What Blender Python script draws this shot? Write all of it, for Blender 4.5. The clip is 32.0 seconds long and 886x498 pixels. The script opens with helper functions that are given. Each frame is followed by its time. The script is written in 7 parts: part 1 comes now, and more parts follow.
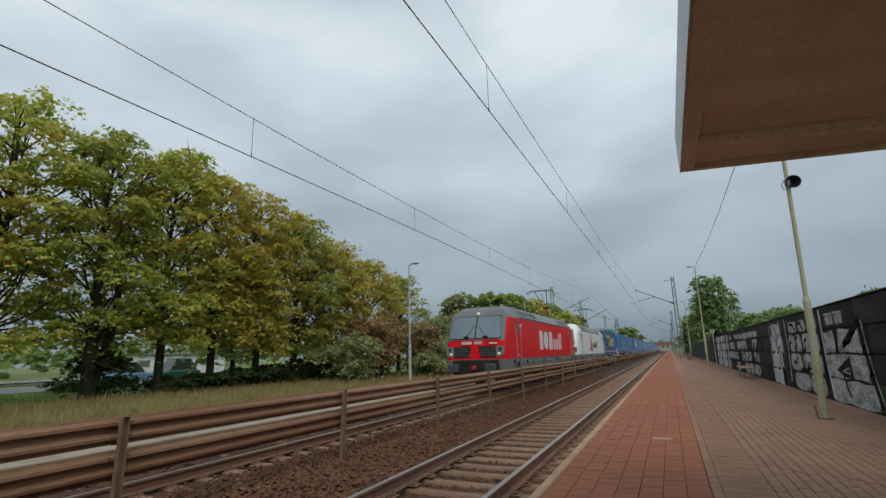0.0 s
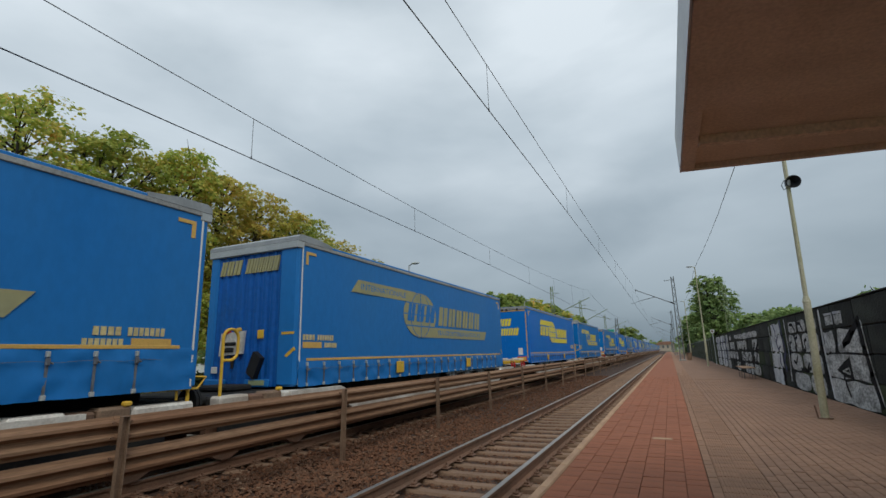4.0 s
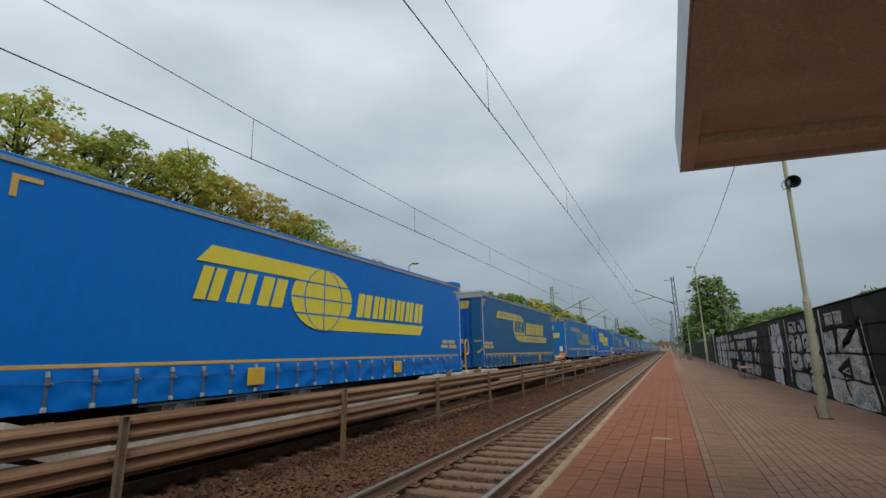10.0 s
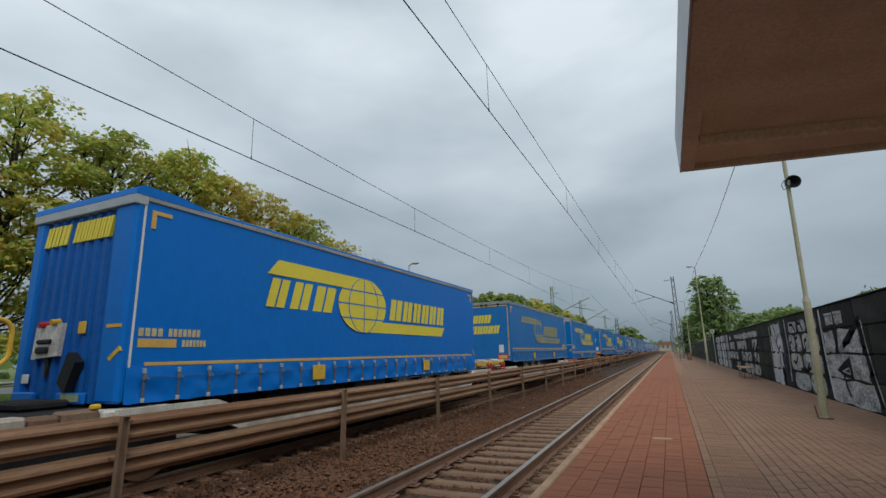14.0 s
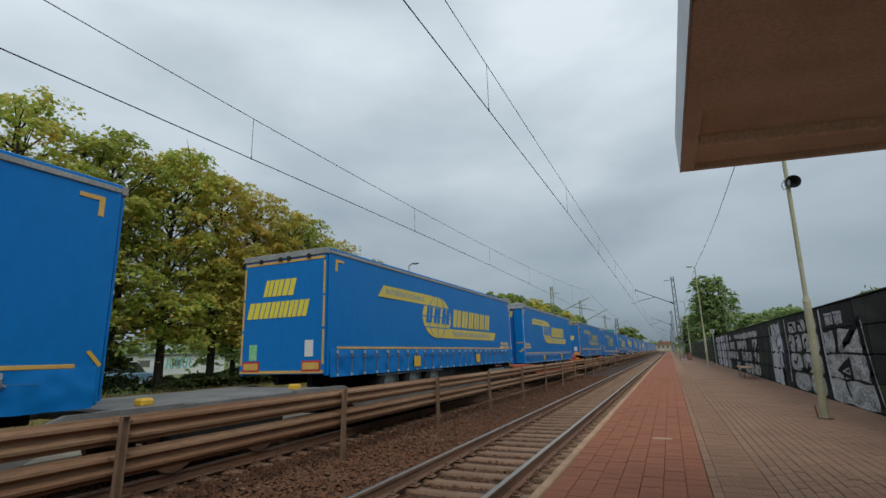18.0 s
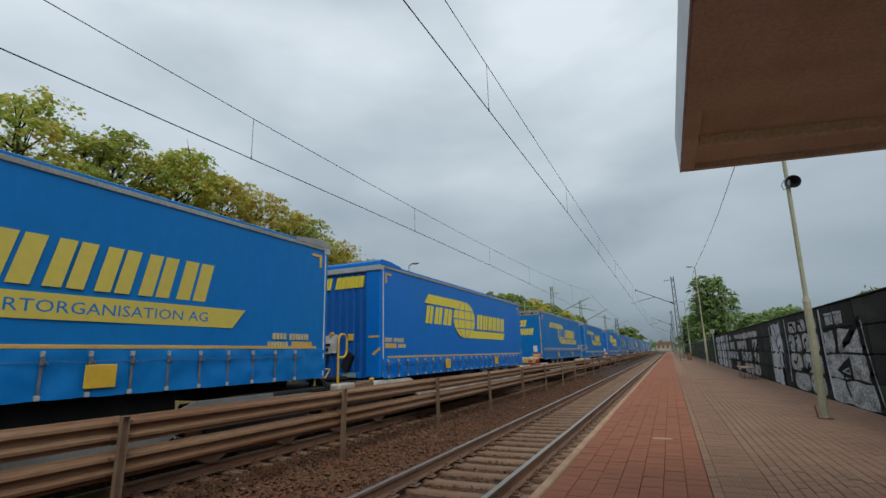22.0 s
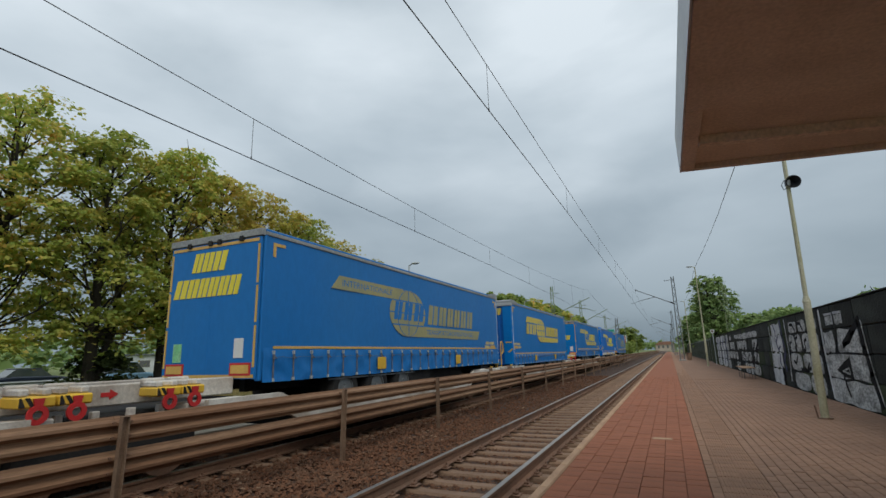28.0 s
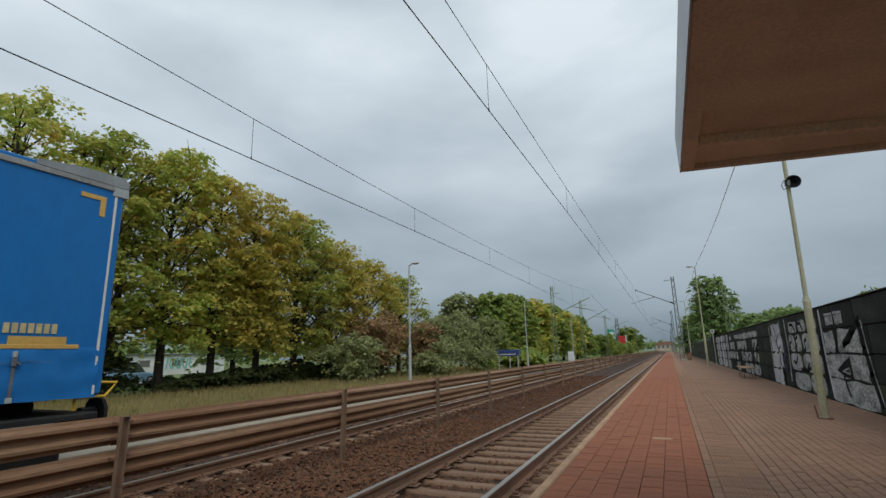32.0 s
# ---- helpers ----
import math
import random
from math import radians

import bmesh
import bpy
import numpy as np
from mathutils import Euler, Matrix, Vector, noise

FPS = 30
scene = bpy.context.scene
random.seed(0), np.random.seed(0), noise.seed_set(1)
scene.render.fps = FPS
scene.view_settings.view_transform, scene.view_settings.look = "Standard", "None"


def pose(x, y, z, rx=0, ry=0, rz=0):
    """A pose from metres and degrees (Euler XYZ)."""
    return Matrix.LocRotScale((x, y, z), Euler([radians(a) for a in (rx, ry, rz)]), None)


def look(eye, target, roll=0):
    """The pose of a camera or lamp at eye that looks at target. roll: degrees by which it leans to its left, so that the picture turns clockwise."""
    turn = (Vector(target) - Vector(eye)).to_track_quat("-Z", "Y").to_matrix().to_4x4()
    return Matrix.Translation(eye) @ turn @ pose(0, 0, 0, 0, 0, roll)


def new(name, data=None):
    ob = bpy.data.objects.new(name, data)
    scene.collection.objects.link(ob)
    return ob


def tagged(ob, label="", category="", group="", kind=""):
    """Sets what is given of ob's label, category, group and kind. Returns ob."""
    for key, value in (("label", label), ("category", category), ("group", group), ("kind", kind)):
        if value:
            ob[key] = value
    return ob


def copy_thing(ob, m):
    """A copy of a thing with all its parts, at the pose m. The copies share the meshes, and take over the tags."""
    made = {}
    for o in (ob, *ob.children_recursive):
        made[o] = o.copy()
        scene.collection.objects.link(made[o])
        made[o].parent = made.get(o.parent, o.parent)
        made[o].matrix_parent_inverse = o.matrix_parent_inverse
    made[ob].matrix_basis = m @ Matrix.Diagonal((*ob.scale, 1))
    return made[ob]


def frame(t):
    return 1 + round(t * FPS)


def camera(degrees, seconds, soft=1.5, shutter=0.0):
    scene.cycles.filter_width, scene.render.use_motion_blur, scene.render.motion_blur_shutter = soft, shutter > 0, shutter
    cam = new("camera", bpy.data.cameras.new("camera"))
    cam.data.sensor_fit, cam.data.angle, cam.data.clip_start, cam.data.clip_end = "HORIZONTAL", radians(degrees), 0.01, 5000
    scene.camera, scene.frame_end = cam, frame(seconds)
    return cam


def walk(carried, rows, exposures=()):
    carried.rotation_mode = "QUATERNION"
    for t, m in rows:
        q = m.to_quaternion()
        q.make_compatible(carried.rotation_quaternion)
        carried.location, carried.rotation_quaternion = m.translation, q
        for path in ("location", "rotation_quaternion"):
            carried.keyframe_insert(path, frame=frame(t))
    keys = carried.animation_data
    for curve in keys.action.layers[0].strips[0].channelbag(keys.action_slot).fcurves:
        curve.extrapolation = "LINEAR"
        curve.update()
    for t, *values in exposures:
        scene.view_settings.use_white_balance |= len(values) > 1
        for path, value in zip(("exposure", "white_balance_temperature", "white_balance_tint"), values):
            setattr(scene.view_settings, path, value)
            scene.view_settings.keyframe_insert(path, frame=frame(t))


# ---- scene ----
cam = camera(84.96, 32.0, soft=1.5)
EYE = (0.0, 0.0, 1.62)
AIM = (-4.025, 8.900, 3.762)
walk(cam, [(0.0, look(EYE, AIM, -1.556)), (32.0, look(EYE, AIM, -1.556))])

# ------------------------------------------------------------------ sky and sun
world = bpy.data.worlds.new("overcast_sky")
scene.world = world
world.use_nodes = True
wn, wl = world.node_tree.nodes, world.node_tree.links
wn.clear()
w_out = wn.new("ShaderNodeOutputWorld")
w_bg = wn.new("ShaderNodeBackground")
w_co = wn.new("ShaderNodeTexCoord")
w_sky = wn.new("ShaderNodeTexSky")
w_sky.sky_type, w_sky.sun_disc = "NISHITA", False
w_sky.sun_elevation, w_sky.sun_rotation = radians(50), radians(139)
w_sky.air_density, w_sky.dust_density = 1.0, 3.0
w_dim = wn.new("ShaderNodeVectorMath")
w_dim.operation = "SCALE"
w_dim.inputs["Scale"].default_value = 0.08
wl.new(w_sky.outputs[0], w_dim.inputs[0])
# cloud deck: flattened noise, so that the clouds lie in sheets
w_map = wn.new("ShaderNodeMapping")
w_map.inputs["Scale"].default_value = (1.0, 1.0, 2.7)
w_map.inputs["Rotation"].default_value = (0.12, 0.1, 0.4)
wl.new(w_co.outputs["Generated"], w_map.inputs[0])
w_n1 = wn.new("ShaderNodeTexNoise")
w_n1.inputs["Scale"].default_value, w_n1.inputs["Detail"].default_value = 2.0, 6
w_n1.inputs["Roughness"].default_value, w_n1.inputs["Distortion"].default_value = 0.46, 0.2
wl.new(w_map.outputs[0], w_n1.inputs["Vector"])
w_r1 = wn.new("ShaderNodeValToRGB")
w_r1.color_ramp.elements[0].position, w_r1.color_ramp.elements[0].color = 0.36, (0.50, 0.575, 0.63, 1)
w_r1.color_ramp.elements[1].position, w_r1.color_ramp.elements[1].color = 0.66, (0.76, 0.83, 0.88, 1)
wl.new(w_n1.outputs[0], w_r1.inputs[0])
# the deck is thicker and darker toward the horizon
w_sep = wn.new("ShaderNodeSeparateXYZ")
wl.new(w_co.outputs["Generated"], w_sep.inputs[0])
w_r2 = wn.new("ShaderNodeValToRGB")
w_r2.color_ramp.elements[0].position, w_r2.color_ramp.elements[0].color = 0.0, (0.30, 0.35, 0.385, 1)
w_r2.color_ramp.elements[1].position, w_r2.color_ramp.elements[1].color = 0.70, (0.93, 0.935, 0.94, 1)
w_mid = w_r2.color_ramp.elements.new(0.27)
w_mid.color = (0.565, 0.605, 0.635, 1)
w_step = w_r2.color_ramp.elements.new(0.34)
w_step.color = (0.765, 0.79, 0.81, 1)
w_high = w_r2.color_ramp.elements.new(0.41)
w_high.color = (0.80, 0.825, 0.845, 1)
wl.new(w_sep.outputs["Z"], w_r2.inputs[0])
w_mul = wn.new("ShaderNodeMix")
w_mul.data_type, w_mul.blend_type = "RGBA", "MULTIPLY"
w_mul.inputs["Factor"].default_value = 1.0
wl.new(w_r1.outputs[0], w_mul.inputs["A"])
wl.new(w_r2.outputs[0], w_mul.inputs["B"])
w_mix = wn.new("ShaderNodeMix")
w_mix.data_type = "RGBA"
w_mix.inputs["Factor"].default_value = 0.93
wl.new(w_dim.outputs[0], w_mix.inputs["A"])
wl.new(w_mul.outputs["Result"], w_mix.inputs["B"])
wl.new(w_mix.outputs["Result"], w_bg.inputs["Color"])
w_bg.inputs["Strength"].default_value = 1.16
wl.new(w_bg.outputs[0], w_out.inputs[0])

sun_lamp = bpy.data.lights.new("sun", "SUN")
sun_lamp.energy, sun_lamp.angle, sun_lamp.color = 1.1, radians(32), (1.0, 0.95, 0.87)
sun = new("sun", sun_lamp)
sun.matrix_world = look((20, -23, 36), (0, 0, 0))
scene.view_settings.exposure = 0.0


# ------------------------------------------------------------------ mesh helpers
class Mesh:
    """Vertices and faces of one part, gathered from simple solids."""

    def __init__(self):
        self.v, self.f = [], []

    def add(self, verts, faces):
        n = len(self.v)
        self.v += [tuple(p) for p in verts]
        self.f += [tuple(i + n for i in q) for q in faces]
        return self

    def box(self, a, b, c=0.0):
        """A box from corner a to corner b with its edges cut by c."""
        lo = [min(p, q) for p, q in zip(a, b)]
        hi = [max(p, q) for p, q in zip(a, b)]
        if c <= 0:
            v = [(x, y, z) for x in (lo[0], hi[0]) for y in (lo[1], hi[1]) for z in (lo[2], hi[2])]
            return self.add(v, [(0, 1, 3, 2), (4, 6, 7, 5), (0, 4, 5, 1), (2, 3, 7, 6), (0, 2, 6, 4), (1, 5, 7, 3)])
        c = min(c, *[(h - l) * 0.49 for l, h in zip(lo, hi)])
        ids, v, f = {}, [], []
        for sx in (0, 1):
            for sy in (0, 1):
                for sz in (0, 1):
                    s = (sx, sy, sz)
                    for ax in range(3):
                        p = [(hi[k] - c if s[k] else lo[k] + c) for k in range(3)]
                        p[ax] = hi[ax] if s[ax] else lo[ax]
                        ids[(s, ax)] = len(v)
                        v.append(p)
        for ax in range(3):
            u, w = (ax + 1) % 3, (ax + 2) % 3
            for side in (0, 1):
                q = []
                for i, j in ((0, 0), (1, 0), (1, 1), (0, 1)):
                    s = [0, 0, 0]
                    s[ax], s[u], s[w] = side, i, j
                    q.append(ids[(tuple(s), ax)])
                f.append(q if side else q[::-1])
            for i in (0, 1):
                for j in (0, 1):
                    s0, s1 = [0, 0, 0], [0, 0, 0]
                    s0[u], s0[w], s1[u], s1[w] = i, j, i, j
                    s0[ax], s1[ax] = 0, 1
                    q = [ids[(tuple(s0), u)], ids[(tuple(s1), u)], ids[(tuple(s1), w)], ids[(tuple(s0), w)]]
                    f.append(q if i == j else q[::-1])
        for sx in (0, 1):
            for sy in (0, 1):
                for sz in (0, 1):
                    q = [ids[((sx, sy, sz), k)] for k in range(3)]
                    f.append(q if (sx + sy + sz) % 2 else q[::-1])
        return self.add(v, f)

    def rod(self, p, q, r, n=8, r2=None, caps=True):
        """A round bar from p to q."""
        p, q = Vector(p), Vector(q)
        r2 = r if r2 is None else r2
        d = (q - p).normalized()
        a = d.orthogonal().normalized()
        b = d.cross(a)
        v = []
        for o, rr in ((p, r), (q, r2)):
            v += [o + rr * (math.cos(2 * math.pi * i / n) * a + math.sin(2 * math.pi * i / n) * b) for i in range(n)]
        f = [(i, (i + 1) % n, n + (i + 1) % n, n + i) for i in range(n)]
        if caps:
            f += [tuple(range(n))[::-1], tuple(range(n, 2 * n))]
        return self.add(v, f)

    def tube(self, pts, r, n=6):
        """One bent round bar through all the points."""
        pts = [Vector(p) for p in pts]
        rows, a = [], None
        for i, p in enumerate(pts):
            d = (pts[min(i + 1, len(pts) - 1)] - pts[max(i - 1, 0)]).normalized()
            a = d.orthogonal().normalized() if a is None else (a - d * a.dot(d)).normalized()
            b = d.cross(a)
            rows.append([p + r * (math.cos(2 * math.pi * k / n) * a + math.sin(2 * math.pi * k / n) * b) for k in range(n)])
        return self.rings(rows)

    def prism(self, outline, axis, a, b):
        """The outline (pairs in the two other axes, in order) swept along an axis from a to b."""
        k = "xyz".index(axis)
        def put(p, w):
            r = [p[0], p[1]]
            r.insert(k, w)
            return r
        n = len(outline)
        v = [put(p, a) for p in outline] + [put(p, b) for p in outline]
        f = [(i, (i + 1) % n, n + (i + 1) % n, n + i) for i in range(n)]
        f += [tuple(range(n))[::-1], tuple(range(n, 2 * n))]
        return self.add(v, f)

    def rings(self, rows, close=True, cap=True):
        """A skin through rows of points, each of the same number."""
        n = len(rows[0])
        v = [p for row in rows for p in row]
        f = []
        for j in range(len(rows) - 1):
            for i in range(n if close else n - 1):
                k = (i + 1) % n
                f.append((j * n + i, j * n + k, (j + 1) * n + k, (j + 1) * n + i))
        if cap and close:
            f += [tuple(range(n))[::-1], tuple(range((len(rows) - 1) * n, len(rows) * n))]
        return self.add(v, f)

    def data(self, name, material, smooth=False):
        me = bpy.data.meshes.new(name)
        me.from_pydata(self.v, [], self.f)
        bm = bmesh.new()
        bm.from_mesh(me)
        if smooth:
            bmesh.ops.remove_doubles(bm, verts=bm.verts, dist=1e-5)
        bmesh.ops.recalc_face_normals(bm, faces=bm.faces)
        bm.to_mesh(me)
        bm.free()
        me.materials.append(material)
        if smooth:
            me.polygons.foreach_set("use_smooth", [True] * len(me.polygons))
            me.set_sharp_from_angle(angle=radians(38))
        me.update()
        return me


def part(name, mesh, material, parent, label="", smooth=False, at=None):
    """One mesh object under a thing or a part."""
    me = mesh if isinstance(mesh, bpy.types.Mesh) else mesh.data(name, material, smooth)
    ob = new(name, me)
    ob.parent = parent
    if at is not None:
        ob.matrix_basis = at if isinstance(at, Matrix) else Matrix.Translation(at)
    if label:
        tagged(ob, label)
    return ob


def thing(name, m, label, category, group="", kind=""):
    ob = new(name)
    ob.matrix_basis = m
    return tagged(ob, label, category, group, kind)


def solid(name, mesh, material, label, category="", group="", kind="", smooth=False):
    """A thing or a piece of the setting that is one mesh."""
    return tagged(new(name, mesh.data(name, material, smooth)), label, category, group, kind)


# ------------------------------------------------------------------ materials
def shade(name, c1, c2=None, rough=0.7, metal=0.0, scale=3.0, fine=60.0, bump=0.15, grime=0.18, vary=0.0, stretch=(1, 1, 1), spec=0.5, lo=0.35, hi=0.65):
    """A surface of two colours in large patches, with a fine grain that also gives the relief."""
    m = bpy.data.materials.new(name)
    m.use_nodes = True
    n, l = m.node_tree.nodes, m.node_tree.links
    bsdf = n["Principled BSDF"]
    c2 = c2 or tuple(v * 0.72 for v in c1)
    co = n.new("ShaderNodeTexCoord")
    mp = n.new("ShaderNodeMapping")
    mp.inputs["Scale"].default_value = stretch
    l.new(co.outputs["Object"], mp.inputs[0])
    a, b = n.new("ShaderNodeTexNoise"), n.new("ShaderNodeTexNoise")
    a.inputs["Scale"].default_value, a.inputs["Detail"].default_value = scale, 5
    b.inputs["Scale"].default_value, b.inputs["Detail"].default_value = fine, 3
    l.new(mp.outputs[0], a.inputs["Vector"])
    l.new(mp.outputs[0], b.inputs["Vector"])
    r = n.new("ShaderNodeValToRGB")
    r.color_ramp.elements[0].position, r.color_ramp.elements[0].color = lo, (*c1, 1)
    r.color_ramp.elements[1].position, r.color_ramp.elements[1].color = hi, (*c2, 1)
    l.new(a.outputs[0], r.inputs[0])
    g = n.new("ShaderNodeMapRange")
    g.inputs["From Min"].default_value, g.inputs["From Max"].default_value = 0.3, 0.7
    g.inputs["To Min"].default_value, g.inputs["To Max"].default_value = 1 - grime, 1 + grime
    l.new(b.outputs[0], g.inputs["Value"])
    h = n.new("ShaderNodeHueSaturation")
    l.new(r.outputs[0], h.inputs["Color"])
    if vary:
        o = n.new("ShaderNodeObjectInfo")
        k = n.new("ShaderNodeMapRange")
        k.inputs["To Min"].default_value, k.inputs["To Max"].default_value = 1 - vary, 1 + vary
        l.new(o.outputs["Random"], k.inputs["Value"])
        t = n.new("ShaderNodeMath")
        t.operation = "MULTIPLY"
        l.new(g.outputs[0], t.inputs[0])
        l.new(k.outputs[0], t.inputs[1])
        l.new(t.outputs[0], h.inputs["Value"])
    else:
        l.new(g.outputs[0], h.inputs["Value"])
    l.new(h.outputs[0], bsdf.inputs["Base Color"])
    bsdf.inputs["Roughness"].default_value, bsdf.inputs["Metallic"].default_value = rough, metal
    bsdf.inputs["Specular IOR Level"].default_value = spec
    if bump:
        u = n.new("ShaderNodeBump")
        u.inputs["Strength"].default_value, u.inputs["Distance"].default_value = bump, 0.02
        l.new(b.outputs[0], u.inputs["Height"])
        l.new(u.outputs[0], bsdf.inputs["Normal"])
    return m


def islands(name, colours, rough=0.8, patch=0.25, glow_through=0.0):
    """For joined small pieces: each takes a colour of the row by chance, in drifts."""
    m = bpy.data.materials.new(name)
    m.use_nodes = True
    n, l = m.node_tree.nodes, m.node_tree.links
    bsdf = n["Principled BSDF"]
    geo, co, no = n.new("ShaderNodeNewGeometry"), n.new("ShaderNodeTexCoord"), n.new("ShaderNodeTexNoise")
    no.inputs["Scale"].default_value, no.inputs["Detail"].default_value = patch, 3
    l.new(co.outputs["Object"], no.inputs["Vector"])
    mx = n.new("ShaderNodeMix")
    mx.inputs["Factor"].default_value = 0.5
    st = n.new("ShaderNodeMapRange")
    st.inputs["From Min"].default_value, st.inputs["From Max"].default_value = 0.3, 0.7
    l.new(no.outputs[0], st.inputs["Value"])
    l.new(geo.outputs["Random Per Island"], mx.inputs["A"])
    l.new(st.outputs[0], mx.inputs["B"])
    r = n.new("ShaderNodeValToRGB")
    r.color_ramp.elements[0].color, r.color_ramp.elements[1].color = (*colours[0], 1), (*colours[-1], 1)
    for i, c in enumerate(colours[1:-1], 1):
        r.color_ramp.elements.new(i / (len(colours) - 1)).color = (*c, 1)
    l.new(mx.outputs["Result"], r.inputs[0])
    l.new(r.outputs[0], bsdf.inputs["Base Color"])
    bsdf.inputs["Roughness"].default_value = rough
    bsdf.inputs["Specular IOR Level"].default_value = 0.25
    if glow_through:
        t, k = n.new("ShaderNodeBsdfTranslucent"), n.new("ShaderNodeMixShader")
        k.inputs[0].default_value = glow_through
        l.new(r.outputs[0], t.inputs["Color"])
        l.new(bsdf.outputs[0], k.inputs[1])
        l.new(t.outputs[0], k.inputs[2])
        l.new(k.outputs[0], n["Material Output"].inputs["Surface"])
    return m


def glow(name, colour, strength):
    m = bpy.data.materials.new(name)
    m.use_nodes = True
    b = m.node_tree.nodes["Principled BSDF"]
    b.inputs["Base Color"].default_value = (*colour, 1)
    b.inputs["Emission Color"].default_value = (*colour, 1)
    b.inputs["Emission Strength"].default_value = strength
    return m


GRASS = shade("grass_ground", (0.11, 0.165, 0.04), (0.18, 0.19, 0.07), 0.95, scale=0.35, fine=25, bump=0.6, grime=0.3)
BALLAST = shade("ballast_bed", (0.069, 0.033, 0.018), (0.040, 0.022, 0.014), 0.95, scale=0.9, fine=22, bump=1.0, grime=0.45)
STONE = islands("ballast_stone", [(0.034, 0.016, 0.011), (0.102, 0.046, 0.025), (0.175, 0.082, 0.045), (0.115, 0.065, 0.040), (0.145, 0.075, 0.045), (0.358, 0.250, 0.166)], 0.95, 1.5)
RUST = shade("rusty_rail", (0.205, 0.108, 0.065), (0.135, 0.078, 0.050), 0.85, 0.0, scale=2.0, fine=40, bump=0.3)
STEEL = shade("polished_rail_head", (0.40, 0.36, 0.31), (0.31, 0.28, 0.245), 0.36, 0.75, scale=3, fine=90, bump=0.02, grime=0.08, stretch=(1, 0.1, 1))
SLEEPER = shade("concrete_sleeper", (0.270, 0.172, 0.110), (0.195, 0.118, 0.074), 0.92, scale=2.2, fine=55, bump=0.35, vary=0.14)
GUARD = shade("weathered_guard_beam", (0.167, 0.081, 0.042), (0.295, 0.183, 0.110), 0.75, 0.0, scale=1.1, fine=30, bump=0.12, grime=0.25, stretch=(1, 0.15, 3.0), spec=0.25)
GUARDPOST = shade("weathered_guard_post", (0.275, 0.188, 0.124), (0.200, 0.125, 0.081), 0.7, 0.2, scale=3, fine=45, bump=0.15, vary=0.12)
REDBRICK = shade("red_paver", (0.288, 0.097, 0.045), (0.231, 0.080, 0.037), 0.9, scale=2.5, fine=70, bump=0.25, vary=0.07)
GREYBRICK = shade("grey_brown_paver", (0.268, 0.150, 0.092), (0.212, 0.116, 0.071), 0.9, scale=1.6, fine=70, bump=0.25, vary=0.10)
PALEBRICK = shade("pale_paver", (0.281, 0.155, 0.091), (0.230, 0.124, 0.073), 0.9, scale=2.0, fine=70, bump=0.25, vary=0.10)
JOINT = shade("paver_joint_sand", (0.17, 0.080, 0.050), (0.13, 0.065, 0.042), 0.97, scale=2, fine=50, bump=0.3)
EDGE = shade("platform_edge_stone", (0.466, 0.304, 0.181), (0.360, 0.218, 0.130), 0.9, scale=2.0, fine=45, bump=0.3, vary=0.08)
CONCRETE = shade("plain_concrete", (0.33, 0.31, 0.28), (0.25, 0.23, 0.21), 0.9, scale=1.2, fine=40, bump=0.3)
SOFFIT = shade("brown_soffit_board", (0.800, 0.670, 0.538), (0.675, 0.554, 0.442), 0.85, scale=2.2, fine=45, bump=0.12, grime=0.12)
# paler than the boards: the light on the batten's face is in its colour
BATTENLIT = shade("lit_brown_batten", (0.800, 0.709, 0.570), (0.770, 0.618, 0.487), 0.75, scale=1.5, fine=30, bump=0.05)
FASCIA = shade("pale_fascia_sheet", (0.62, 0.64, 0.64), (0.5, 0.52, 0.53), 0.5, scale=1.2, fine=30, bump=0.03, grime=0.07)
WIRE = shade("dark_wire", (0.085, 0.088, 0.092), None, 0.6, 0.3, bump=0.0)
MASTGREEN = shade("faded_green_mast", (0.17, 0.25, 0.12), (0.22, 0.25, 0.13), 0.7, 0.1, scale=1.5, fine=30)
MASTGREY = shade("galvanised_mast", (0.20, 0.215, 0.22), (0.15, 0.165, 0.175), 0.55, 0.5, scale=1.5, fine=30)
LAMPGREY = shade("galvanised_lamp_post", (0.46, 0.49, 0.48), (0.38, 0.41, 0.40), 0.5, 0.2, scale=1.5, fine=30)
POLE = shade("yellow_green_pole_paint", (0.35, 0.335, 0.20), (0.45, 0.43, 0.31), 0.6, 0.0, scale=1.8, fine=40, bump=0.1)
BLACKPLASTIC = shade("black_plastic", (0.018, 0.018, 0.02), None, 0.6, bump=0.05, spec=0.25)
WALLBLACK = shade("black_painted_block", (0.012, 0.013, 0.013), (0.032, 0.036, 0.031), 0.9, scale=2.2, fine=30, bump=0.9, vary=0.3, spec=0.2, stretch=(1, 0.4, 1))
WALLGREEN = shade("dark_green_painted_block", (0.022, 0.034, 0.017), (0.045, 0.056, 0.030), 0.9, scale=1.4, fine=45, bump=0.5, vary=0.2, spec=0.12)
SILVER = shade("silver_spray_paint", (0.42, 0.43, 0.425), (0.15, 0.155, 0.15), 0.75, 0.0, scale=5.5, fine=24, bump=0.5, grime=0.5, spec=0.2, lo=0.40, hi=0.70, stretch=(1, 0.45, 1.0))
WHITEPAINT = shade("white_spray_paint", (0.58, 0.60, 0.62), (0.34, 0.36, 0.38), 0.7, scale=2.5, fine=30, bump=0.4, grime=0.2)
INK = shade("black_spray_paint", (0.008, 0.008, 0.010), (0.016, 0.016, 0.016), 0.85, scale=3, fine=30, bump=0.4, spec=0.1)
NAVY = shade("navy_spray_paint", (0.015, 0.02, 0.09), (0.02, 0.025, 0.06), 0.7, scale=3, fine=30, bump=0.4)
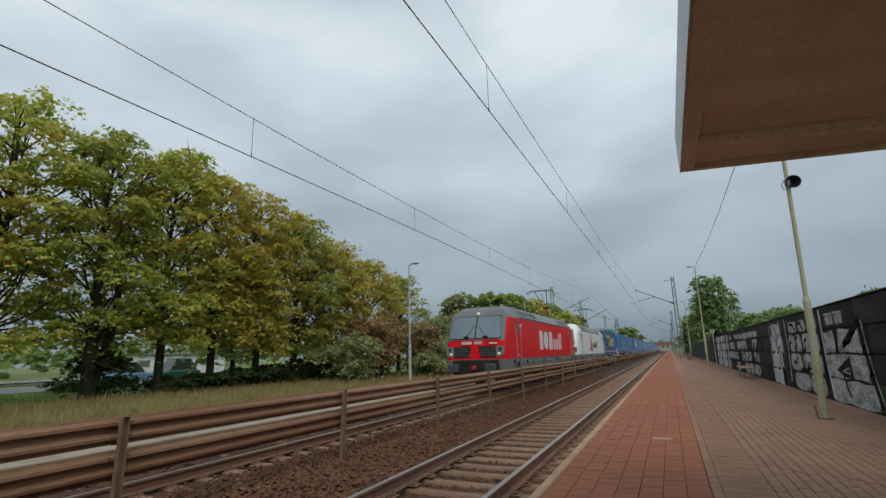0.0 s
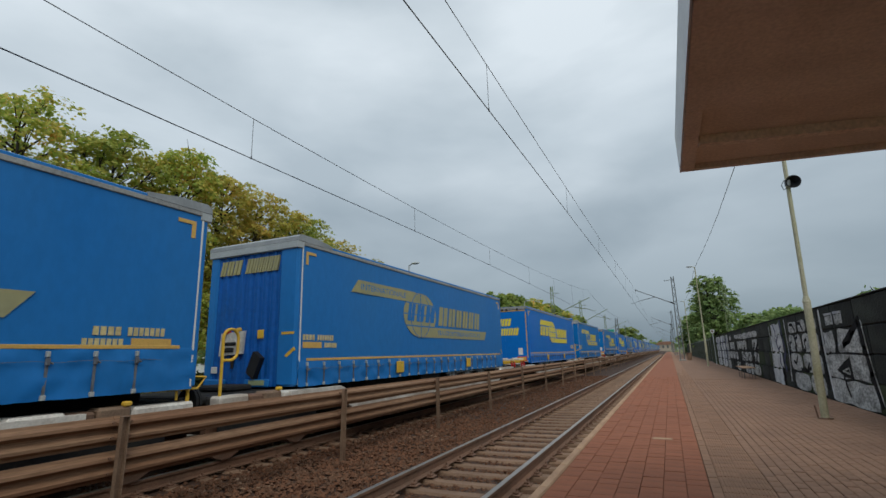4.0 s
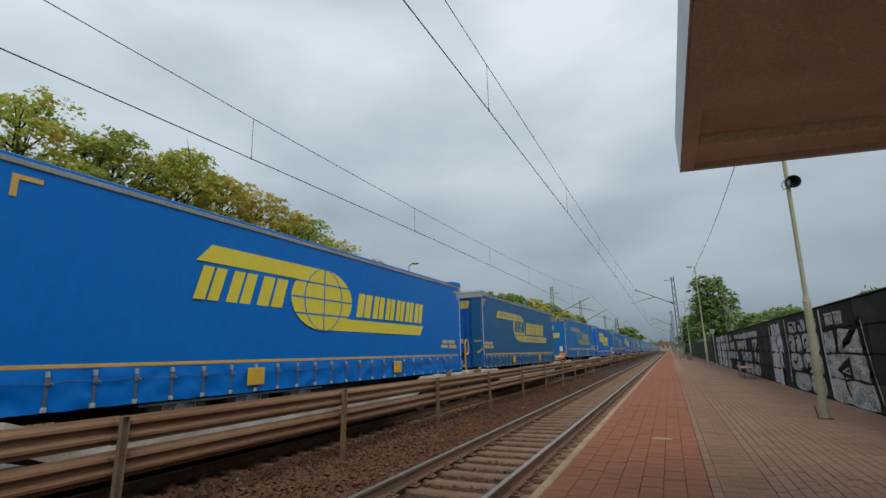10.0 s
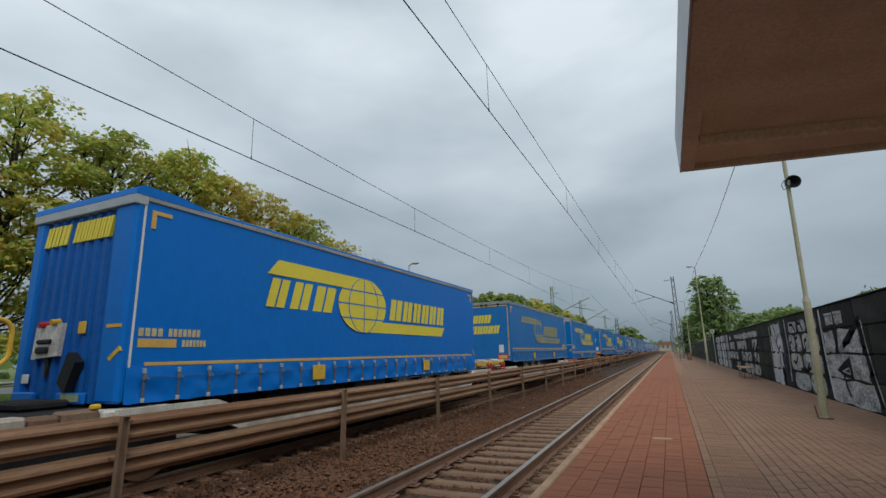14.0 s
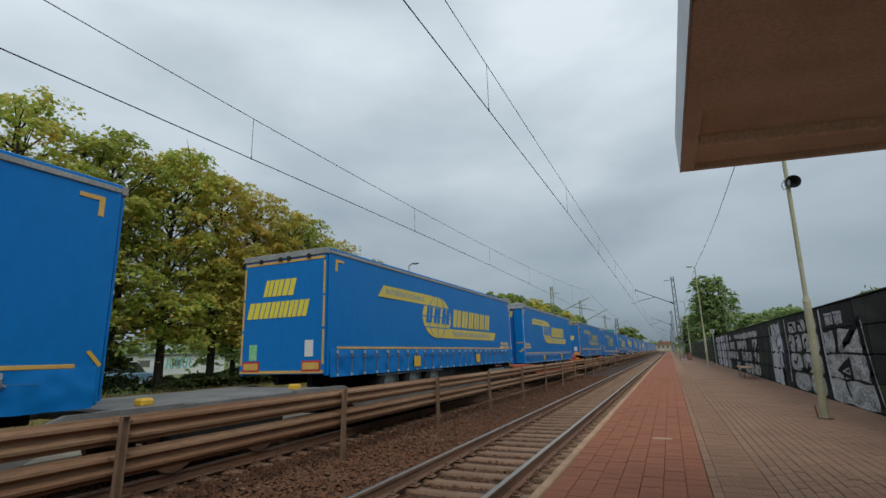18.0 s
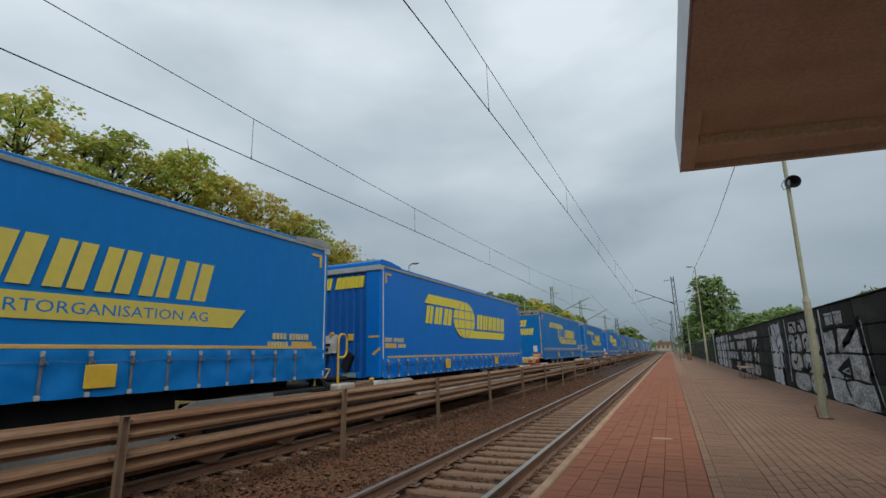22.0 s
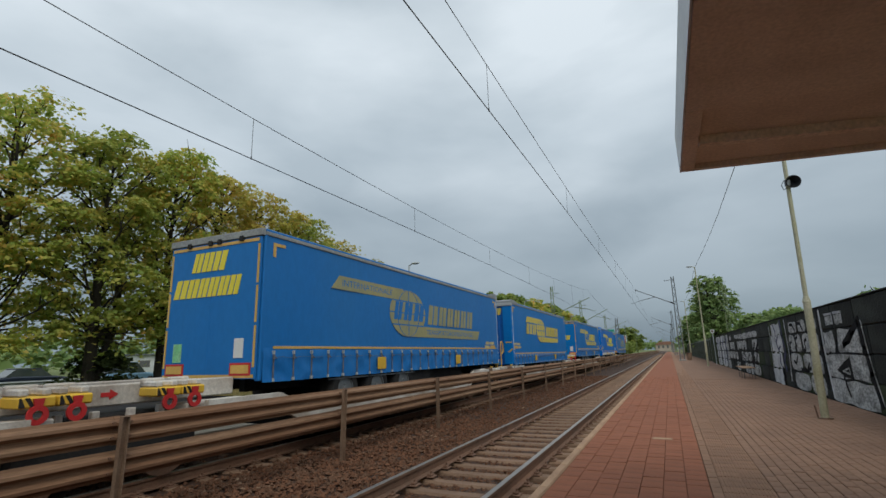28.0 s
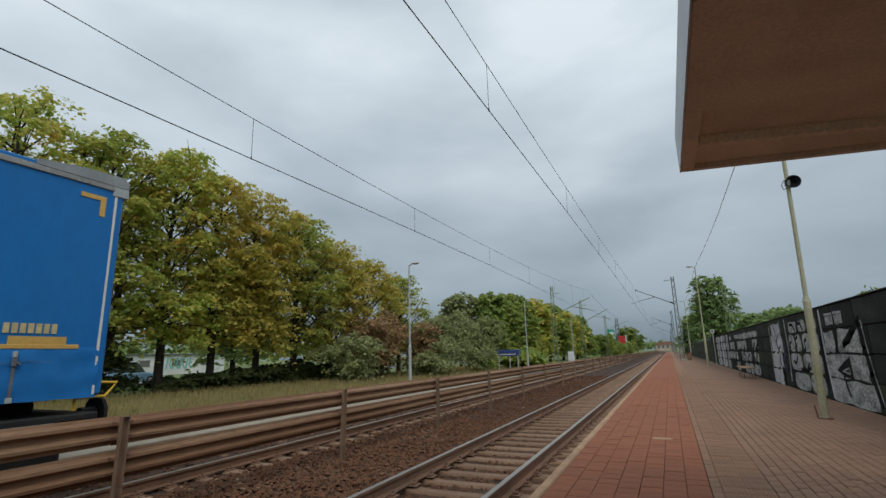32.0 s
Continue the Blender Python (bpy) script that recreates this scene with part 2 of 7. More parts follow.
BARK = shade("dark_bark", (0.055, 0.043, 0.033), (0.03, 0.025, 0.02), 0.95, scale=3, fine=18, bump=1.0, stretch=(2, 2, 0.5))

# ------------------------------------------------------------------ plan
NEAR, FAR = -2.897, -8.09          # axes of the two tracks
FAR_Z = -0.06                      # the far rails lie a little lower
PLAT = 0.344                       # platform above the near rails
EDGE_X, RED_X, WALL_X = -1.26, 0.20, 3.385
GUARD_X, POST_Y, POST_STEP = -5.75, 7.935, 4.185


def ground_height(x):
    if x < -13.5:
        return 0.0
    if x < -10.9:
        return -0.30 + 0.30 * (-10.9 - x) / 2.6
    return -0.30 if x < -10.5 else -0.42


# ------------------------------------------------------------------ ground
g = Mesh()
g_xs = [-900, -300, -120, -60, -40, -28, -20, -16, -13.5, -12.2, -10.9, -10.4, -4, 0, 6, 30, 120, 400, 900]
g_ys = [-600, -60, -20, 0, 20, 45, 80, 140, 240, 400, 700, 1200, 2500]
g.rings([[(x, y, ground_height(x)) for x in g_xs] for y in g_ys], close=False)
solid("ground", g, GRASS, "grassy open ground beside the railway", kind="structure")

# ballast: an uneven bed with loose stones on it
random.seed(4)
bed = Mesh()
bed_xs = [-10.9, -10.3] + [-9.9 + 0.33 * i for i in range(27)] + [-1.27]
bed_ys = [-8 + 0.45 * i for i in range(90)] + [34, 40, 50, 70, 100, 160, 260, 420, 800]
bed.rings([[(x, y, -0.285 + (0.03 * noise.noise(Vector((x * 1.3, y * 1.3, 0))) if -10 < x < -1.4 else 0.0)
             - (0.1 if x < -10.2 else 0.0) - (-0.008 if abs(x - NEAR) < 1.25 else 0.0)) for x in bed_xs] for y in bed_ys], close=False)
solid("ballast_bed", bed, BALLAST, "brown crushed stone ballast bed under both tracks", kind="structure", smooth=True)

rng = np.random.default_rng(7)
octa = np.array([(1, 0, 0), (-1, 0, 0), (0, 1, 0), (0, -1, 0), (0, 0, 1), (0, 0, -1)], float)
octa_f = np.array([(0, 2, 4), (2, 1, 4), (1, 3, 4), (3, 0, 4), (2, 0, 5), (1, 2, 5), (3, 1, 5), (0, 3, 5)])


def scatter_stones(count, x0, x1, y0, y1, z, s0, s1):
    """Loose broken stones, thinning out with distance."""
    x = rng.uniform(x0, x1, count)
    y = y0 + (y1 - y0) * rng.uniform(0, 1, count) ** 1.9
    size = rng.uniform(s0, s1, count)
    pts = octa[None] * rng.uniform(0.55, 1.25, (count, 6, 3)) + rng.normal(0, 0.22, (count, 6, 3))
    ang = rng.uniform(0, 6.28, count)
    c, s = np.cos(ang)[:, None], np.sin(ang)[:, None]
    px, py = pts[..., 0] * c - pts[..., 1] * s, pts[..., 0] * s + pts[..., 1] * c
    v = np.stack([px * size[:, None] + x[:, None], py * size[:, None] + y[:, None],
                  pts[..., 2] * size[:, None] * 0.7 + z + rng.uniform(-0.01, 0.03, (count, 1))], -1).reshape(-1, 3)
    f = (octa_f[None] + (np.arange(count) * 6)[:, None, None]).reshape(-1, 3)
    return v, f


def stones(name, sets, material, label, category):
    vs, fs, k = [], [], 0
    for v, f in sets:
        vs.append(v)
        fs.append(f + k)
        k += len(v)
    me = bpy.data.meshes.new(name)
    me.from_pydata(np.concatenate(vs).tolist(), [], np.concatenate(fs).tolist())
    me.materials.append(material)
    return tagged(new(name, me), label, category, kind="stuff")


stones("ballast_stones", [
    scatter_stones(19000, -6.9, -4.0, 2.0, 40, -0.275, 0.022, 0.05),
    scatter_stones(5000, -7.0, -4.0, 2.0, 14, -0.27, 0.025, 0.06),
    scatter_stones(9000, -3.55, -2.25, 4.0, 34, -0.285, 0.018, 0.034),
    scatter_stones(3500, -2.05, -1.35, 4.0, 30, -0.285, 0.02, 0.04),
    scatter_stones(3500, -10.0, -6.9, 2.0, 30, -0.28, 0.022, 0.05)],
    STONE, "loose brown crushed stone of the track bed", "ballast")


# ------------------------------------------------------------------ tracks
def rail_outline(x, z):
    half = [(0.075, -0.172), (0.075, -0.160), (0.012, -0.142), (0.010, -0.046), (0.036, -0.036), (0.036, -0.006)]
    return [(x + a, z + b) for a, b in half] + [(x - a, z + b) for a, b in half[::-1]]


def sleeper_mesh():
    s = Mesh()
    rows = []
    for x in (-1.27, -1.2, -0.92, -0.45, 0.0, 0.45, 0.92, 1.2, 1.27):
        top = -0.19 - (0.045 if abs(x) < 0.5 else 0.0) - (0.02 if abs(x) > 1.22 else 0.0)
        rows.append([(x, -0.125, -0.40), (x, -0.108, top - 0.03), (x, -0.082, top), (x, 0.082, top), (x, 0.108, top - 0.03), (x, 0.125, -0.40)])
    s.rings(rows)
    return s


def clip_mesh():
    c = Mesh()
    for side in (-1, 1):
        x = side * 0.7525
        c.box((x - 0.17, -0.09, -0.19), (x + 0.17, 0.09, -0.172), 0.006)
        for k in (-1, 1):
            c.box((x + k * 0.10 - 0.035, -0.05, -0.174), (x + k * 0.10 + 0.035, 0.05, -0.140), 0.01)
            c.rod((x + k * 0.11, 0.0, -0.16), (x + k * 0.11, 0.0, -0.105), 0.016, 6)
    return c


def track(axis, z, name, label, y0, y1, singles):
    t = thing(name, Matrix.Translation((axis, 0, z)), label, "railway track", kind="structure")
    for side in (-1, 1):
        rail = part("rail", Mesh().prism(rail_outline(side * 0.7525, 0.0), "y", -12, 900), RUST, t, "brown rusty steel rail")
        head = [(side * 0.7525 - 0.034, -0.007), (side * 0.7525 - 0.034, 0.0), (side * 0.7525 - 0.026, 0.004), (side * 0.7525 + 0.026, 0.004),
                (side * 0.7525 + 0.034, 0.0), (side * 0.7525 + 0.034, -0.007)]
        part("running_surface", Mesh().prism(head, "y", -12, 900), STEEL, rail, "bright worn running surface")
    sm, cm = sleeper_mesh().data("sleeper", SLEEPER), clip_mesh().data("rail_fastening", RUST)
    n = int((y1 - y0) / 0.567)
    rest = Mesh()
    for i in range(n):
        y = y0 + 0.567 * i
        if i < singles:
            tie = part("sleeper", sm, None, t, at=(random.uniform(-0.012, 0.012), y + random.uniform(-0.012, 0.012), random.uniform(-0.006, 0.004)))
            if i < 60:
                part("rail_fastening", cm, None, tie)
        else:
            rest.box((-1.27, y - 0.14, -0.36), (1.27, y + 0.14, -0.2), 0.03)
    part("distant_sleepers", rest, SLEEPER, t)["kind"] = "stuff"


track(NEAR, 0.0, "near_track", "straight railway track on concrete sleepers beside the platform", 3.757, 200, 110)
track(FAR, FAR_Z, "far_track", "railway track on concrete sleepers behind the steel barrier", 1.6, 100, 30)

# ------------------------------------------------------------------ guard barrier between the tracks
guard = thing("steel_barrier", Matrix(), "weathered brown double W-beam steel barrier between the tracks", "barrier", kind="structure")


def wbeam(z0, x):
    """Outline of a W-shaped beam, 0.31 high."""
    front = [(0.0, 0.0), (0.012, 0.03), (0.075, 0.062), (0.080, 0.095), (0.015, 0.135), (0.010, 0.155),
             (0.015, 0.175), (0.080, 0.215), (0.075, 0.248), (0.012, 0.28), (0.0, 0.31)]
    o = [(x + a, z0 + b) for a, b in front]
    return o + [(a - 0.006, b) for a, b in o[::-1]]


random.seed(12)
for k in range(-2, 26):
    y = POST_Y + POST_STEP * k
    for z0 in (0.352, 0.722):
        part("guard_beam", Mesh().prism(wbeam(z0 + random.uniform(-0.008, 0.008), GUARD_X - 0.125), "y", y - 0.04, y + POST_STEP + 0.04), GUARD, guard,
             at=(random.uniform(-0.012, 0.012), 0, 0))
far_beams = Mesh()
for z0 in (0.365, 0.735):
    far_beams.prism(wbeam(z0, GUARD_X - 0.125), "y", POST_Y + POST_STEP * 26, 330)
part("guard_beam", far_beams, GUARD, guard)
post = Mesh()
post.prism([(-0.03, -0.045), (0.03, -0.045), (0.03, -0.037), (-0.022, -0.037), (-0.022, 0.037), (0.03, 0.037), (0.03, 0.045), (-0.03, 0.045)], "z", -0.4, 1.035)
post.box((-0.028, -0.043, 1.028), (0.03, 0.043, 1.036))
post_me = post.data("post", GUARDPOST)
bolt_me = Mesh().rod((0, 0, 0), (0.02, 0, 0), 0.016, 6).data("bolt", RUST)
for k in range(-2, 70):
    y = POST_Y + POST_STEP * k
    p = part("post", post_me, None, guard, at=pose(GUARD_X, y, 0, random.uniform(-1.0, 1.0), random.uniform(-1.2, 1.2), 0))
    if k < 2:
        for z in (0.44, 0.60, 0.81, 0.97):
            for s in (-0.1, 0.1):
                part("bolt", bolt_me, None, p, at=(-0.045, s, z))

# ------------------------------------------------------------------ platform
plat = Mesh()
plat.box((EDGE_X + 0.03, -10, -0.35), (WALL_X + 0.4, 260, PLAT - 0.05))
solid("platform_body", plat, JOINT, "platform body under the paving", kind="structure")
edge = thing("platform_edge", Matrix(), "pale worn concrete edge stones along the platform", "platform edge", kind="structure")
edge_me = Mesh().box((EDGE_X - 0.05, -0.497, PLAT - 0.12), (EDGE_X + 0.05, 0.497, PLAT + 0.008), 0.014).data("edge_stone", EDGE)
for i in range(90):
    part("edge_stone", edge_me, None, edge, at=(random.uniform(-0.006, 0.006), 2.5 + i, random.uniform(-0.004, 0.004)))
part("edge_stone", Mesh().box((EDGE_X - 0.05, 92.0, PLAT - 0.12), (EDGE_X + 0.075, 260, PLAT + 0.008)), EDGE, edge)
part("edge_face", Mesh().box((EDGE_X + 0.0, -10, -0.35), (EDGE_X + 0.06, 260, PLAT - 0.125)), CONCRETE, edge, "grey concrete face of the platform")


def paving(name, label, x0, x1, w, d, material, y_near, y_mid, singles, gap=0.002):
    """Pavers in staggered rows: the nearest are parts, the rest are joined."""
    pv = thing(name, Matrix(), label, "paving", kind="structure")
    w = (x1 - x0) / round((x1 - x0) / w)
    me = Mesh().box((-w / 2 + gap, -d / 2 + gap, -0.04), (w / 2 - gap, d / 2 - gap, 0.0), gap * 1.6).data("paver", material)
    cols = round((x1 - x0) / w)
    w_real = (x1 - x0) / cols
    rest, made, y = Mesh(), 0, y_near
    while y < y_mid:
        for c in range(cols):
            cx = x0 + (c + 0.5) * w_real
            cy = y + (d / 2 if c % 2 else 0.0)
            dz = PLAT + random.uniform(-0.003, 0.003)
            if made < singles:
                part("paver", me, None, pv, at=pose(cx, cy, dz, random.uniform(-0.5, 0.5), random.uniform(-0.5, 0.5), random.uniform(-0.6, 0.6)))
                made += 1
            else:
                rest.box((cx - w / 2 + gap, cy - d / 2 + gap, dz - 0.04), (cx + w / 2 - gap, cy + d / 2 - gap, dz), gap * 1.6)
        y += d
    if rest.v:
        part("distant_pavers", rest, material, pv)["kind"] = "stuff"
    part("far_paving", Mesh().box((x0, y_mid, PLAT - 0.04), (x1, 260, PLAT - 0.002)), material, pv)
    part("near_paving", Mesh().box((x0, -10, PLAT - 0.04), (x1, y_near - d / 2, PLAT - 0.002)), material, pv)
    return pv


random.seed(21)
paving("red_paving", "red concrete block paving along the platform edge", EDGE_X + 0.053, RED_X, 0.205, 0.205, REDBRICK, 4.2, 26, 300)
paving("pale_paving", "pale block strip bordering the red paving", RED_X + 0.003, RED_X + 0.093, 0.09, 0.2, PALEBRICK, 4.2, 30, 60)
lane = thing("guide_paving", Matrix(), "brownish ribbed guide tiles running along the platform", "paving", kind="structure")
tile = Mesh().box((-0.1045, -0.104, -0.04), (0.1045, 0.104, -0.004), 0.003)
for i in range(7):
    tile.box((-0.094 + 0.028 * i, -0.098, -0.006), (-0.078 + 0.028 * i, 0.098, 0.002), 0.003)
tile_me, lane_rest = tile.data("guide_tile", PALEBRICK), Mesh()
for i in range(150):
    for x in (RED_X + 0.200, RED_X + 0.411):
        dz = PLAT + random.uniform(-0.003, 0.002)
        if i < 110:
            part("guide_tile", tile_me, None, lane, at=(x, 4.2 + 0.21 * i, dz))
        else:
            lane_rest.box((x - 0.1045, 4.096 + 0.21 * i, dz - 0.04), (x + 0.1045, 4.304 + 0.21 * i, dz), 0.003)
part("distant_tiles", lane_rest, PALEBRICK, lane)["kind"] = "stuff"
part("far_paving", Mesh().box((RED_X + 0.096, 35.6, PLAT - 0.04), (RED_X + 0.515, 260, PLAT - 0.002)), PALEBRICK, lane)
paving("grey_paving", "greyish brown block paving of the platform", RED_X + 0.518, WALL_X - 0.02, 0.1, 0.2, GREYBRICK, 4.2, 24, 300, 0.0032)
cover = thing("inspection_cover", Matrix.Translation((-0.25, 8.12, PLAT - 0.004)), "small pale concrete inspection cover in red paving", "cover")
part("frame", Mesh().box((-0.15, -0.10, -0.03), (0.15, 0.10, 0.008), 0.01), PALEBRICK, cover)
part("lid", Mesh().box((-0.12, -0.07, -0.02), (0.12, 0.07, 0.012), 0.008), EDGE, cover, "pale concrete lid")

# ------------------------------------------------------------------ canopy over the camera
canopy = thing("platform_canopy", Matrix(), "flat platform canopy with brown board underside and pale fascia", "canopy", kind="structure")
CX, CY, CZ = 0.27, 4.73, 3.195
CE, CB = 3.3, -3.0                 # its far side and its back end
TILT = Matrix.Translation((CX, 0, CZ)) @ Matrix.Rotation(radians(3.2), 4, "Y") @ Matrix.Translation((-CX, 0, -CZ))


def roof_part(name, a, b, c, material, label=""):
    part(name, Mesh().box(a, b, c), material, canopy, label, at=TILT)


roof_part("roof_slab", (CX + 0.012, CB, CZ + 0.12), (CE, CY - 0.012, CZ + 0.30), 0.0, SOFFIT)
roof_part("edge_board", (CX + 0.01, 3.476, CZ), (CX + 0.115, CY - 0.01, CZ + 0.12), 0.004, SOFFIT, "brown edge board")
roof_part("end_board", (CX + 0.117, CY - 0.05, CZ + 0.002), (CE, CY - 0.01, CZ + 0.12), 0.004, SOFFIT, "brown edge board")
roof_part("soffit_board", (CX + 0.119, 3.476, CZ + 0.050), (CE, CY - 0.053, CZ + 0.116), 0.003, SOFFIT)
for y in (2.277, 1.077, -0.123, -1.323, -2.523):
    roof_part("soffit_board", (CX + 0.012, max(y, CB), CZ + 0.001), (CE, y + 1.194, CZ + 0.116), 0.003, SOFFIT)
part("batten", Mesh().box((0, -0.035, -0.022), (CE - CX - 0.13, 0.035, 0.07), 0.004), BATTENLIT, canopy, "brown batten, lightened for the light on its face", at=TILT @ pose(CX + 0.12, 4.06, CZ, 0, 0, 5.5))
part("fascia", Mesh().prism([(CX - 0.003, CZ + 0.002), (CX + 0.009, CZ + 0.002), (CX - 0.013, CZ + 0.35), (CX - 0.025, CZ + 0.35)], "y", CB, CY), FASCIA, canopy, "pale grey sheet metal fascia", at=TILT)
roof_part("fascia", (CX + 0.01, CY - 0.009, CZ + 0.004), (CE, CY + 0.003, CZ + 0.33), 0.003, FASCIA, "pale grey sheet metal fascia")
for y in (-0.8, -2.6):
    part("support_post", Mesh().rod((2.9, y, PLAT - 0.05), (2.9, y, CZ - 0.06), 0.07, 12), MASTGREY, canopy, "grey steel post")

# ------------------------------------------------------------------ painted retaining wall
wall = thing("retaining_wall", Matrix(), "block retaining wall covered with black and silver spray paint", "wall", kind="structure")
WALL_H = 2.16
courses = 4
ch = WALL_H / courses
part("wall_core", Mesh().box((WALL_X + 0.05, -9, -0.3), (WALL_X + 0.42, 49, PLAT + WALL_H - 0.02)), WALLBLACK, wall)
random.seed(31)
block_me = {}
for j in range(courses):
    y = 5.0 + (0.0 if j % 2 else 0.6)
    while y < 48.4:
        ln = random.choice((1.2, 1.5, 1.8))
        tone = WALLGREEN if (18.6 < y < 20.6 or 15.6 < y < 16.6 or y > 40 or random.random() < 0.08) else WALLBLACK
        key = (ln, tone.name)
        if key not in block_me:
            block_me[key] = Mesh().box((0.0, 0.006, 0.006), (0.3, ln - 0.006, ch - 0.006), 0.022).data("block", tone)
        part("block", block_me[key], None, wall, at=(WALL_X + random.uniform(-0.003, 0.003), y, PLAT + j * ch))
        y += ln
part("coping", Mesh().box((WALL_X - 0.02, -9, PLAT + WALL_H), (WALL_X + 0.44, 49, PLAT + WALL_H + 0.03), 0.01), WALLBLACK, wall, "black painted top edge")

# ------------------------------------------------------------------ wires and masts
def near_contact(y):
    return 6.52 + 0.21 * math.sin(math.pi * (y + 2) / 62) if -2 < y < 60 else 6.52


def near_messenger(y):
    return 7.66 + 0.00040 * (y - 21) ** 2


def far_contact(y):
    return 5.97 + 0.2 * math.sin(math.pi * y / 50) if y < 50 else 5.97 + 0.43 * min(1.0, (y - 50) / 10)


def far_messenger(y):
    return 7.01 + 0.00078 * (y - 13) ** 2


SPAN = [-14 + 3.7 * i for i in range(21)]
w_near = thing("near_catenary", Matrix(), "overhead contact wire and messenger above the near track", "overhead wire", kind="structure")
part("messenger_wire", Mesh().tube([(NEAR + 0.004 * (y - 10), y, near_messenger(y)) for y in SPAN], 0.008, 5), WIRE, w_near)
part("contact_wire", Mesh().tube([(NEAR, y, near_contact(y)) for y in SPAN], 0.0105, 5), WIRE, w_near)
for y in (0.2, 8.95, 17.75, 26.84, 35.6, 44.4, 53.0):
    part("dropper", Mesh().rod((NEAR, y, near_contact(y)), (NEAR + 0.004 * (y - 10), y, near_messenger(y)), 0.006, 4)
         .rod((NEAR, y, near_contact(y) - 0.02), (NEAR, y, near_contact(y) + 0.06), 0.015, 5), WIRE, w_near)
w_far = thing("far_messenger", Matrix(), "messenger wire above the far track", "overhead wire", kind="structure")
part("messenger_wire", Mesh().tube([(FAR, y, far_messenger(y)) for y in SPAN], 0.009, 5), WIRE, w_far)
# the far contact wire is lifted a little as the collectors pass, so it is a thing of its own
far_wire = thing("far_contact_wire", Matrix(), "overhead contact wire above the far track", "overhead wire")
part("contact_wire", Mesh().tube([(FAR, y, far_contact(y)) for y in SPAN], 0.0115, 5), WIRE, far_wire)
for y in (-0.5, 7.53, 15.4, 23.85, 31.9, 40.0, 48.3, 55.5):
    part("dropper", Mesh().rod((FAR, y, far_contact(y)), (FAR, y, far_messenger(y)), 0.006, 4)
         .rod((FAR, y, far_contact(y) - 0.02), (FAR, y, far_contact(y) + 0.06), 0.015, 5), WIRE, far_wire)
w_rest = thing("distant_catenary", Matrix(), "overhead wires further along the line", "overhead wire", kind="structure")
for axis, top in ((NEAR, 8.35), (FAR, 8.6)):
    for j in range(6):
        a, b = 60 + 55 * j, 115 + 55 * j
        sag = [(axis, a + (b - a) * i / 8, top - 1.1 * (1 - (i / 4 - 1) ** 2)) for i in range(9)]
        part("messenger_wire", Mesh().tube(sag, 0.012, 4), WIRE, w_rest)
        part("contact_wire", Mesh().tube([(axis, a, 6.4), (axis, b, 6.4)], 0.014, 4), WIRE, w_rest)


def lattice_mast(x, y, z, h, reach, arm_z, green, name="catenary_mast", group="catenary masts"):
    """Two channels laced with flat bars, and the bracket that holds the wires."""
    m = MASTGREEN if green else MASTGREY
    t = thing(name, Matrix.Translation((x, y, z)), "green lattice steel mast carrying the wires" if green else "grey lattice steel mast carrying the wires", "mast", group)
    foot = 0.30 if green else 0.21
    for s in (-1, 1):
        part("upright", Mesh().rod((s * foot, 0, -0.3), (s * 0.13, 0, h), 0.06 if green else 0.05, 5, 0.05), m, t)
    lace, n = Mesh(), 11
    for i in range(n):
        a, b = i / n, (i + 1) / n
        s = 1 if i % 2 else -1
        wa, wb = foot + (0.13 - foot) * a, foot + (0.13 - foot) * b
        lace.rod((s * wa, 0.03, h * a), (-s * wb, 0.03, h * b), 0.024, 4)
        lace.rod((-s * wa, -0.03, h * a), (s * wb, -0.03, h * b), 0.024, 4)
    part("lacing", lace, m, t)
    d = 1 if reach > 0 else -1
    arm = Mesh()
    arm.rod((0, 0, arm_z - 1.0), (reach, 0, arm_z + 0.9), 0.045, 6)
    arm.rod((0, 0, arm_z + 1.75), (d * 0.9, 0, arm_z + 1.70), 0.03, 5)
    arm.rod((0.5 * reach, 0, arm_z - 0.05), (reach - d * 0.2, 0, arm_z - 0.45), 0.03, 5)
    arm.rod((reach - d * 0.2, 0, arm_z - 0.45), (reach + d * 0.6, 0, arm_z - 0.72), 0.02, 5)
    part("bracket", arm, m, t)
    part("insulator", Mesh().rod((d * 0.15, 0, arm_z - 0.91), (d * 0.55, 0, arm_z - 0.73), 0.075, 8), BLACKPLASTIC, t, "dark ribbed insulator")
    part("base", Mesh().box((-0.35, -0.45, -0.5), (0.35, 0.45, 0.12), 0.03), CONCRETE, t, "concrete footing")
    return t


lattice_mast(1.15, 60.0, PLAT, 9.25, NEAR - 1.15, 7.15, False)
lattice_mast(-12.5, 60.0, 0.0, 9.6, FAR + 12.5, 7.0, True)
for j in range(1, 6):
    lattice_mast(1.15, 60 + 55 * j, PLAT if j < 4 else -0.2, 9.25, NEAR - 1.15, 7.15, False)
    lattice_mast(-12.5, 60 + 55 * j, 0.0, 9.6, FAR + 12.5, 7.0, True)
lattice_mast(-12.1, 79.0, 0.0, 9.6, FAR + 12.1, 7.0, True)
lattice_mast(6.6, 66.0, -0.3, 9.2, -0.9, 7.0, True, "lattice_mast")


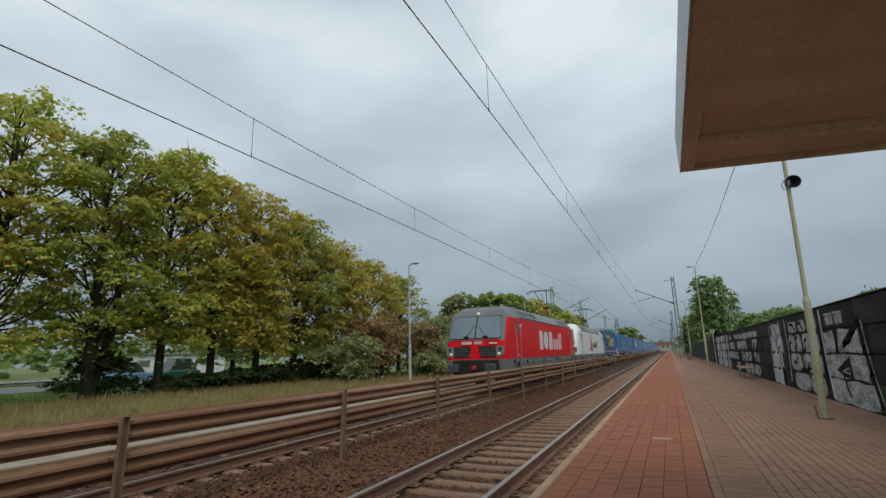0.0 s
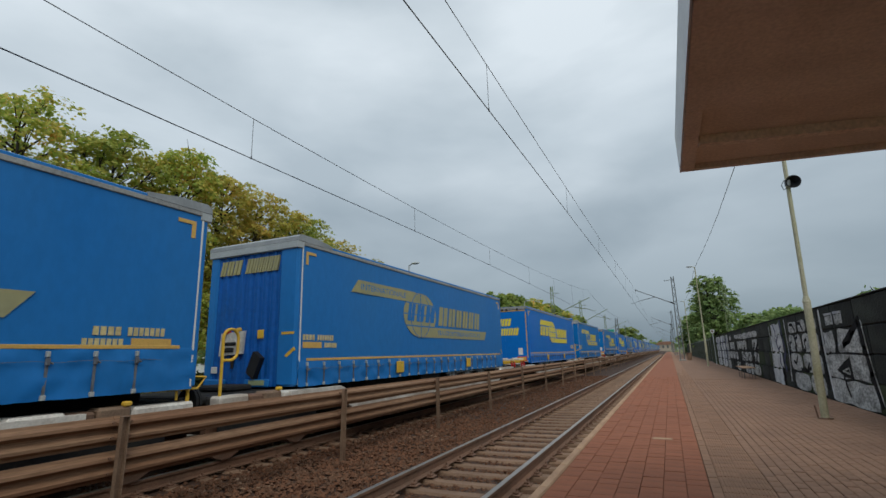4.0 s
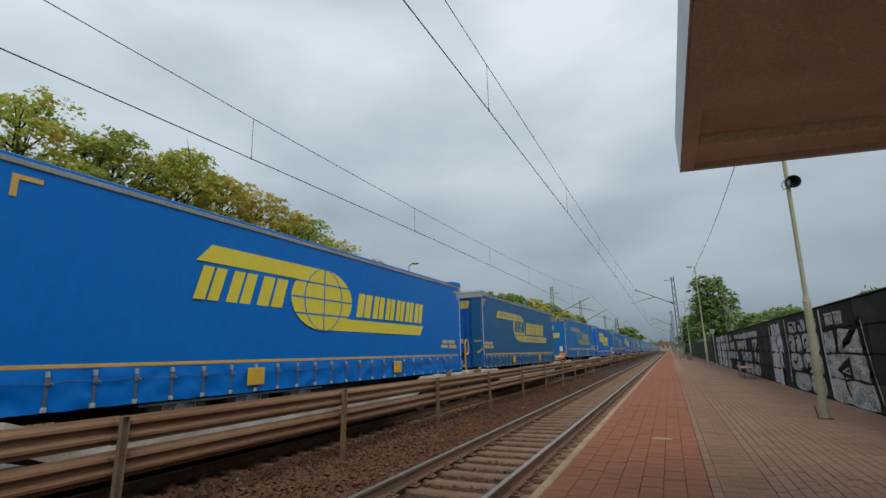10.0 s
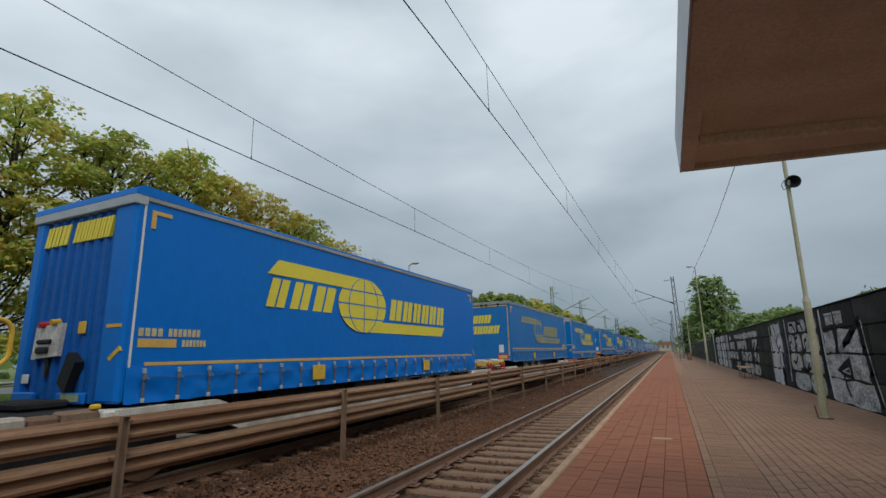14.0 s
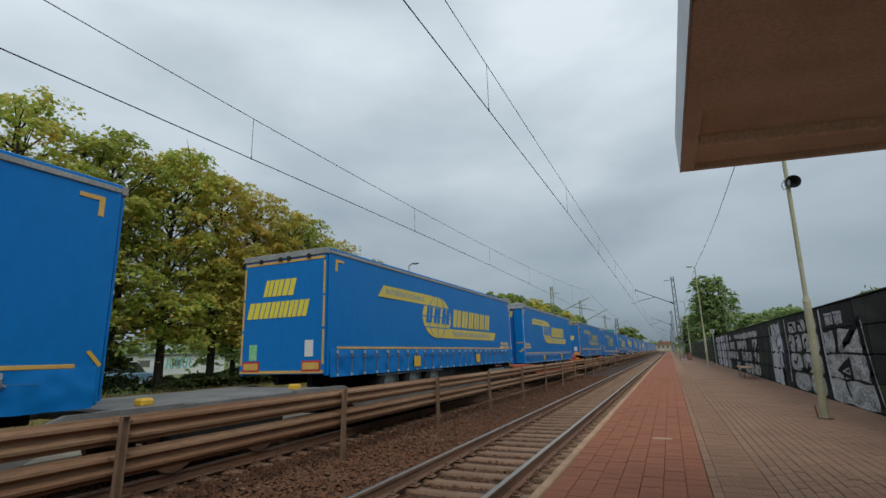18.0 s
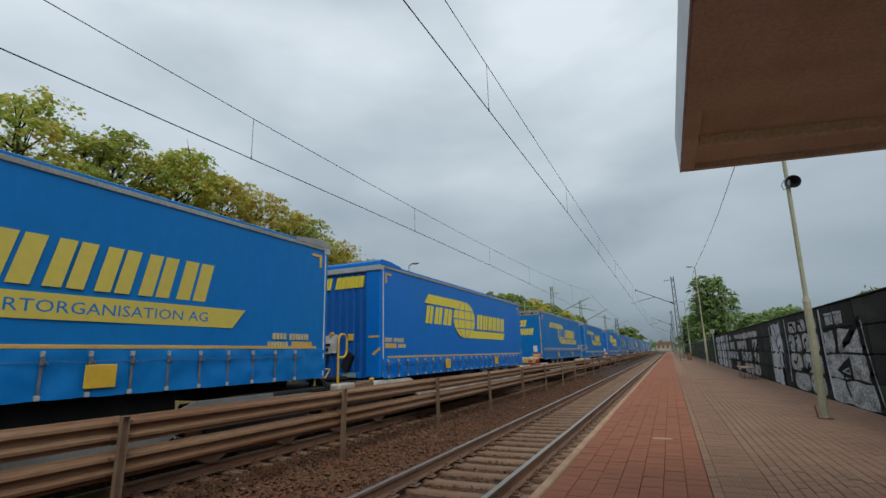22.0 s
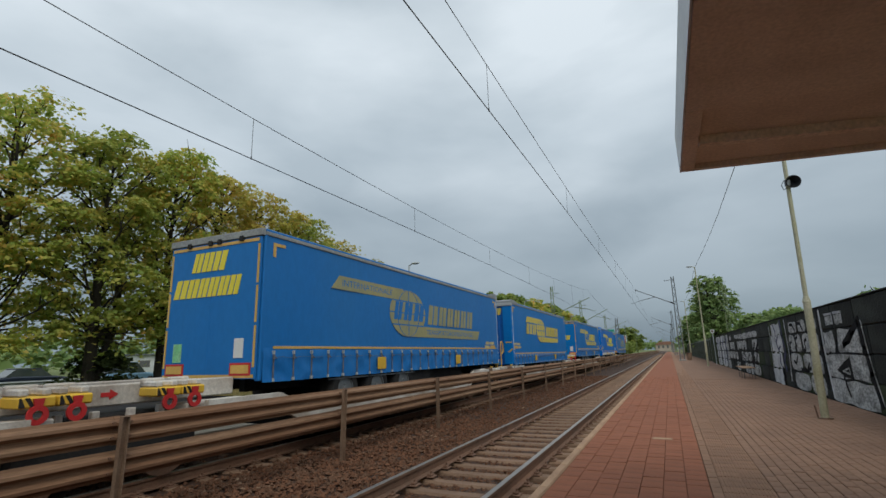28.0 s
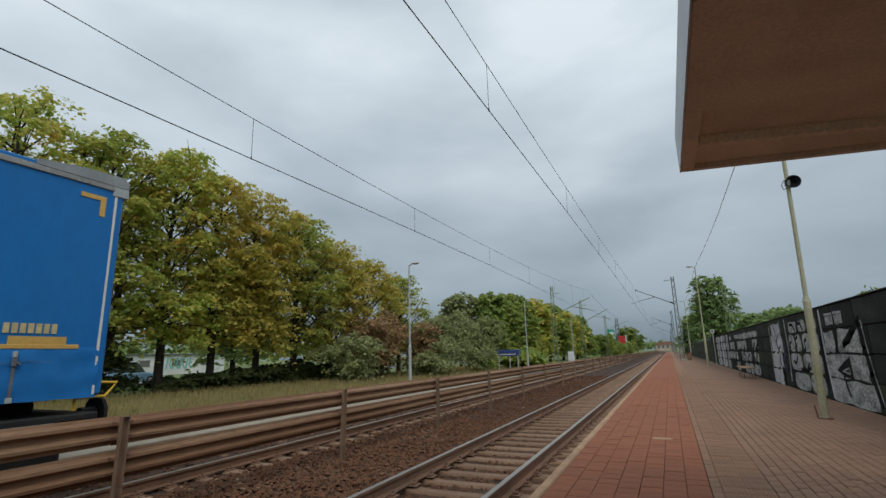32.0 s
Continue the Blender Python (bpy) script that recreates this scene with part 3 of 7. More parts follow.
# ------------------------------------------------------------------ lamps
def lamp_post(x, y, z, h, arm, group, paint):
    t = thing("street_lamp", Matrix.Translation((x, y, z)), "slim grey platform lamp with a flat head", "lamp", group)
    part("post", Mesh().rod((0, 0, -0.2), (0, 0, 2.2), 0.075, 10).rod((0, 0, 2.2), (0, 0, 2.28), 0.075, 10, 0.05).rod((0, 0, 2.28), (0, 0, h), 0.05, 10, 0.035), paint, t, smooth=True)
    part("arm", Mesh().rod((0, 0, h - 0.03), (arm * 0.16, 0, h + 0.05), 0.03, 8), paint, t)
    d = 1 if arm > 0 else -1
    head = Mesh()
    prof = [(0.0, 0.02, 0.03), (0.06, 0.08, 0.06), (0.2, 0.11, 0.075), (0.38, 0.10, 0.06), (0.46, 0.03, 0.03)]
    head.rings([[(arm * 0.12 + d * a, math.cos(q) * w, h + 0.05 + 0.04 * a + max(math.sin(q), -0.35) * k) for q in [2 * math.pi * i / 10 for i in range(10)]] for a, w, k in prof])
    part("lamp_head", head, LAMPGREY, t, "flat grey lamp head", smooth=True)
    part("diffuser", Mesh().box((arm * 0.12 + d * 0.14, -0.07, h + 0.015), (arm * 0.12 + d * 0.38, 0.07, h + 0.04), 0.01), FASCIA, t, "pale diffuser")
    return t


lamp_post(2.40, 40.7, PLAT, 7.25, -1, "platform lamps", POLE)
for y in (70.4, 100.0, 130.0, 160.0):
    lamp_post(2.40, y, PLAT, 7.25, -1, "platform lamps", POLE)
lamp_post(-11.5, 21.2, -0.1, 6.2, 1, "lamps across the tracks", LAMPGREY)
for y in (43.0, 66.0):
    lamp_post(-11.5, y, -0.1, 6.25, 1, "lamps across the tracks", LAMPGREY)

# the pole with the loudspeaker, leaning a little
pole = thing("loudspeaker_pole", pose(2.366, 11.0, PLAT, 0, 1.2, 0), "leaning yellowish green lamp pole with a loudspeaker", "pole")
part("lower_tube", Mesh().rod((0, 0, -0.1), (0, 0, 2.06), 0.062, 14), POLE, pole, smooth=True)
part("collar", Mesh().rod((0, 0, 2.06), (0, 0, 2.17), 0.07, 14, 0.042), POLE, pole, smooth=True)
part("upper_tube", Mesh().rod((0, 0, 2.15), (0, 0, 7.3), 0.039, 12, 0.034), POLE, pole, smooth=True)
part("hatch", Mesh().box((-0.069, -0.04, 0.45), (-0.056, 0.04, 0.85), 0.01), POLE, pole, "closed service hatch")
part("foot_plate", Mesh().rod((0, 0, -0.03), (0, 0, 0.02), 0.12, 14), GUARDPOST, pole, "brown rusted foot")
part("rust_flap", Mesh().box((-0.11, -0.04, 0.02), (-0.09, 0.04, 0.24), 0.01), RUST, pole, "rusty bent flap", at=pose(0, 0, 0, 0, -8, 0))
horn = part("loudspeaker", Mesh().rings([[(0.08 + r * math.cos(q), -0.06 - a, 4.38 + r * math.sin(q)) for q in [2 * math.pi * i / 16 for i in range(16)]]
        for a, r in ((-0.26, 0.045), (-0.14, 0.06), (-0.04, 0.085), (0.02, 0.125), (0.03, 0.13), (0.02, 0.115), (-0.06, 0.07), (-0.1, 0.035))]), BLACKPLASTIC, pole, "black round horn loudspeaker", smooth=True)
part("bracket", Mesh().tube([(0.0, -0.02, 4.30), (-0.09, -0.06, 4.24), (-0.12, -0.08, 4.33), (-0.07, -0.07, 4.42), (0.0, -0.05, 4.44)], 0.008, 5), WIRE, pole, "thin looped cable")
part("clamp", Mesh().rod((0, 0, 4.33), (0, 0, 4.43), 0.05, 12), MASTGREY, pole, "grey pipe clamp")
cable = thing("feeder_cable", Matrix(), "thin dark cable hung between lamp posts", "cable", kind="structure")
part("strand", Mesh().tube([(2.46, 11.0, 7.35), (2.45, 16.5, 7.05), (2.43, 22, 6.98), (2.42, 30, 7.15), (2.40, 40.7, 7.58)], 0.010, 5), WIRE, cable)
part("strand", Mesh().tube([(2.40, 40.7, 7.56), (2.4, 55, 7.2), (2.4, 70.4, 7.5)], 0.010, 5), WIRE, cable)

# ------------------------------------------------------------------ things on the platform
bench = thing("bench", pose(2.92, 24.6, PLAT, 0, 0, 0), "weathered wooden slat bench on thin metal legs", "bench")
for i in range(3):
    part("slat", Mesh().box((-0.30 + 0.15 * i, -1.1, 0.42), (-0.17 + 0.15 * i, 1.1, 0.46), 0.008), EDGE, bench, "greyed wooden slat")
for y in (-0.8, 0.0, 0.8):
    part("leg", Mesh().tube([(-0.26, y, 0.0), (-0.24, y, 0.42), (0.1, y, 0.42), (0.12, y, 0.0)], 0.012, 6), WIRE, bench, "thin dark steel leg")
planter = thing("waste_bin", Matrix.Translation((1.9, 62.0, PLAT)), "small brown waste bin standing on the platform", "bin")
part("body", Mesh().rod((0, 0, 0), (0, 0, 0.75), 0.24, 12, 0.28), GUARDPOST, planter)
part("rim", Mesh().rod((0, 0, 0.75), (0, 0, 0.80), 0.30, 12), RUST, planter)
sign = thing("round_sign", Matrix.Translation((3.2, 44.0, PLAT)), "small round white sign on a thin post", "sign")
part("post", Mesh().rod((0, 0, 0), (0, 0, 2.4), 0.03, 8), LAMPGREY, sign)
part("plate", Mesh().rod((0, -0.02, 2.55), (0, 0.0, 2.55), 0.15, 18), WHITEPAINT, sign, "round white plate")
part("emblem", Mesh().rod((0, -0.03, 2.55), (0, -0.018, 2.55), 0.085, 14), RUST, sign, "red centre")

# fence of green mesh panels beyond the wall
fence = thing("mesh_fence", Matrix(), "dark green fence panels continuing beyond the wall", "fence", kind="structure")
fp = Mesh().box((-0.02, 0.0, 0.05), (0.02, 2.45, 2.0), 0.01).data("panel", WALLGREEN)
fq = Mesh().box((-0.04, -0.04, -0.1), (0.04, 0.04, 2.15), 0.01).data("fence_post", MASTGREY)
for i in range(40):
    part("panel", fp, None, fence, at=(WALL_X + 0.1, 49.1 + 2.5 * i, PLAT))
    part("fence_post", fq, None, fence, at=(WALL_X + 0.1, 49.05 + 2.5 * i, PLAT))

# ------------------------------------------------------------------ trees
LEAF_MIX = islands("maple_leaves", [(0.198, 0.323, 0.070), (0.330, 0.443, 0.095), (0.436, 0.502, 0.108), (0.619, 0.567, 0.133), (0.741, 0.514, 0.133), (0.741, 0.348, 0.113)], 0.55, 0.75, 0.52)
LEAF_MAPLEGREEN = islands("green_maple_leaves", [(0.184, 0.271, 0.059), (0.278, 0.355, 0.077), (0.399, 0.438, 0.099), (0.535, 0.483, 0.110), (0.609, 0.422, 0.108)], 0.55, 0.75, 0.52)
LEAF_GREEN = islands("green_leaves", [(0.130, 0.215, 0.085), (0.215, 0.315, 0.115), (0.305, 0.395, 0.145), (0.390, 0.435, 0.165)], 0.7, 0.2, 0.45)
LEAF_OLIVE = islands("olive_green_leaves", [(0.135, 0.214, 0.058), (0.225, 0.320, 0.075), (0.325, 0.375, 0.090), (0.42, 0.40, 0.10)], 0.7, 0.2, 0.45)
LEAF_BROWN = islands("browning_leaves", [(0.19, 0.175, 0.07), (0.34, 0.235, 0.115), (0.42, 0.245, 0.135), (0.30, 0.27, 0.115)], 0.75, 0.3, 0.4)
LEAF_YELLOW = islands("yellow_maple_leaves", [(0.268, 0.314, 0.067), (0.461, 0.441, 0.094), (0.617, 0.490, 0.113), (0.627, 0.368, 0.101)], 0.55, 0.75, 0.52)
LEAF_DARK = islands("dark_hedge_leaves", [(0.025, 0.04, 0.014), (0.05, 0.07, 0.02), (0.07, 0.085, 0.025)], 0.75, 0.4, 0.2)
LEAF_WILLOW = islands("pale_willow_leaves", [(0.20, 0.235, 0.10), (0.31, 0.34, 0.15), (0.43, 0.44, 0.22)], 0.75, 0.4, 0.45)


def leaf_cloud(name, lobes, clumps, per, size, spread, material, seed, parent, label="", inner=0.62):
    """A crown: flat sprays of single leaves set about the skin of several uneven lobes."""
    r = np.random.default_rng(seed)
    lob = np.array(lobes, float)
    vol = lob[:, 3] * lob[:, 4]
    pick = r.choice(len(lob), clumps, p=vol / vol.sum())
    d = r.normal(size=(clumps, 3))
    d[:, 2] = np.where(d[:, 2] < -0.4, -0.6 * d[:, 2], d[:, 2])
    d /= np.linalg.norm(d, axis=1)[:, None]
    rad = r.uniform(inner, 1.05, (clumps, 1)) ** 0.6
    c = lob[pick, :3] + d * rad * lob[pick][:, [3, 3, 4]]
    n = clumps * per
    rep = np.repeat(np.arange(clumps), per)
    # each spray is a flat drooping shelf, wider or narrower by chance
    wide = r.uniform(0.55, 1.35, (clumps, 1))[rep] * spread
    off = r.normal(size=(n, 3)) * wide * np.array([1, 1, 0.24])
    off[:, 2] -= 0.30 * (off[:, 0] ** 2 + off[:, 1] ** 2) / spread
    p = c[rep] + off
    # leaves hang out and down from the spray, face to the sky
    a = np.stack([off[:, 0] + r.normal(size=n) * spread * 0.6, off[:, 1] + r.normal(size=n) * spread * 0.6, -np.abs(r.normal(size=n)) * spread * 0.7], -1)
    a /= np.linalg.norm(a, axis=1)[:, None]
    up = 0.55 * d[rep] + r.normal(size=(n, 3)) * 0.42 + np.array([0.0, 0.0, 0.85])
    b = np.cross(a, up)
    b /= np.linalg.norm(b, axis=1)[:, None]
    s = r.uniform(0.6, 1.25, (n, 1)) * size
    q = np.stack([p - a * s * 0.8, p + b * s * 0.8 - a * s * 0.1, p + a * s, p - b * s * 0.8 - a * s * 0.1], 1).reshape(-1, 3)
    me = bpy.data.meshes.new(name)
    me.from_pydata(q.tolist(), [], np.arange(n * 4).reshape(-1, 4).tolist())
    me.materials.append(material)
    ob = new(name, me)
    ob.parent = parent
    if label:
        tagged(ob, label)
    return ob


def limb(m, p, q, r0, r1, bend, rnd):
    """A tapering bent branch."""
    p, q = Vector(p), Vector(q)
    side = Vector((rnd.uniform(-1, 1), rnd.uniform(-1, 1), rnd.uniform(-0.3, 0.6))) * bend
    pts = [p.lerp(q, k) + side * math.sin(math.pi * k) for k in (0, 0.33, 0.66, 1)]
    for i in range(3):
        m.rod(pts[i], pts[i + 1], r0 + (r1 - r0) * i / 3, 7, r0 + (r1 - r0) * (i + 1) / 3, False)
    return pts


def tree(x, y, z, height, width, material, label, seed, base=0.25, trunk=0.28, clumps=330, per=26, leaf=0.17, fork=False, group=""):
    rnd = random.Random(seed)
    t = thing("tree", Matrix.Translation((x, y, z)), label, "tree", group)
    wood = Mesh()
    top = height * (base + 0.12)
    crown_top = (rnd.uniform(-.5, .5), rnd.uniform(-.5, .5), height * 0.84)
    limb(wood, (0, 0, -0.2), (0, 0, top), trunk, trunk * 0.75, 0.08, rnd)
    limb(wood, (0, 0, top), crown_top, trunk * 0.72, 0.04, 0.25, rnd)
    if fork:
        limb(wood, (0.05, 0.1, 0.3), (-0.2, 1.1, top), trunk * 0.8, trunk * 0.6, 0.1, rnd)
        limb(wood, (-0.2, 1.1, top), (-0.9, 2.2, height * 0.75), trunk * 0.6, 0.04, 0.3, rnd)
    lobes = []
    n = 25 if clumps < 460 else 44
    for i in range(n):
        ang = 2.4 * i + rnd.uniform(-0.4, 0.4)
        k = (i + 0.5) / n
        zc = height * (base + (0.90 - base) * k)
        prof = min(1.0, 0.78 + 1.0 * k) * math.sqrt(max(0.0, 1 - max(0.0, (k - 0.35) / 0.72) ** 2))
        rr = width * 0.5 * prof
        lr = width * 0.5 * (rnd.uniform(0.30, 0.46) if n < 30 else rnd.uniform(0.18, 0.36))
        dist = max(0.0, rr - lr * 0.8) * rnd.uniform(0.6, 1.0)
        lc = (dist * math.cos(ang), dist * math.sin(ang), zc)
        lobes.append((*lc, lr, min(lr * rnd.uniform(0.6, 0.85), max(0.4, height - zc))))
        zh = min(max(top * 0.75, zc - 0.9 * dist - 0.4), height * 0.8)
        k2 = max(0.0, (zh - top) / (crown_top[2] - top))
        start = (crown_top[0] * k2, crown_top[1] * k2, zh)
        pts = limb(wood, start, lc, trunk * 0.24, 0.02, 0.3, rnd)
        for _ in range(2):
            e = Vector(lc) + Vector((rnd.uniform(-1, 1), rnd.uniform(-1, 1), rnd.uniform(-0.4, 0.9))) * lr * 0.9
            limb(wood, pts[2], e, 0.035, 0.01, 0.15, rnd)
    part("trunk", wood, BARK, t, "dark brown bark", smooth=True)
    leaf_cloud("crown", lobes, clumps, per, leaf, 0.42 if n < 30 else 0.31, material, seed, t, inner=0.62)
    return t


def shrub(x, y, z, height, width, depth, material, label, seed, clumps=120, per=26, leaf=0.12, name="shrub"):
    t = thing(name, Matrix.Translation((x, y, z)), label, "shrub")
    rnd = random.Random(seed)
    lobes, stems = [], Mesh()
    for i in range(9):
        c = (rnd.uniform(-.36, .36) * width, rnd.uniform(-.36, .36) * depth, height * rnd.uniform(0.2, 0.75))
        lobes.append((*c, 0.26 * min(width, depth * 1.5) * rnd.uniform(0.8, 1.2), height * 0.27))
        limb(stems, (c[0] * 0.4, c[1] * 0.4, -0.1), c, 0.04, 0.012, 0.15, rnd)
    part("stems", stems, BARK, t)["kind"] = "stuff"
    leaf_cloud("foliage", lobes, clumps, per, leaf, 0.3, material, seed, t)
    return t


MAPLE = "broad maple turning from green to autumn yellow"
ROW = "maples along the road"
YELLOWED = "broad maple with yellow and brown autumn leaves"
tree(-24.4, 14.0, 0.0, 14.0, 7.2, LEAF_MAPLEGREEN, MAPLE, 11, 0.16, 0.30, 620, 27, 0.118, True, ROW)
tree(-25.6, 10.4, 0.0, 15.1, 8.4, LEAF_MIX, MAPLE, 21, 0.15, 0.24, 700, 27, 0.118, group=ROW)
tree(-25.6, 6.6, 0.0, 13.9, 9.0, LEAF_MIX, MAPLE, 17, 0.16, 0.24, 740, 27, 0.118, group=ROW)
tree(-24.0, 17.2, 0.0, 14.2, 7.0, LEAF_MIX, MAPLE, 12, 0.19, 0.24, 628, 27, 0.118, group=ROW)
tree(-24.2, 20.4, 0.0, 14.1, 7.4, LEAF_YELLOW, YELLOWED, 13, 0.18, 0.24, 628, 27, 0.118, group=ROW)
tree(-24.2, 23.8, 0.0, 13.6, 7.6, LEAF_YELLOW, YELLOWED, 14, 0.18, 0.24, 647, 27, 0.118, group=ROW)
tree(-24.2, 27.4, 0.0, 12.8, 7.8, LEAF_MAPLEGREEN, MAPLE, 15, 0.16, 0.28, 665, 27, 0.118, group=ROW)
tree(-24.0, 31.2, 0.0, 11.8, 7.6, LEAF_YELLOW, YELLOWED, 16, 0.16, 0.24, 628, 27, 0.118, group=ROW)
tree(-24.0, 36.0, 0.0, 10.9, 7.4, LEAF_YELLOW, YELLOWED, 18, 0.15, 0.24, 573, 27, 0.118, group=ROW)
tree(-24.4, 42.5, 0.0, 10.4, 7.0, LEAF_MAPLEGREEN, MAPLE, 20, 0.14, 0.24, 499, 27, 0.118, group=ROW)
shrub(-24.6, 14.6, 0.0, 2.8, 2.0, 2.4, LEAF_DARK, "dark ivy and shoots round the maple's foot", 47, 90, 26, 0.12)
tree(-34.0, 31.0, 0.0, 11.0, 8.0, LEAF_GREEN, "green broadleaf tree behind the road", 19, 0.16, 0.26, 260, 28, 0.22)

# undergrowth below and beyond the maples
shrub(-20.0, 32.4, 0.0, 5.4, 5.0, 5.0, LEAF_BROWN, "tall shrub with reddish brown leaves", 41, 240, 30)
shrub(-19.4, 27.8, 0.0, 3.6, 4.0, 4.0, LEAF_WILLOW, "pale grey-green willow shrub", 44, 130, 28)
shrub(-18.4, 36.0, 0.0, 4.8, 4.0, 5.0, LEAF_BROWN, "tall shrub with reddish brown leaves", 45, 180, 30)
shrub(-16.8, 34.4, 0.0, 3.2, 4.0, 4.0, LEAF_WILLOW, "pale grey-green willow shrub", 42, 150, 28)
shrub(-17.4, 38.0, 0.0, 5.4, 5.0, 6.0, LEAF_WILLOW, "pale grey-green willow shrub", 43, 240, 30)
shrub(-17.0, 44.0, 0.0, 5.4, 5.0, 6.0, LEAF_WILLOW, "pale grey-green willow shrub", 46, 220, 30)
for i, (x, y, h) in enumerate(((-24.6, 19.0, 1.1), (-24.8, 22.0, 1.2), (-24.6, 25.4, 1.4), (-24.4, 29.0, 1.7), (-24.0, 33.0, 2.0), (-23.0, 36.5, 2.2))):
    shrub(x, y, 0.0, h, 4.0, 4.2, LEAF_DARK, "low dark green hedge under the maples", 50 + i, 100, 28, 0.12)

# trees further along the line
FARTREE = "green broadleaf tree beside the railway"
tree(-25.0, 60.0, 0.0, 9.8, 8.0, LEAF_WILLOW, "pale green broadleaf tree", 61, 0.18, 0.25, 260, 26, 0.26)
tree(-21.0, 62.0, 0.0, 9.8, 8.0, LEAF_OLIVE, FARTREE, 62, 0.24, 0.25, 330, 28, 0.25)
tree(-20.5, 69.0, 0.0, 10.6, 9.0, LEAF_OLIVE, FARTREE, 63, 0.22, 0.28, 340, 28, 0.26)
tree(-20.0, 78.0, 0.0, 10.4, 9.0, LEAF_MIX, MAPLE, 64, 0.18, 0.28, 320, 26, 0.28)
tree(-19.5, 88.0, 0.0, 10.4, 9.0, LEAF_OLIVE, FARTREE, 65, 0.16, 0.28, 300, 26, 0.3)
tree(-19.0, 98.0, 0.0, 9.8, 9.0, LEAF_MIX, MAPLE, 66, 0.14, 0.28, 280, 26, 0.32)
tree(-18.5, 110.0, 0.0, 9.6, 9.0, LEAF_OLIVE, FARTREE, 67, 0.12, 0.28, 260, 26, 0.34)
tree(-19.5, 124.0, 0.0, 8.2, 8.0, LEAF_OLIVE, FARTREE, 68, 0.10, 0.28, 240, 26, 0.36)
tree(-17.0, 250.0, 0.0, 12.5, 14.0, LEAF_OLIVE, FARTREE, 69, 0.18, 0.35, 240, 26, 0.5)
tree(-18.0, 268.0, 0.0, 11.0, 13.0, LEAF_OLIVE, FARTREE, 70, 0.18, 0.35, 220, 26, 0.5)
for i, (y, h) in enumerate(((52, 2.2), (134, 6.2), (146, 5.6), (158, 5.4), (172, 5.0), (188, 5.0), (206, 5.2), (226, 5.0))):
    shrub(-15.5, y, 0.0, h, 6.0, 13.0, LEAF_OLIVE, "green hedge along the railway", 80 + i, 220, 28, 0.26, "hedge")
# beyond the wall
tree(6.4, 84.0, 0.0, 13.0, 8.6, LEAF_GREEN, "tall green tree behind the wall", 91, 0.12, 0.3, 520, 20, 0.22)
tree(7.2, 98.0, 0.0, 11.5, 7.0, LEAF_GREEN, "tall green tree behind the wall", 96, 0.10, 0.3, 340, 30, 0.28)
tree(6.0, 120.0, 0.0, 9.5, 8.0, LEAF_GREEN, FARTREE, 97, 0.10, 0.3, 260, 28, 0.32)
tree(8.5, 62.0, 0.0, 5.2, 4.4, LEAF_GREEN, FARTREE, 92, 0.2, 0.16, 150, 26, 0.2)
tree(8.6, 46.5, 0.0, 4.7, 5.2, LEAF_GREEN, FARTREE, 93, 0.2, 0.16, 190, 28, 0.17)
tree(8.0, 25.2, 0.0, 4.15, 2.0, LEAF_GREEN, FARTREE, 94, 0.3, 0.1, 60, 26, 0.14)


def woods(name, x0, x1, y0, y1, h, count, leaf, seed, label):
    """A far belt of trees, too distant to tell apart."""
    r = np.random.default_rng(seed)
    n = int(count / 40)
    lobes = [(r.uniform(x0, x1), r.uniform(y0, y1), h * r.uniform(0.3, 0.62), h * r.uniform(0.3, 0.5), h * r.uniform(0.3, 0.42)) for _ in range(n)]
    base = new(name)
    ob = leaf_cloud(name, lobes, int(count / 8), 8, leaf, h * 0.06, LEAF_GREEN, seed, None)
    bpy.data.objects.remove(base)
    return tagged(ob, label, "woods", kind="stuff")


woods("far_woods", -140, -70, -60, 150, 7.0, 14000, 0.8, 101, "far belt of green trees beyond the road")
woods("far_woods", -220, 40, 640, 760, 13.0, 14000, 1.6, 102, "far belt of green trees at the end of the line")
woods("far_woods", 14, 60, 40, 330, 6.0, 8000, 0.7, 103, "green trees behind the wall")
woods("far_woods", -60, -24, 130, 420, 9.0, 9000, 0.9, 104, "green trees left of the far line")

# ------------------------------------------------------------------ train materials
def curtain(name, c, d):
    return shade(name, c, d, 0.42, 0.0, scale=0.55, fine=9, bump=0.10, grime=0.05, stretch=(1, 1, 0.55), spec=0.2, lo=0.3, hi=0.75)


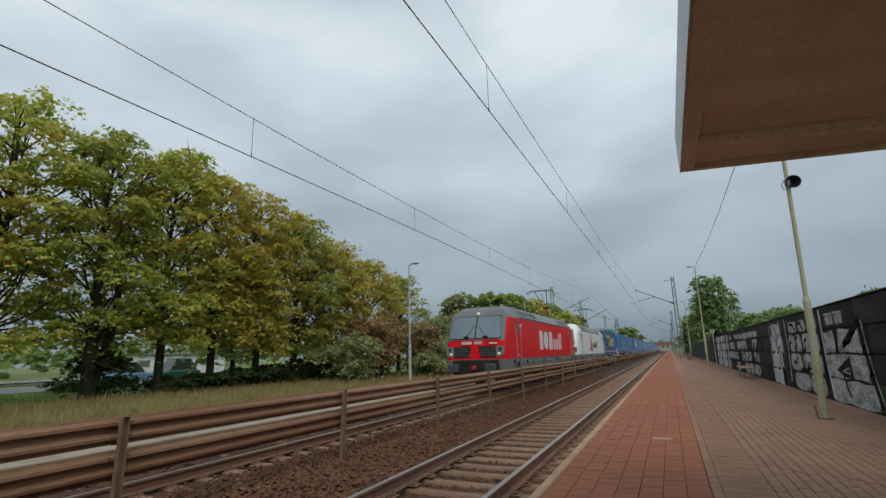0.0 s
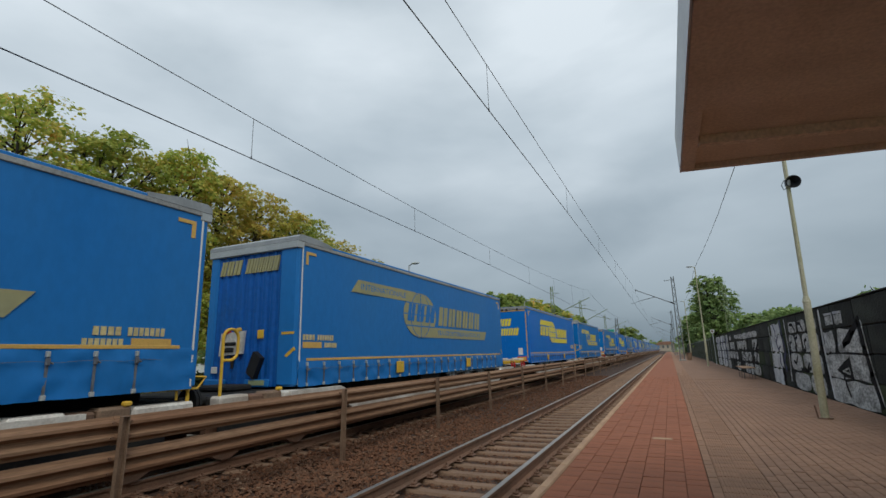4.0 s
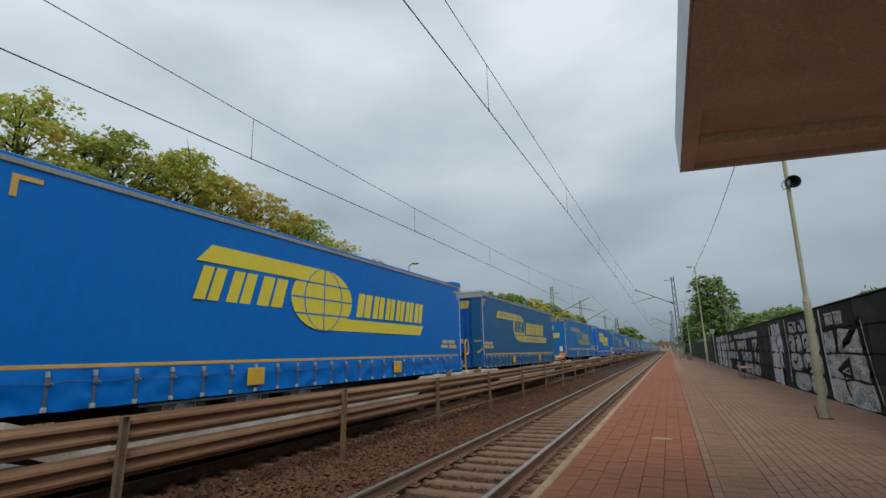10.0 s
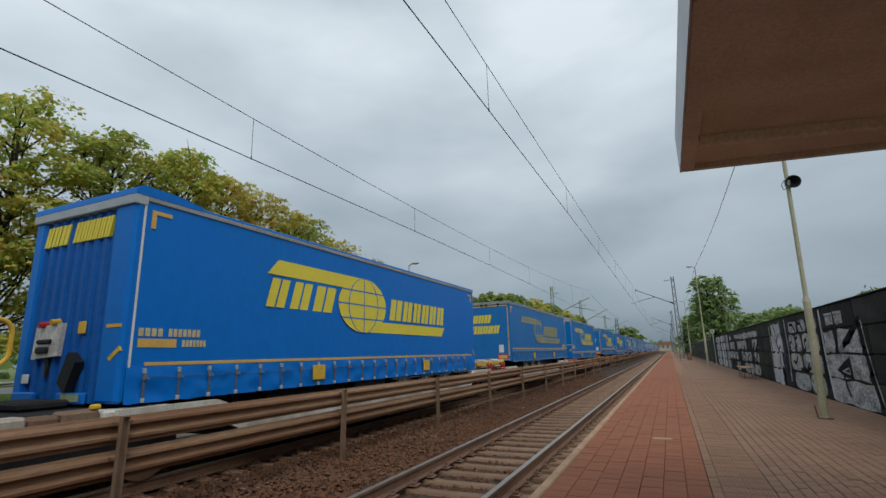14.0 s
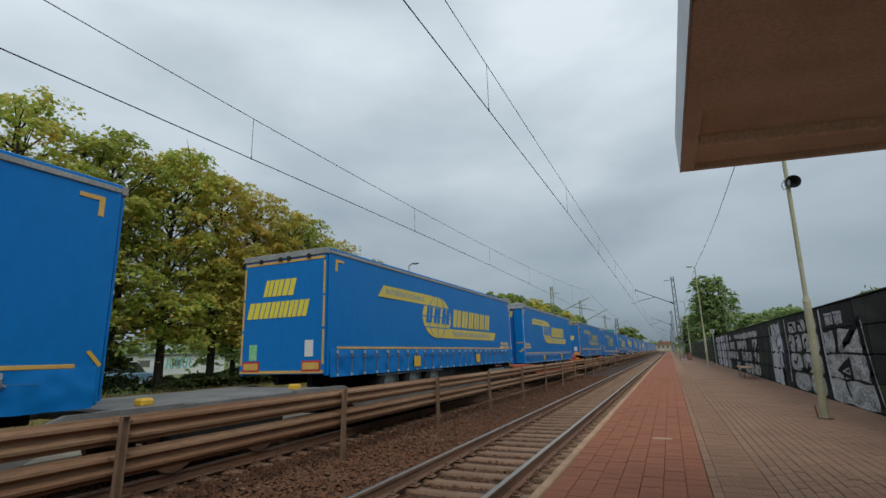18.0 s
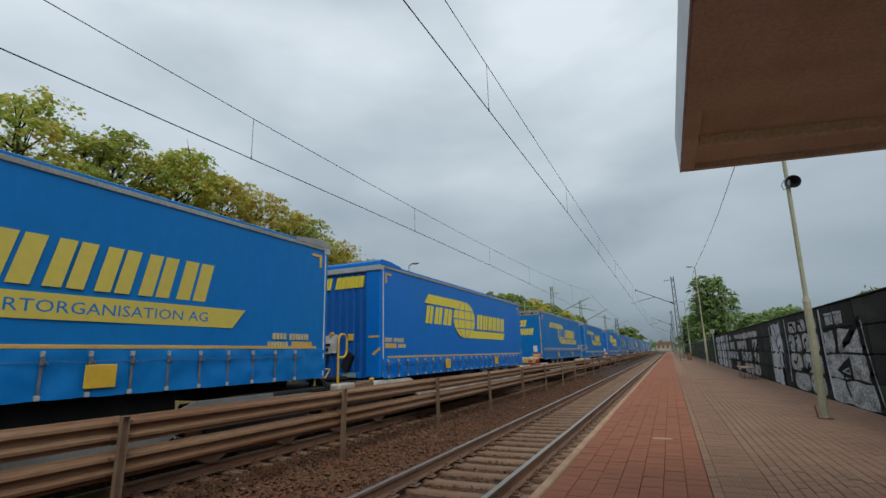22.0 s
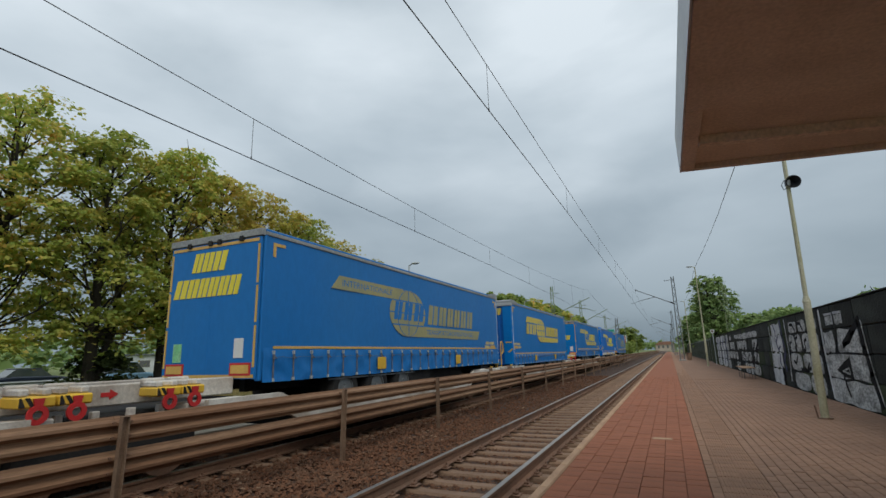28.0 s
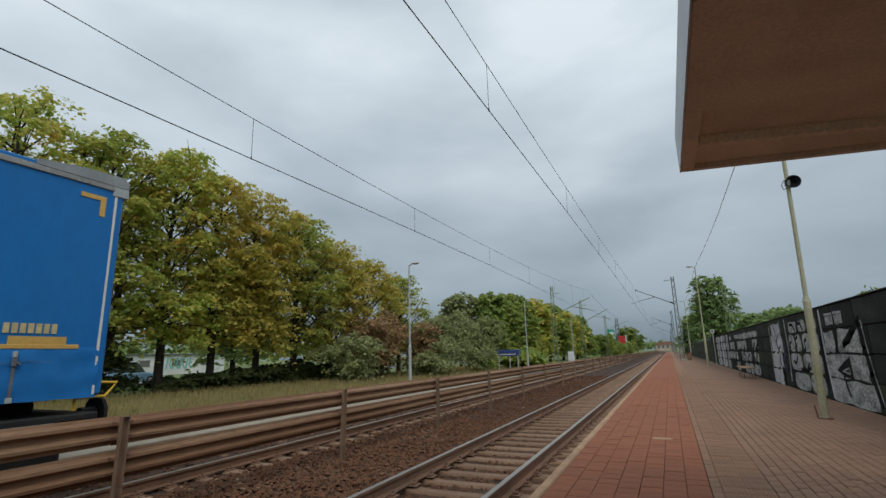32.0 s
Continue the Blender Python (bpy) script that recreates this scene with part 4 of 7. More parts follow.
BULKBLUE = shade("dark_blue_front_wall", (0.004, 0.105, 0.42), (0.008, 0.100, 0.35), 0.5, scale=0.8, fine=12, bump=0.05, grime=0.12, spec=0.2)
BLUE = {"bright": curtain("bright_blue_tarpaulin", (0.001, 0.156, 0.593), (0.002, 0.164, 0.556)),
        "mid": curtain("blue_tarpaulin", (0.002, 0.166, 0.520), (0.005, 0.173, 0.483)),
        # dull blue: fading and dust, plus gloss reflection mixed into the colour
        "dull": curtain("faded_sheen_blue_tarpaulin", (0.011, 0.164, 0.483), (0.023, 0.176, 0.460)),
        "dirty": curtain("dirty_blue_tarpaulin", (0.010, 0.118, 0.31), (0.035, 0.118, 0.235))}
YELLOW = {"bright": shade("yellow_print", (0.80, 0.66, 0.05), (0.76, 0.62, 0.05), 0.5, scale=0.5, fine=9, bump=0.0, grime=0.03),
          "mid": shade("worn_yellow_print", (0.66, 0.53, 0.09), (0.60, 0.48, 0.09), 0.55, scale=0.6, fine=9, bump=0.0, grime=0.04),
          "dull": shade("faded_yellow_print", (0.37, 0.335, 0.15), (0.30, 0.30, 0.17), 0.6, scale=0.8, fine=8, bump=0.0, grime=0.06),
          "dirty": shade("dusty_yellow_print", (0.60, 0.50, 0.10), (0.53, 0.45, 0.12), 0.6, scale=0.8, fine=8, bump=0.0, grime=0.06)}
ORANGE = shade("orange_reflective_tape", (0.68, 0.42, 0.10), (0.58, 0.35, 0.09), 0.5, scale=2, fine=30, bump=0.02, grime=0.08)
ROOFRAIL = shade("dusty_aluminium_rail", (0.34, 0.345, 0.33), (0.25, 0.255, 0.25), 0.6, 0.2, scale=1, fine=20, bump=0.05)
DARKFRAME = shade("black_chassis_steel", (0.020, 0.020, 0.022), (0.032, 0.030, 0.027), 0.75, scale=2, fine=30, spec=0.2)
TYRE = shade("tyre_rubber", (0.025, 0.025, 0.026), (0.036, 0.035, 0.033), 0.9, scale=3, fine=40, spec=0.15)
ALUM = shade("bare_aluminium", (0.50, 0.51, 0.51), (0.38, 0.39, 0.39), 0.45, 0.3, scale=2, fine=30, bump=0.03, grime=0.07)
STRAP = shade("grey_strap", (0.15, 0.165, 0.185), (0.07, 0.08, 0.10), 0.6, scale=3, fine=30, bump=0.05)
WAGON = {"grey": shade("dirty_white_wagon_paint", (0.66, 0.63, 0.57), (0.36, 0.30, 0.24), 0.7, scale=1.3, fine=25, bump=0.1, grime=0.15),
         "orange": shade("orange_red_wagon_paint", (0.52, 0.11, 0.04), (0.34, 0.085, 0.045), 0.7, scale=1.3, fine=25, bump=0.1, grime=0.15),
         "dark": shade("dark_grey_wagon_paint", (0.20, 0.20, 0.19), (0.12, 0.12, 0.115), 0.7, scale=1.3, fine=25, bump=0.1, grime=0.15)}
SAFEYELLOW = shade("yellow_safety_paint", (0.72, 0.44, 0.03), (0.62, 0.38, 0.04), 0.55, scale=2, fine=14, bump=0.0, grime=0.05)
SIGNALRED = shade("signal_red_paint", (0.52, 0.022, 0.022), (0.46, 0.022, 0.022), 0.5, scale=1, fine=12, bump=0.0, grime=0.04)
LOCORED = shade("red_locomotive_paint", (0.74, 0.008, 0.014), (0.67, 0.010, 0.017), 0.4, scale=0.5, fine=14, bump=0.02, grime=0.05, spec=0.2)
LOCOWHITE = shade("white_locomotive_paint", (0.84, 0.84, 0.82), (0.77, 0.77, 0.755), 0.35, scale=0.5, fine=14, bump=0.02, grime=0.04)
LOCOGREY = shade("grey_locomotive_roof", (0.22, 0.245, 0.245), (0.175, 0.197, 0.200), 0.5, scale=0.8, fine=20, bump=0.03, grime=0.08)
SILLGREY = shade("dark_grey_sill", (0.205, 0.222, 0.205), (0.16, 0.175, 0.16), 0.55, scale=0.8, fine=20, bump=0.03, grime=0.1)
GRILLE = shade("dark_grille", (0.05, 0.056, 0.06), None, 0.5, scale=2, fine=30)
PRINTWHITE = shade("white_print", (0.72, 0.72, 0.69), (0.66, 0.66, 0.63), 0.45, scale=1, fine=20, bump=0.0, grime=0.04)
LENS = shade("headlamp_glass", (0.55, 0.58, 0.58), (0.4, 0.43, 0.44), 0.12, 0.2, scale=4, fine=30, bump=0.0)
HEADLIGHT = glow("lit_headlamp", (1.0, 0.82, 0.58), 0.4)
CABGREY = shade("dark_grey_cab_paint", (0.165, 0.18, 0.185), (0.14, 0.153, 0.158), 0.5, scale=0.8, fine=20, bump=0.02, grime=0.06, spec=0.3)
SLATGREY = shade("dark_grey_slat", (0.075, 0.082, 0.088), None, 0.6, scale=2, fine=30, bump=0.02, spec=0.3)
LAMPCASE = shade("grey_lamp_housing", (0.26, 0.28, 0.27), (0.15, 0.16, 0.16), 0.3, 0.1, scale=4, fine=30, bump=0.0)
SCREENGLASS = shade("reflecting_windscreen_glass", (0.211, 0.260, 0.279), (0.174, 0.223, 0.242), 0.08, 0.75, scale=0.7, fine=6, bump=0.0, grime=0.03)
CABGLASS = shade("tinted_cab_glass", (0.045, 0.062, 0.06), (0.07, 0.085, 0.082), 0.06, 0.0, scale=1, fine=10, bump=0.0, grime=0.02, spec=1.0)


# ------------------------------------------------------------------ grass along the line
DRYGRASS = islands("dry_tall_grass", [(0.12, 0.125, 0.04), (0.27, 0.22, 0.09), (0.38, 0.30, 0.14), (0.48, 0.38, 0.19)], 0.9, 0.5, 0.3)
rg = np.random.default_rng(55)


def blades(name, count, x0, x1, y0, y1, h0, h1, material, label, power=1.6):
    x = rg.uniform(x0, x1, count)
    y = y0 + (y1 - y0) * rg.uniform(0, 1, count) ** power
    z = np.where(x < -13.5, 0.0, np.where(x < -10.9, -0.30 + 0.30 * (-10.9 - x) / 2.6, -0.30)) - 0.02
    h = rg.uniform(h0, h1, count)
    w = rg.uniform(0.006, 0.018, count)
    a = rg.uniform(0, 6.28, count)
    lean = rg.normal(0, 0.22, (count, 2)) * h[:, None]
    dx, dy = np.cos(a) * w, np.sin(a) * w
    p = np.stack([np.stack([x - dx, y - dy, z], -1), np.stack([x + dx, y + dy, z], -1),
                  np.stack([x + lean[:, 0] * 0.5 + dx * 0.8, y + lean[:, 1] * 0.5 + dy * 0.8, z + h * 0.6], -1),
                  np.stack([x + lean[:, 0], y + lean[:, 1], z + h], -1)], 1).reshape(-1, 3)
    me = bpy.data.meshes.new(name)
    me.from_pydata(p.tolist(), [], np.arange(count * 4).reshape(-1, 4).tolist())
    me.materials.append(material)
    return tagged(new(name, me), label, "grass", kind="stuff")


LAWN = islands("lawn_blades", [(0.10, 0.19, 0.035), (0.17, 0.28, 0.055), (0.24, 0.33, 0.08)], 0.8, 0.4, 0.4)
blades("tall_grass", 42000, -23.6, -11.4, 2.0, 60.0, 0.14, 0.46, DRYGRASS, "dry yellowish tall grass beside the track")
blades("lawn_grass", 36000, -36.0, -23.2, 4.0, 45.0, 0.05, 0.18, LAWN, "green lawn under the trees")

# ------------------------------------------------------------------ road behind the trees
ASPHALT = shade("asphalt", (0.11, 0.11, 0.11), (0.15, 0.148, 0.145), 0.9, scale=0.6, fine=30, bump=0.3)
solid("road", Mesh().box((-46, -580, -0.2), (-36.5, 400, 0.03)), ASPHALT, "grey asphalt road behind the trees", kind="structure")
rail_road = thing("road_guard_rail", Matrix(), "pale galvanised guard rail along the road", "guard rail", kind="structure")
part("guard_beam", Mesh().prism(wbeam(0.45, -35.6), "y", -60, 22), LAMPGREY, rail_road)
rp = Mesh().box((-0.05, -0.05, -0.1), (0.05, 0.05, 0.8), 0.01).data("post", LAMPGREY)
for i in range(20):
    part("post", rp, None, rail_road, at=(-35.7, -57 + 4.0 * i, 0))
PLASTER = shade("white_rendered_wall", (0.70, 0.71, 0.70), (0.58, 0.60, 0.60), 0.85, scale=0.7, fine=20, bump=0.1)
for i, (x, y) in enumerate(((-33.0, 27.0), (-33.5, 33.0), (-33.0, 38.0), (-34.0, 19.0))):
    shrub(x, y, 0.0, 0.8, 3.0, 3.4, LEAF_DARK, "dark green roadside bush", 140 + i, 90, 26, 0.12)
hut = thing("low_building", Matrix.Translation((-66, 47, 0)), "low white building behind the road", "building")
part("wall", Mesh().box((-4, -6, 0), (4, 8, 2.6), 0.02), PLASTER, hut)
part("roof", Mesh().box((-4.3, -6.3, 2.6), (4.3, 8.3, 2.8), 0.03), MASTGREY, hut)
TAGPAINT = shade("turquoise_spray_paint", (0.10, 0.42, 0.40), (0.16, 0.50, 0.42), 0.7, scale=2, fine=14, bump=0.0)
for yy in (-1.6, -0.6, 0.4, 1.4):
    part("paint_tag", Mesh().tube([(4.02, yy, 0.8), (4.02, yy + 0.2, 2.1), (4.02, yy + 0.7, 2.2), (4.02, yy + 0.5, 1.4), (4.02, yy + 0.8, 0.8)], 0.09, 5), TAGPAINT, hut, "turquoise spray painted tag")
for i in range(3):
    wn_ = part("window", Mesh().box((3.98, -5.4 + 4.6 * i, 1.1), (4.03, -3.9 + 4.6 * i, 2.0), 0.01), CONCRETE, hut)
    part("pane", Mesh().box((4.02, -5.3 + 4.6 * i, 1.2), (4.045, -4.0 + 4.6 * i, 1.9)), ASPHALT, wn_, "dark pane")


def car(name, m, paint, label, tall=0.0):
    """A parked or passing car, its length along y."""
    t = thing(name, m, label, "car")
    body = Mesh()
    rows = []
    for y, zt, w in ((-2.15, 0.55, 0.70), (-2.05, 0.78, 0.80), (-1.1, 0.92, 0.87), (1.3, 0.95, 0.87), (2.0, 0.88, 0.82), (2.12, 0.6, 0.74)):
        rows.append([(-w, y, 0.28), (-w, y, zt - 0.1), (-w + 0.1, y, zt), (w - 0.1, y, zt), (w, y, zt - 0.1), (w, y, 0.28)])
    body.rings(rows)
    part("body", body, paint, t, smooth=True)
    cab = Mesh()
    cab.rings([[(-w, y, z) for w, y, z in ((0.80, -1.0, 0.90), (0.66, -0.35, 1.42 + tall), (0.66, 1.1, 1.44 + tall), (0.78, 1.75, 0.92))],
               [(w, y, z) for w, y, z in ((0.80, -1.0, 0.90), (0.66, -0.35, 1.42 + tall), (0.66, 1.1, 1.44 + tall), (0.78, 1.75, 0.92))]])
    part("cabin", cab, CABGLASS, t, "dark cabin glass")
    part("roof", Mesh().box((-0.67, -0.4, 1.41 + tall), (0.67, 1.15, 1.47 + tall), 0.03), paint, t)
    for y in (-1.35, 1.35):
        for s in (-1, 1):
            w = part("wheel", Mesh().rod((s * 0.70, y, 0.31), (s * 0.89, y, 0.31), 0.31, 16), TYRE, t)
            part("rim", Mesh().rod((s * 0.885, y, 0.31), (s * 0.90, y, 0.31), 0.19, 12), ALUM, w, "grey rim")
    for s in (-1, 1):
        part("lamp", Mesh().box((s * 0.5, -2.15, 0.62), (s * 0.76, -2.05, 0.74), 0.02), LENS, t, "headlamp")
        part("tail_lamp", Mesh().box((s * 0.55, 2.06, 0.66), (s * 0.78, 2.13, 0.80), 0.02), SIGNALRED, t, "red tail lamp")
    return t


CARBLUE = shade("pale_blue_car_paint", (0.20, 0.36, 0.52), (0.18, 0.33, 0.49), 0.3, scale=1, fine=20, bump=0.0, grime=0.03)
CARDARK = shade("dark_blue_car_paint", (0.02, 0.03, 0.05), None, 0.3, scale=1, fine=20, bump=0.0, grime=0.03)
CARGREEN = shade("green_van_paint", (0.02, 0.16, 0.08), (0.02, 0.13, 0.07), 0.35, scale=1, fine=20, bump=0.0, grime=0.03)
car("parked_car", pose(-38.0, 24.6, 0.03, 0, 0, 180), CARBLUE, "pale blue car parked at the roadside", 0.25)
green_van = car("green_van", pose(-40.5, 30.5, 0.03, 0, 0, 0), CARGREEN, "dark green van driving on the road", 0.45)
dark_car = car("dark_car", pose(-40.5, -60.0, 0.03, 0, 0, 180), CARDARK, "dark blue car driving on the road")
part("bumper_strip", Mesh().box((-0.8, -2.18, 0.3), (0.8, -2.1, 0.45), 0.02), BLACKPLASTIC, green_van)

# ------------------------------------------------------------------ across the tracks
opp = thing("opposite_platform", Matrix(), "low concrete platform across the tracks", "platform", kind="structure")
part("slab", Mesh().box((-13.2, 35, -0.4), (-9.95, 200, 0.28), 0.02), CONCRETE, opp)
PALESLAB = shade("pale_dusty_concrete", (0.33, 0.285, 0.22), (0.25, 0.205, 0.155), 0.92, scale=1.5, fine=35, bump=0.2)
for i in range(21):
    part("edge_slab", Mesh().box((-12.5, -7 + 2.0 * i, -0.4), (-9.95, -5.01 + 2.0 * i, 0.02 + random.uniform(-0.006, 0.006)), 0.012), PALESLAB, opp, "low pale concrete slab")
SHELTERBLUE = shade("blue_shelter_paint", (0.03, 0.06, 0.22), (0.03, 0.055, 0.19), 0.5, scale=1, fine=20)
shelter = thing("station_sign", Matrix.Translation((-13.45, 43.5, 0.0)), "wide navy blue station sign on slim pale posts", "sign")
part("cap", Mesh().box((-1.06, -0.12, 1.62), (1.04, 0.45, 1.93), 0.03), SHELTERBLUE, shelter)
part("panel", Mesh().box((-1.02, -0.06, 1.38), (1.0, 0.0, 1.64), 0.01), SHELTERBLUE, shelter)
part("sign_band", Mesh().box((-0.96, -0.075, 1.50), (0.72, -0.058, 1.70)), PRINTWHITE, shelter, "pale sign band")
for i in range(13):
    part("print_bar", Mesh().box((-0.9 + 0.12 * i, -0.082, 1.55), (-0.82 + 0.12 * i, -0.073, 1.63)), SHELTERBLUE, shelter)
for x in (-0.9, 0.15, 0.9):
    part("post", Mesh().rod((x, 0, -0.1), (x, 0, 1.40), 0.05, 8), LAMPGREY, shelter)
box = thing("signal_cabinet", Matrix.Translation((-11.2, 62.5, 0.28)), "white equipment cabinet beside the track", "cabinet")
part("body", Mesh().box((-0.3, -0.5, 0), (0.3, 0.5, 1.35), 0.03), PLASTER, box)
part("door", Mesh().box((-0.26, -0.515, 0.1), (0.26, -0.5, 1.25), 0.005), FASCIA, box)
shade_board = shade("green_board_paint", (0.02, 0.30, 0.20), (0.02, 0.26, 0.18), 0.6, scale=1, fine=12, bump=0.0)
BEIGEWALL = shade("beige_rendered_wall", (0.50, 0.43, 0.34), (0.42, 0.35, 0.28), 0.9, scale=0.3, fine=10)
ROOFTILE = shade("orange_brown_roof_tiles", (0.33, 0.17, 0.11), (0.26, 0.14, 0.095), 0.9, scale=0.5, fine=10)
BRICKRED = shade("brick_red_wall", (0.36, 0.22, 0.17), (0.30, 0.18, 0.14), 0.9, scale=0.5, fine=10)
depot = thing("end_building", Matrix.Translation((-2.8, 420, 0)), "distant beige building with reddish roof at the end of the line", "building")
part("wall", Mesh().box((-7, 0, 0), (6, 10, 5.0)), BEIGEWALL, depot)
part("roof", Mesh().prism([(-7.5, 5.0), (6.5, 5.0), (4, 7.4), (-4, 7.4)], "y", -0.5, 10.5), ROOFTILE, depot)
for i in range(4):
    w_ = part("window", Mesh().box((-5.6 + 3.2 * i, -0.06, 2.2), (-4.0 + 3.2 * i, 0.0, 4.6)), CONCRETE, depot)
    part("pane", Mesh().box((-5.4 + 3.2 * i, -0.09, 2.4), (-4.2 + 3.2 * i, -0.055, 4.4)), ASPHALT, w_, "dark pane")
board = thing("billboard", Matrix.Translation((-20.0, 200, 0)), "green advertising board on a steel post", "sign")
part("panel", Mesh().box((-1.3, 0, 6.8), (1.3, 0.15, 9.6), 0.03), shade_board, board, "green panel")
part("emblem", Mesh().box((-0.5, -0.03, 7.5), (0.9, 0.01, 8.7), 0.1), PRINTWHITE, board, "pale emblem")
part("post", Mesh().rod((0, 0.2, 0), (0, 0.2, 6.9), 0.16, 8), MASTGREY, board)
red_board = thing("advertising_tower", Matrix.Translation((-15.9, 200, 0)), "red and white advertising tower beside the line", "sign")
part("panel", Mesh().box((-1.6, 0, 3.2), (0.9, 0.4, 7.0), 0.03), SIGNALRED, red_board, "red panel")
part("side_panel", Mesh().box((0.9, 0.0, 3.0), (1.5, 0.4, 7.3), 0.03), PRINTWHITE, red_board, "white side panel")
part("post", Mesh().rod((0, 0.2, 0), (0, 0.2, 3.3), 0.2, 8), MASTGREY, red_board)
tower = thing("lattice_mast", Matrix.Translation((-18.0, 205, 0)), "grey tapering lattice tower behind the trees", "mast")
for i, (a, b) in enumerate(((-1, -1), (1, -1), (1, 1), (-1, 1))):
    part("upright", Mesh().rod((a * 1.0, b * 1.0, 0), (a * 0.35, b * 0.35, 14.2), 0.14, 5), MASTGREY, tower)
tl = Mesh()
for i in range(9):
    w0, w1 = 1.0 - 0.07 * i, 1.0 - 0.07 * (i + 1)
    for f in (-1, 1):
        tl.rod((-w0, f * w0, 1.5 * i), (w1, f * w1, 1.5 * (i + 1)), 0.06, 4).rod((w0, f * w0, 1.5 * i), (-w1, f * w1, 1.5 * (i + 1)), 0.06, 4)
part("lacing", tl, MASTGREY, tower)

# ------------------------------------------------------------------ spray paint on the wall
FACE = WALL_X - 0.006


def patch(y0, y1, z0, z1, paint, name, layer, rnd, ragged=0.04, lean=0.0):
    """A flat painted area with a ragged outline."""
    pts = []
    n = 5
    for i in range(n):
        pts.append((y0 + (y1 - y0) * i / n, z0 + rnd.uniform(-ragged, ragged)))
    for i in range(n):
        pts.append((y1 + lean * i / n + rnd.uniform(-ragged, ragged), z0 + (z1 - z0) * i / n))
    for i in range(n):
        pts.append((y1 + lean - (y1 - y0) * i / n, z1 + rnd.uniform(-ragged, ragged)))
    for i in range(n):
        pts.append((y0 + lean - lean * i / n + rnd.uniform(-ragged, ragged), z1 - (z1 - z0) * i / n))
    part(name, Mesh().prism(pts, "x", FACE - 0.0015 * layer, FACE + 0.004), paint, wall)


def stroke(pts, w, paint, layer):
    """A painted line along points (y, z)."""
    m = Mesh()
    for (a, b), (c, d) in zip(pts, pts[1:]):
        l = math.hypot(c - a, d - b)
        nx, nz = -(d - b) / l * w / 2, (c - a) / l * w / 2
        ex, ez = (c - a) / l * w * 0.3, (d - b) / l * w * 0.3
        m.prism([(a - ex + nx, b - ez + nz), (c + ex + nx, d + ez + nz), (c + ex - nx, d + ez - nz), (a - ex - nx, b - ez - nz)], "x", FACE - 0.0015 * layer, FACE + 0.004)
    part("paint_stroke", m, paint, wall)


rp_ = random.Random(77)
C0 = [PLAT + ch * i for i in range(5)]


def area(pts, paint, layer):
    part("paint_patch", Mesh().prism(pts, "x", FACE - 0.0015 * layer, FACE + 0.004), paint, wall)


def bubble(y0, y1, z0, z1, paint, layer, round_=0.3):
    """A painted field with rounded, uneven corners."""
    pts = []
    cy, cz, hy, hz = (y0 + y1) / 2, (z0 + z1) / 2, (y1 - y0) / 2, (z1 - z0) / 2
    for i in range(24):
        a = 2 * math.pi * (i + 0.5) / 24
        c, s_ = math.cos(a), math.sin(a)
        k = 1.0 / max(abs(c), abs(s_))
        k = k * (1 - round_) + round_ * 1.12
        pts.append((cy + hy * min(k, 1.35) * c + rp_.uniform(-0.025, 0.025), cz + hz * min(k, 1.35) * s_ + rp_.uniform(-0.015, 0.015)))
    area(pts, paint, layer)


# nearest silver letter, course by course, between a black stroke and a white line
for j, (a, b) in enumerate(((11.75, 14.5), (11.95, 14.52), (12.1, 13.5))):
    patch(a, b, C0[j] + 0.02, C0[j + 1] - 0.03, SILVER, "paint_patch", 1, rp_, 0.03)
patch(13.72, 14.5, C0[2] + 0.02, C0[3] - 0.05, SILVER, "paint_patch", 1, rp_, 0.03)
for a, b in ((12.95, 13.45), (13.62, 14.15)):
    patch(a, b, 2.06, 2.27, SILVER, "paint_patch", 1, rp_, 0.02)
    stroke([(a, 2.10), (a - 0.02, 2.30), (b + 0.02, 2.31)], 0.05, WHITEPAINT, 2)
stroke([(12.02, 2.10), (11.93, 1.55), (11.82, 1.05), (11.62, 0.50)], 0.15, INK, 2)
stroke([(11.86, 2.06), (11.80, 1.55), (11.68, 1.05), (11.50, 0.52)], 0.035, SILVER, 2)
stroke([(12.05, 2.02), (12.55, 1.84), (13.15, 1.60)], 0.15, INK, 2)
stroke([(13.15, 1.60), (12.75, 1.66), (12.35, 1.86)], 0.08, INK, 2)
stroke([(13.45, 1.96), (13.55, 1.70), (13.72, 1.46)], 0.13, INK, 2)
area([(12.90, 1.36), (13.35, 1.24), (13.92, 1.06), (13.45, 0.93), (12.86, 0.90)], INK, 2)
stroke([(13.05, 1.13), (13.5, 1.05), (13.05, 1.00), (13.05, 1.13)], 0.035, SILVER, 3)
stroke([(13.5, 0.95), (13.42, 0.75), (13.30, 0.55)], 0.10, INK, 2)
stroke([(11.7, 1.42), (12.8, 1.44), (14.3, 1.42)], 0.035, INK, 2)
stroke([(14.58, 2.42), (14.62, 1.6), (14.60, 1.2), (14.50, 0.42)], 0.11, WHITEPAINT, 2)
stroke([(14.75, 2.45), (14.80, 1.6), (14.85, 0.6)], 0.14, INK, 2)
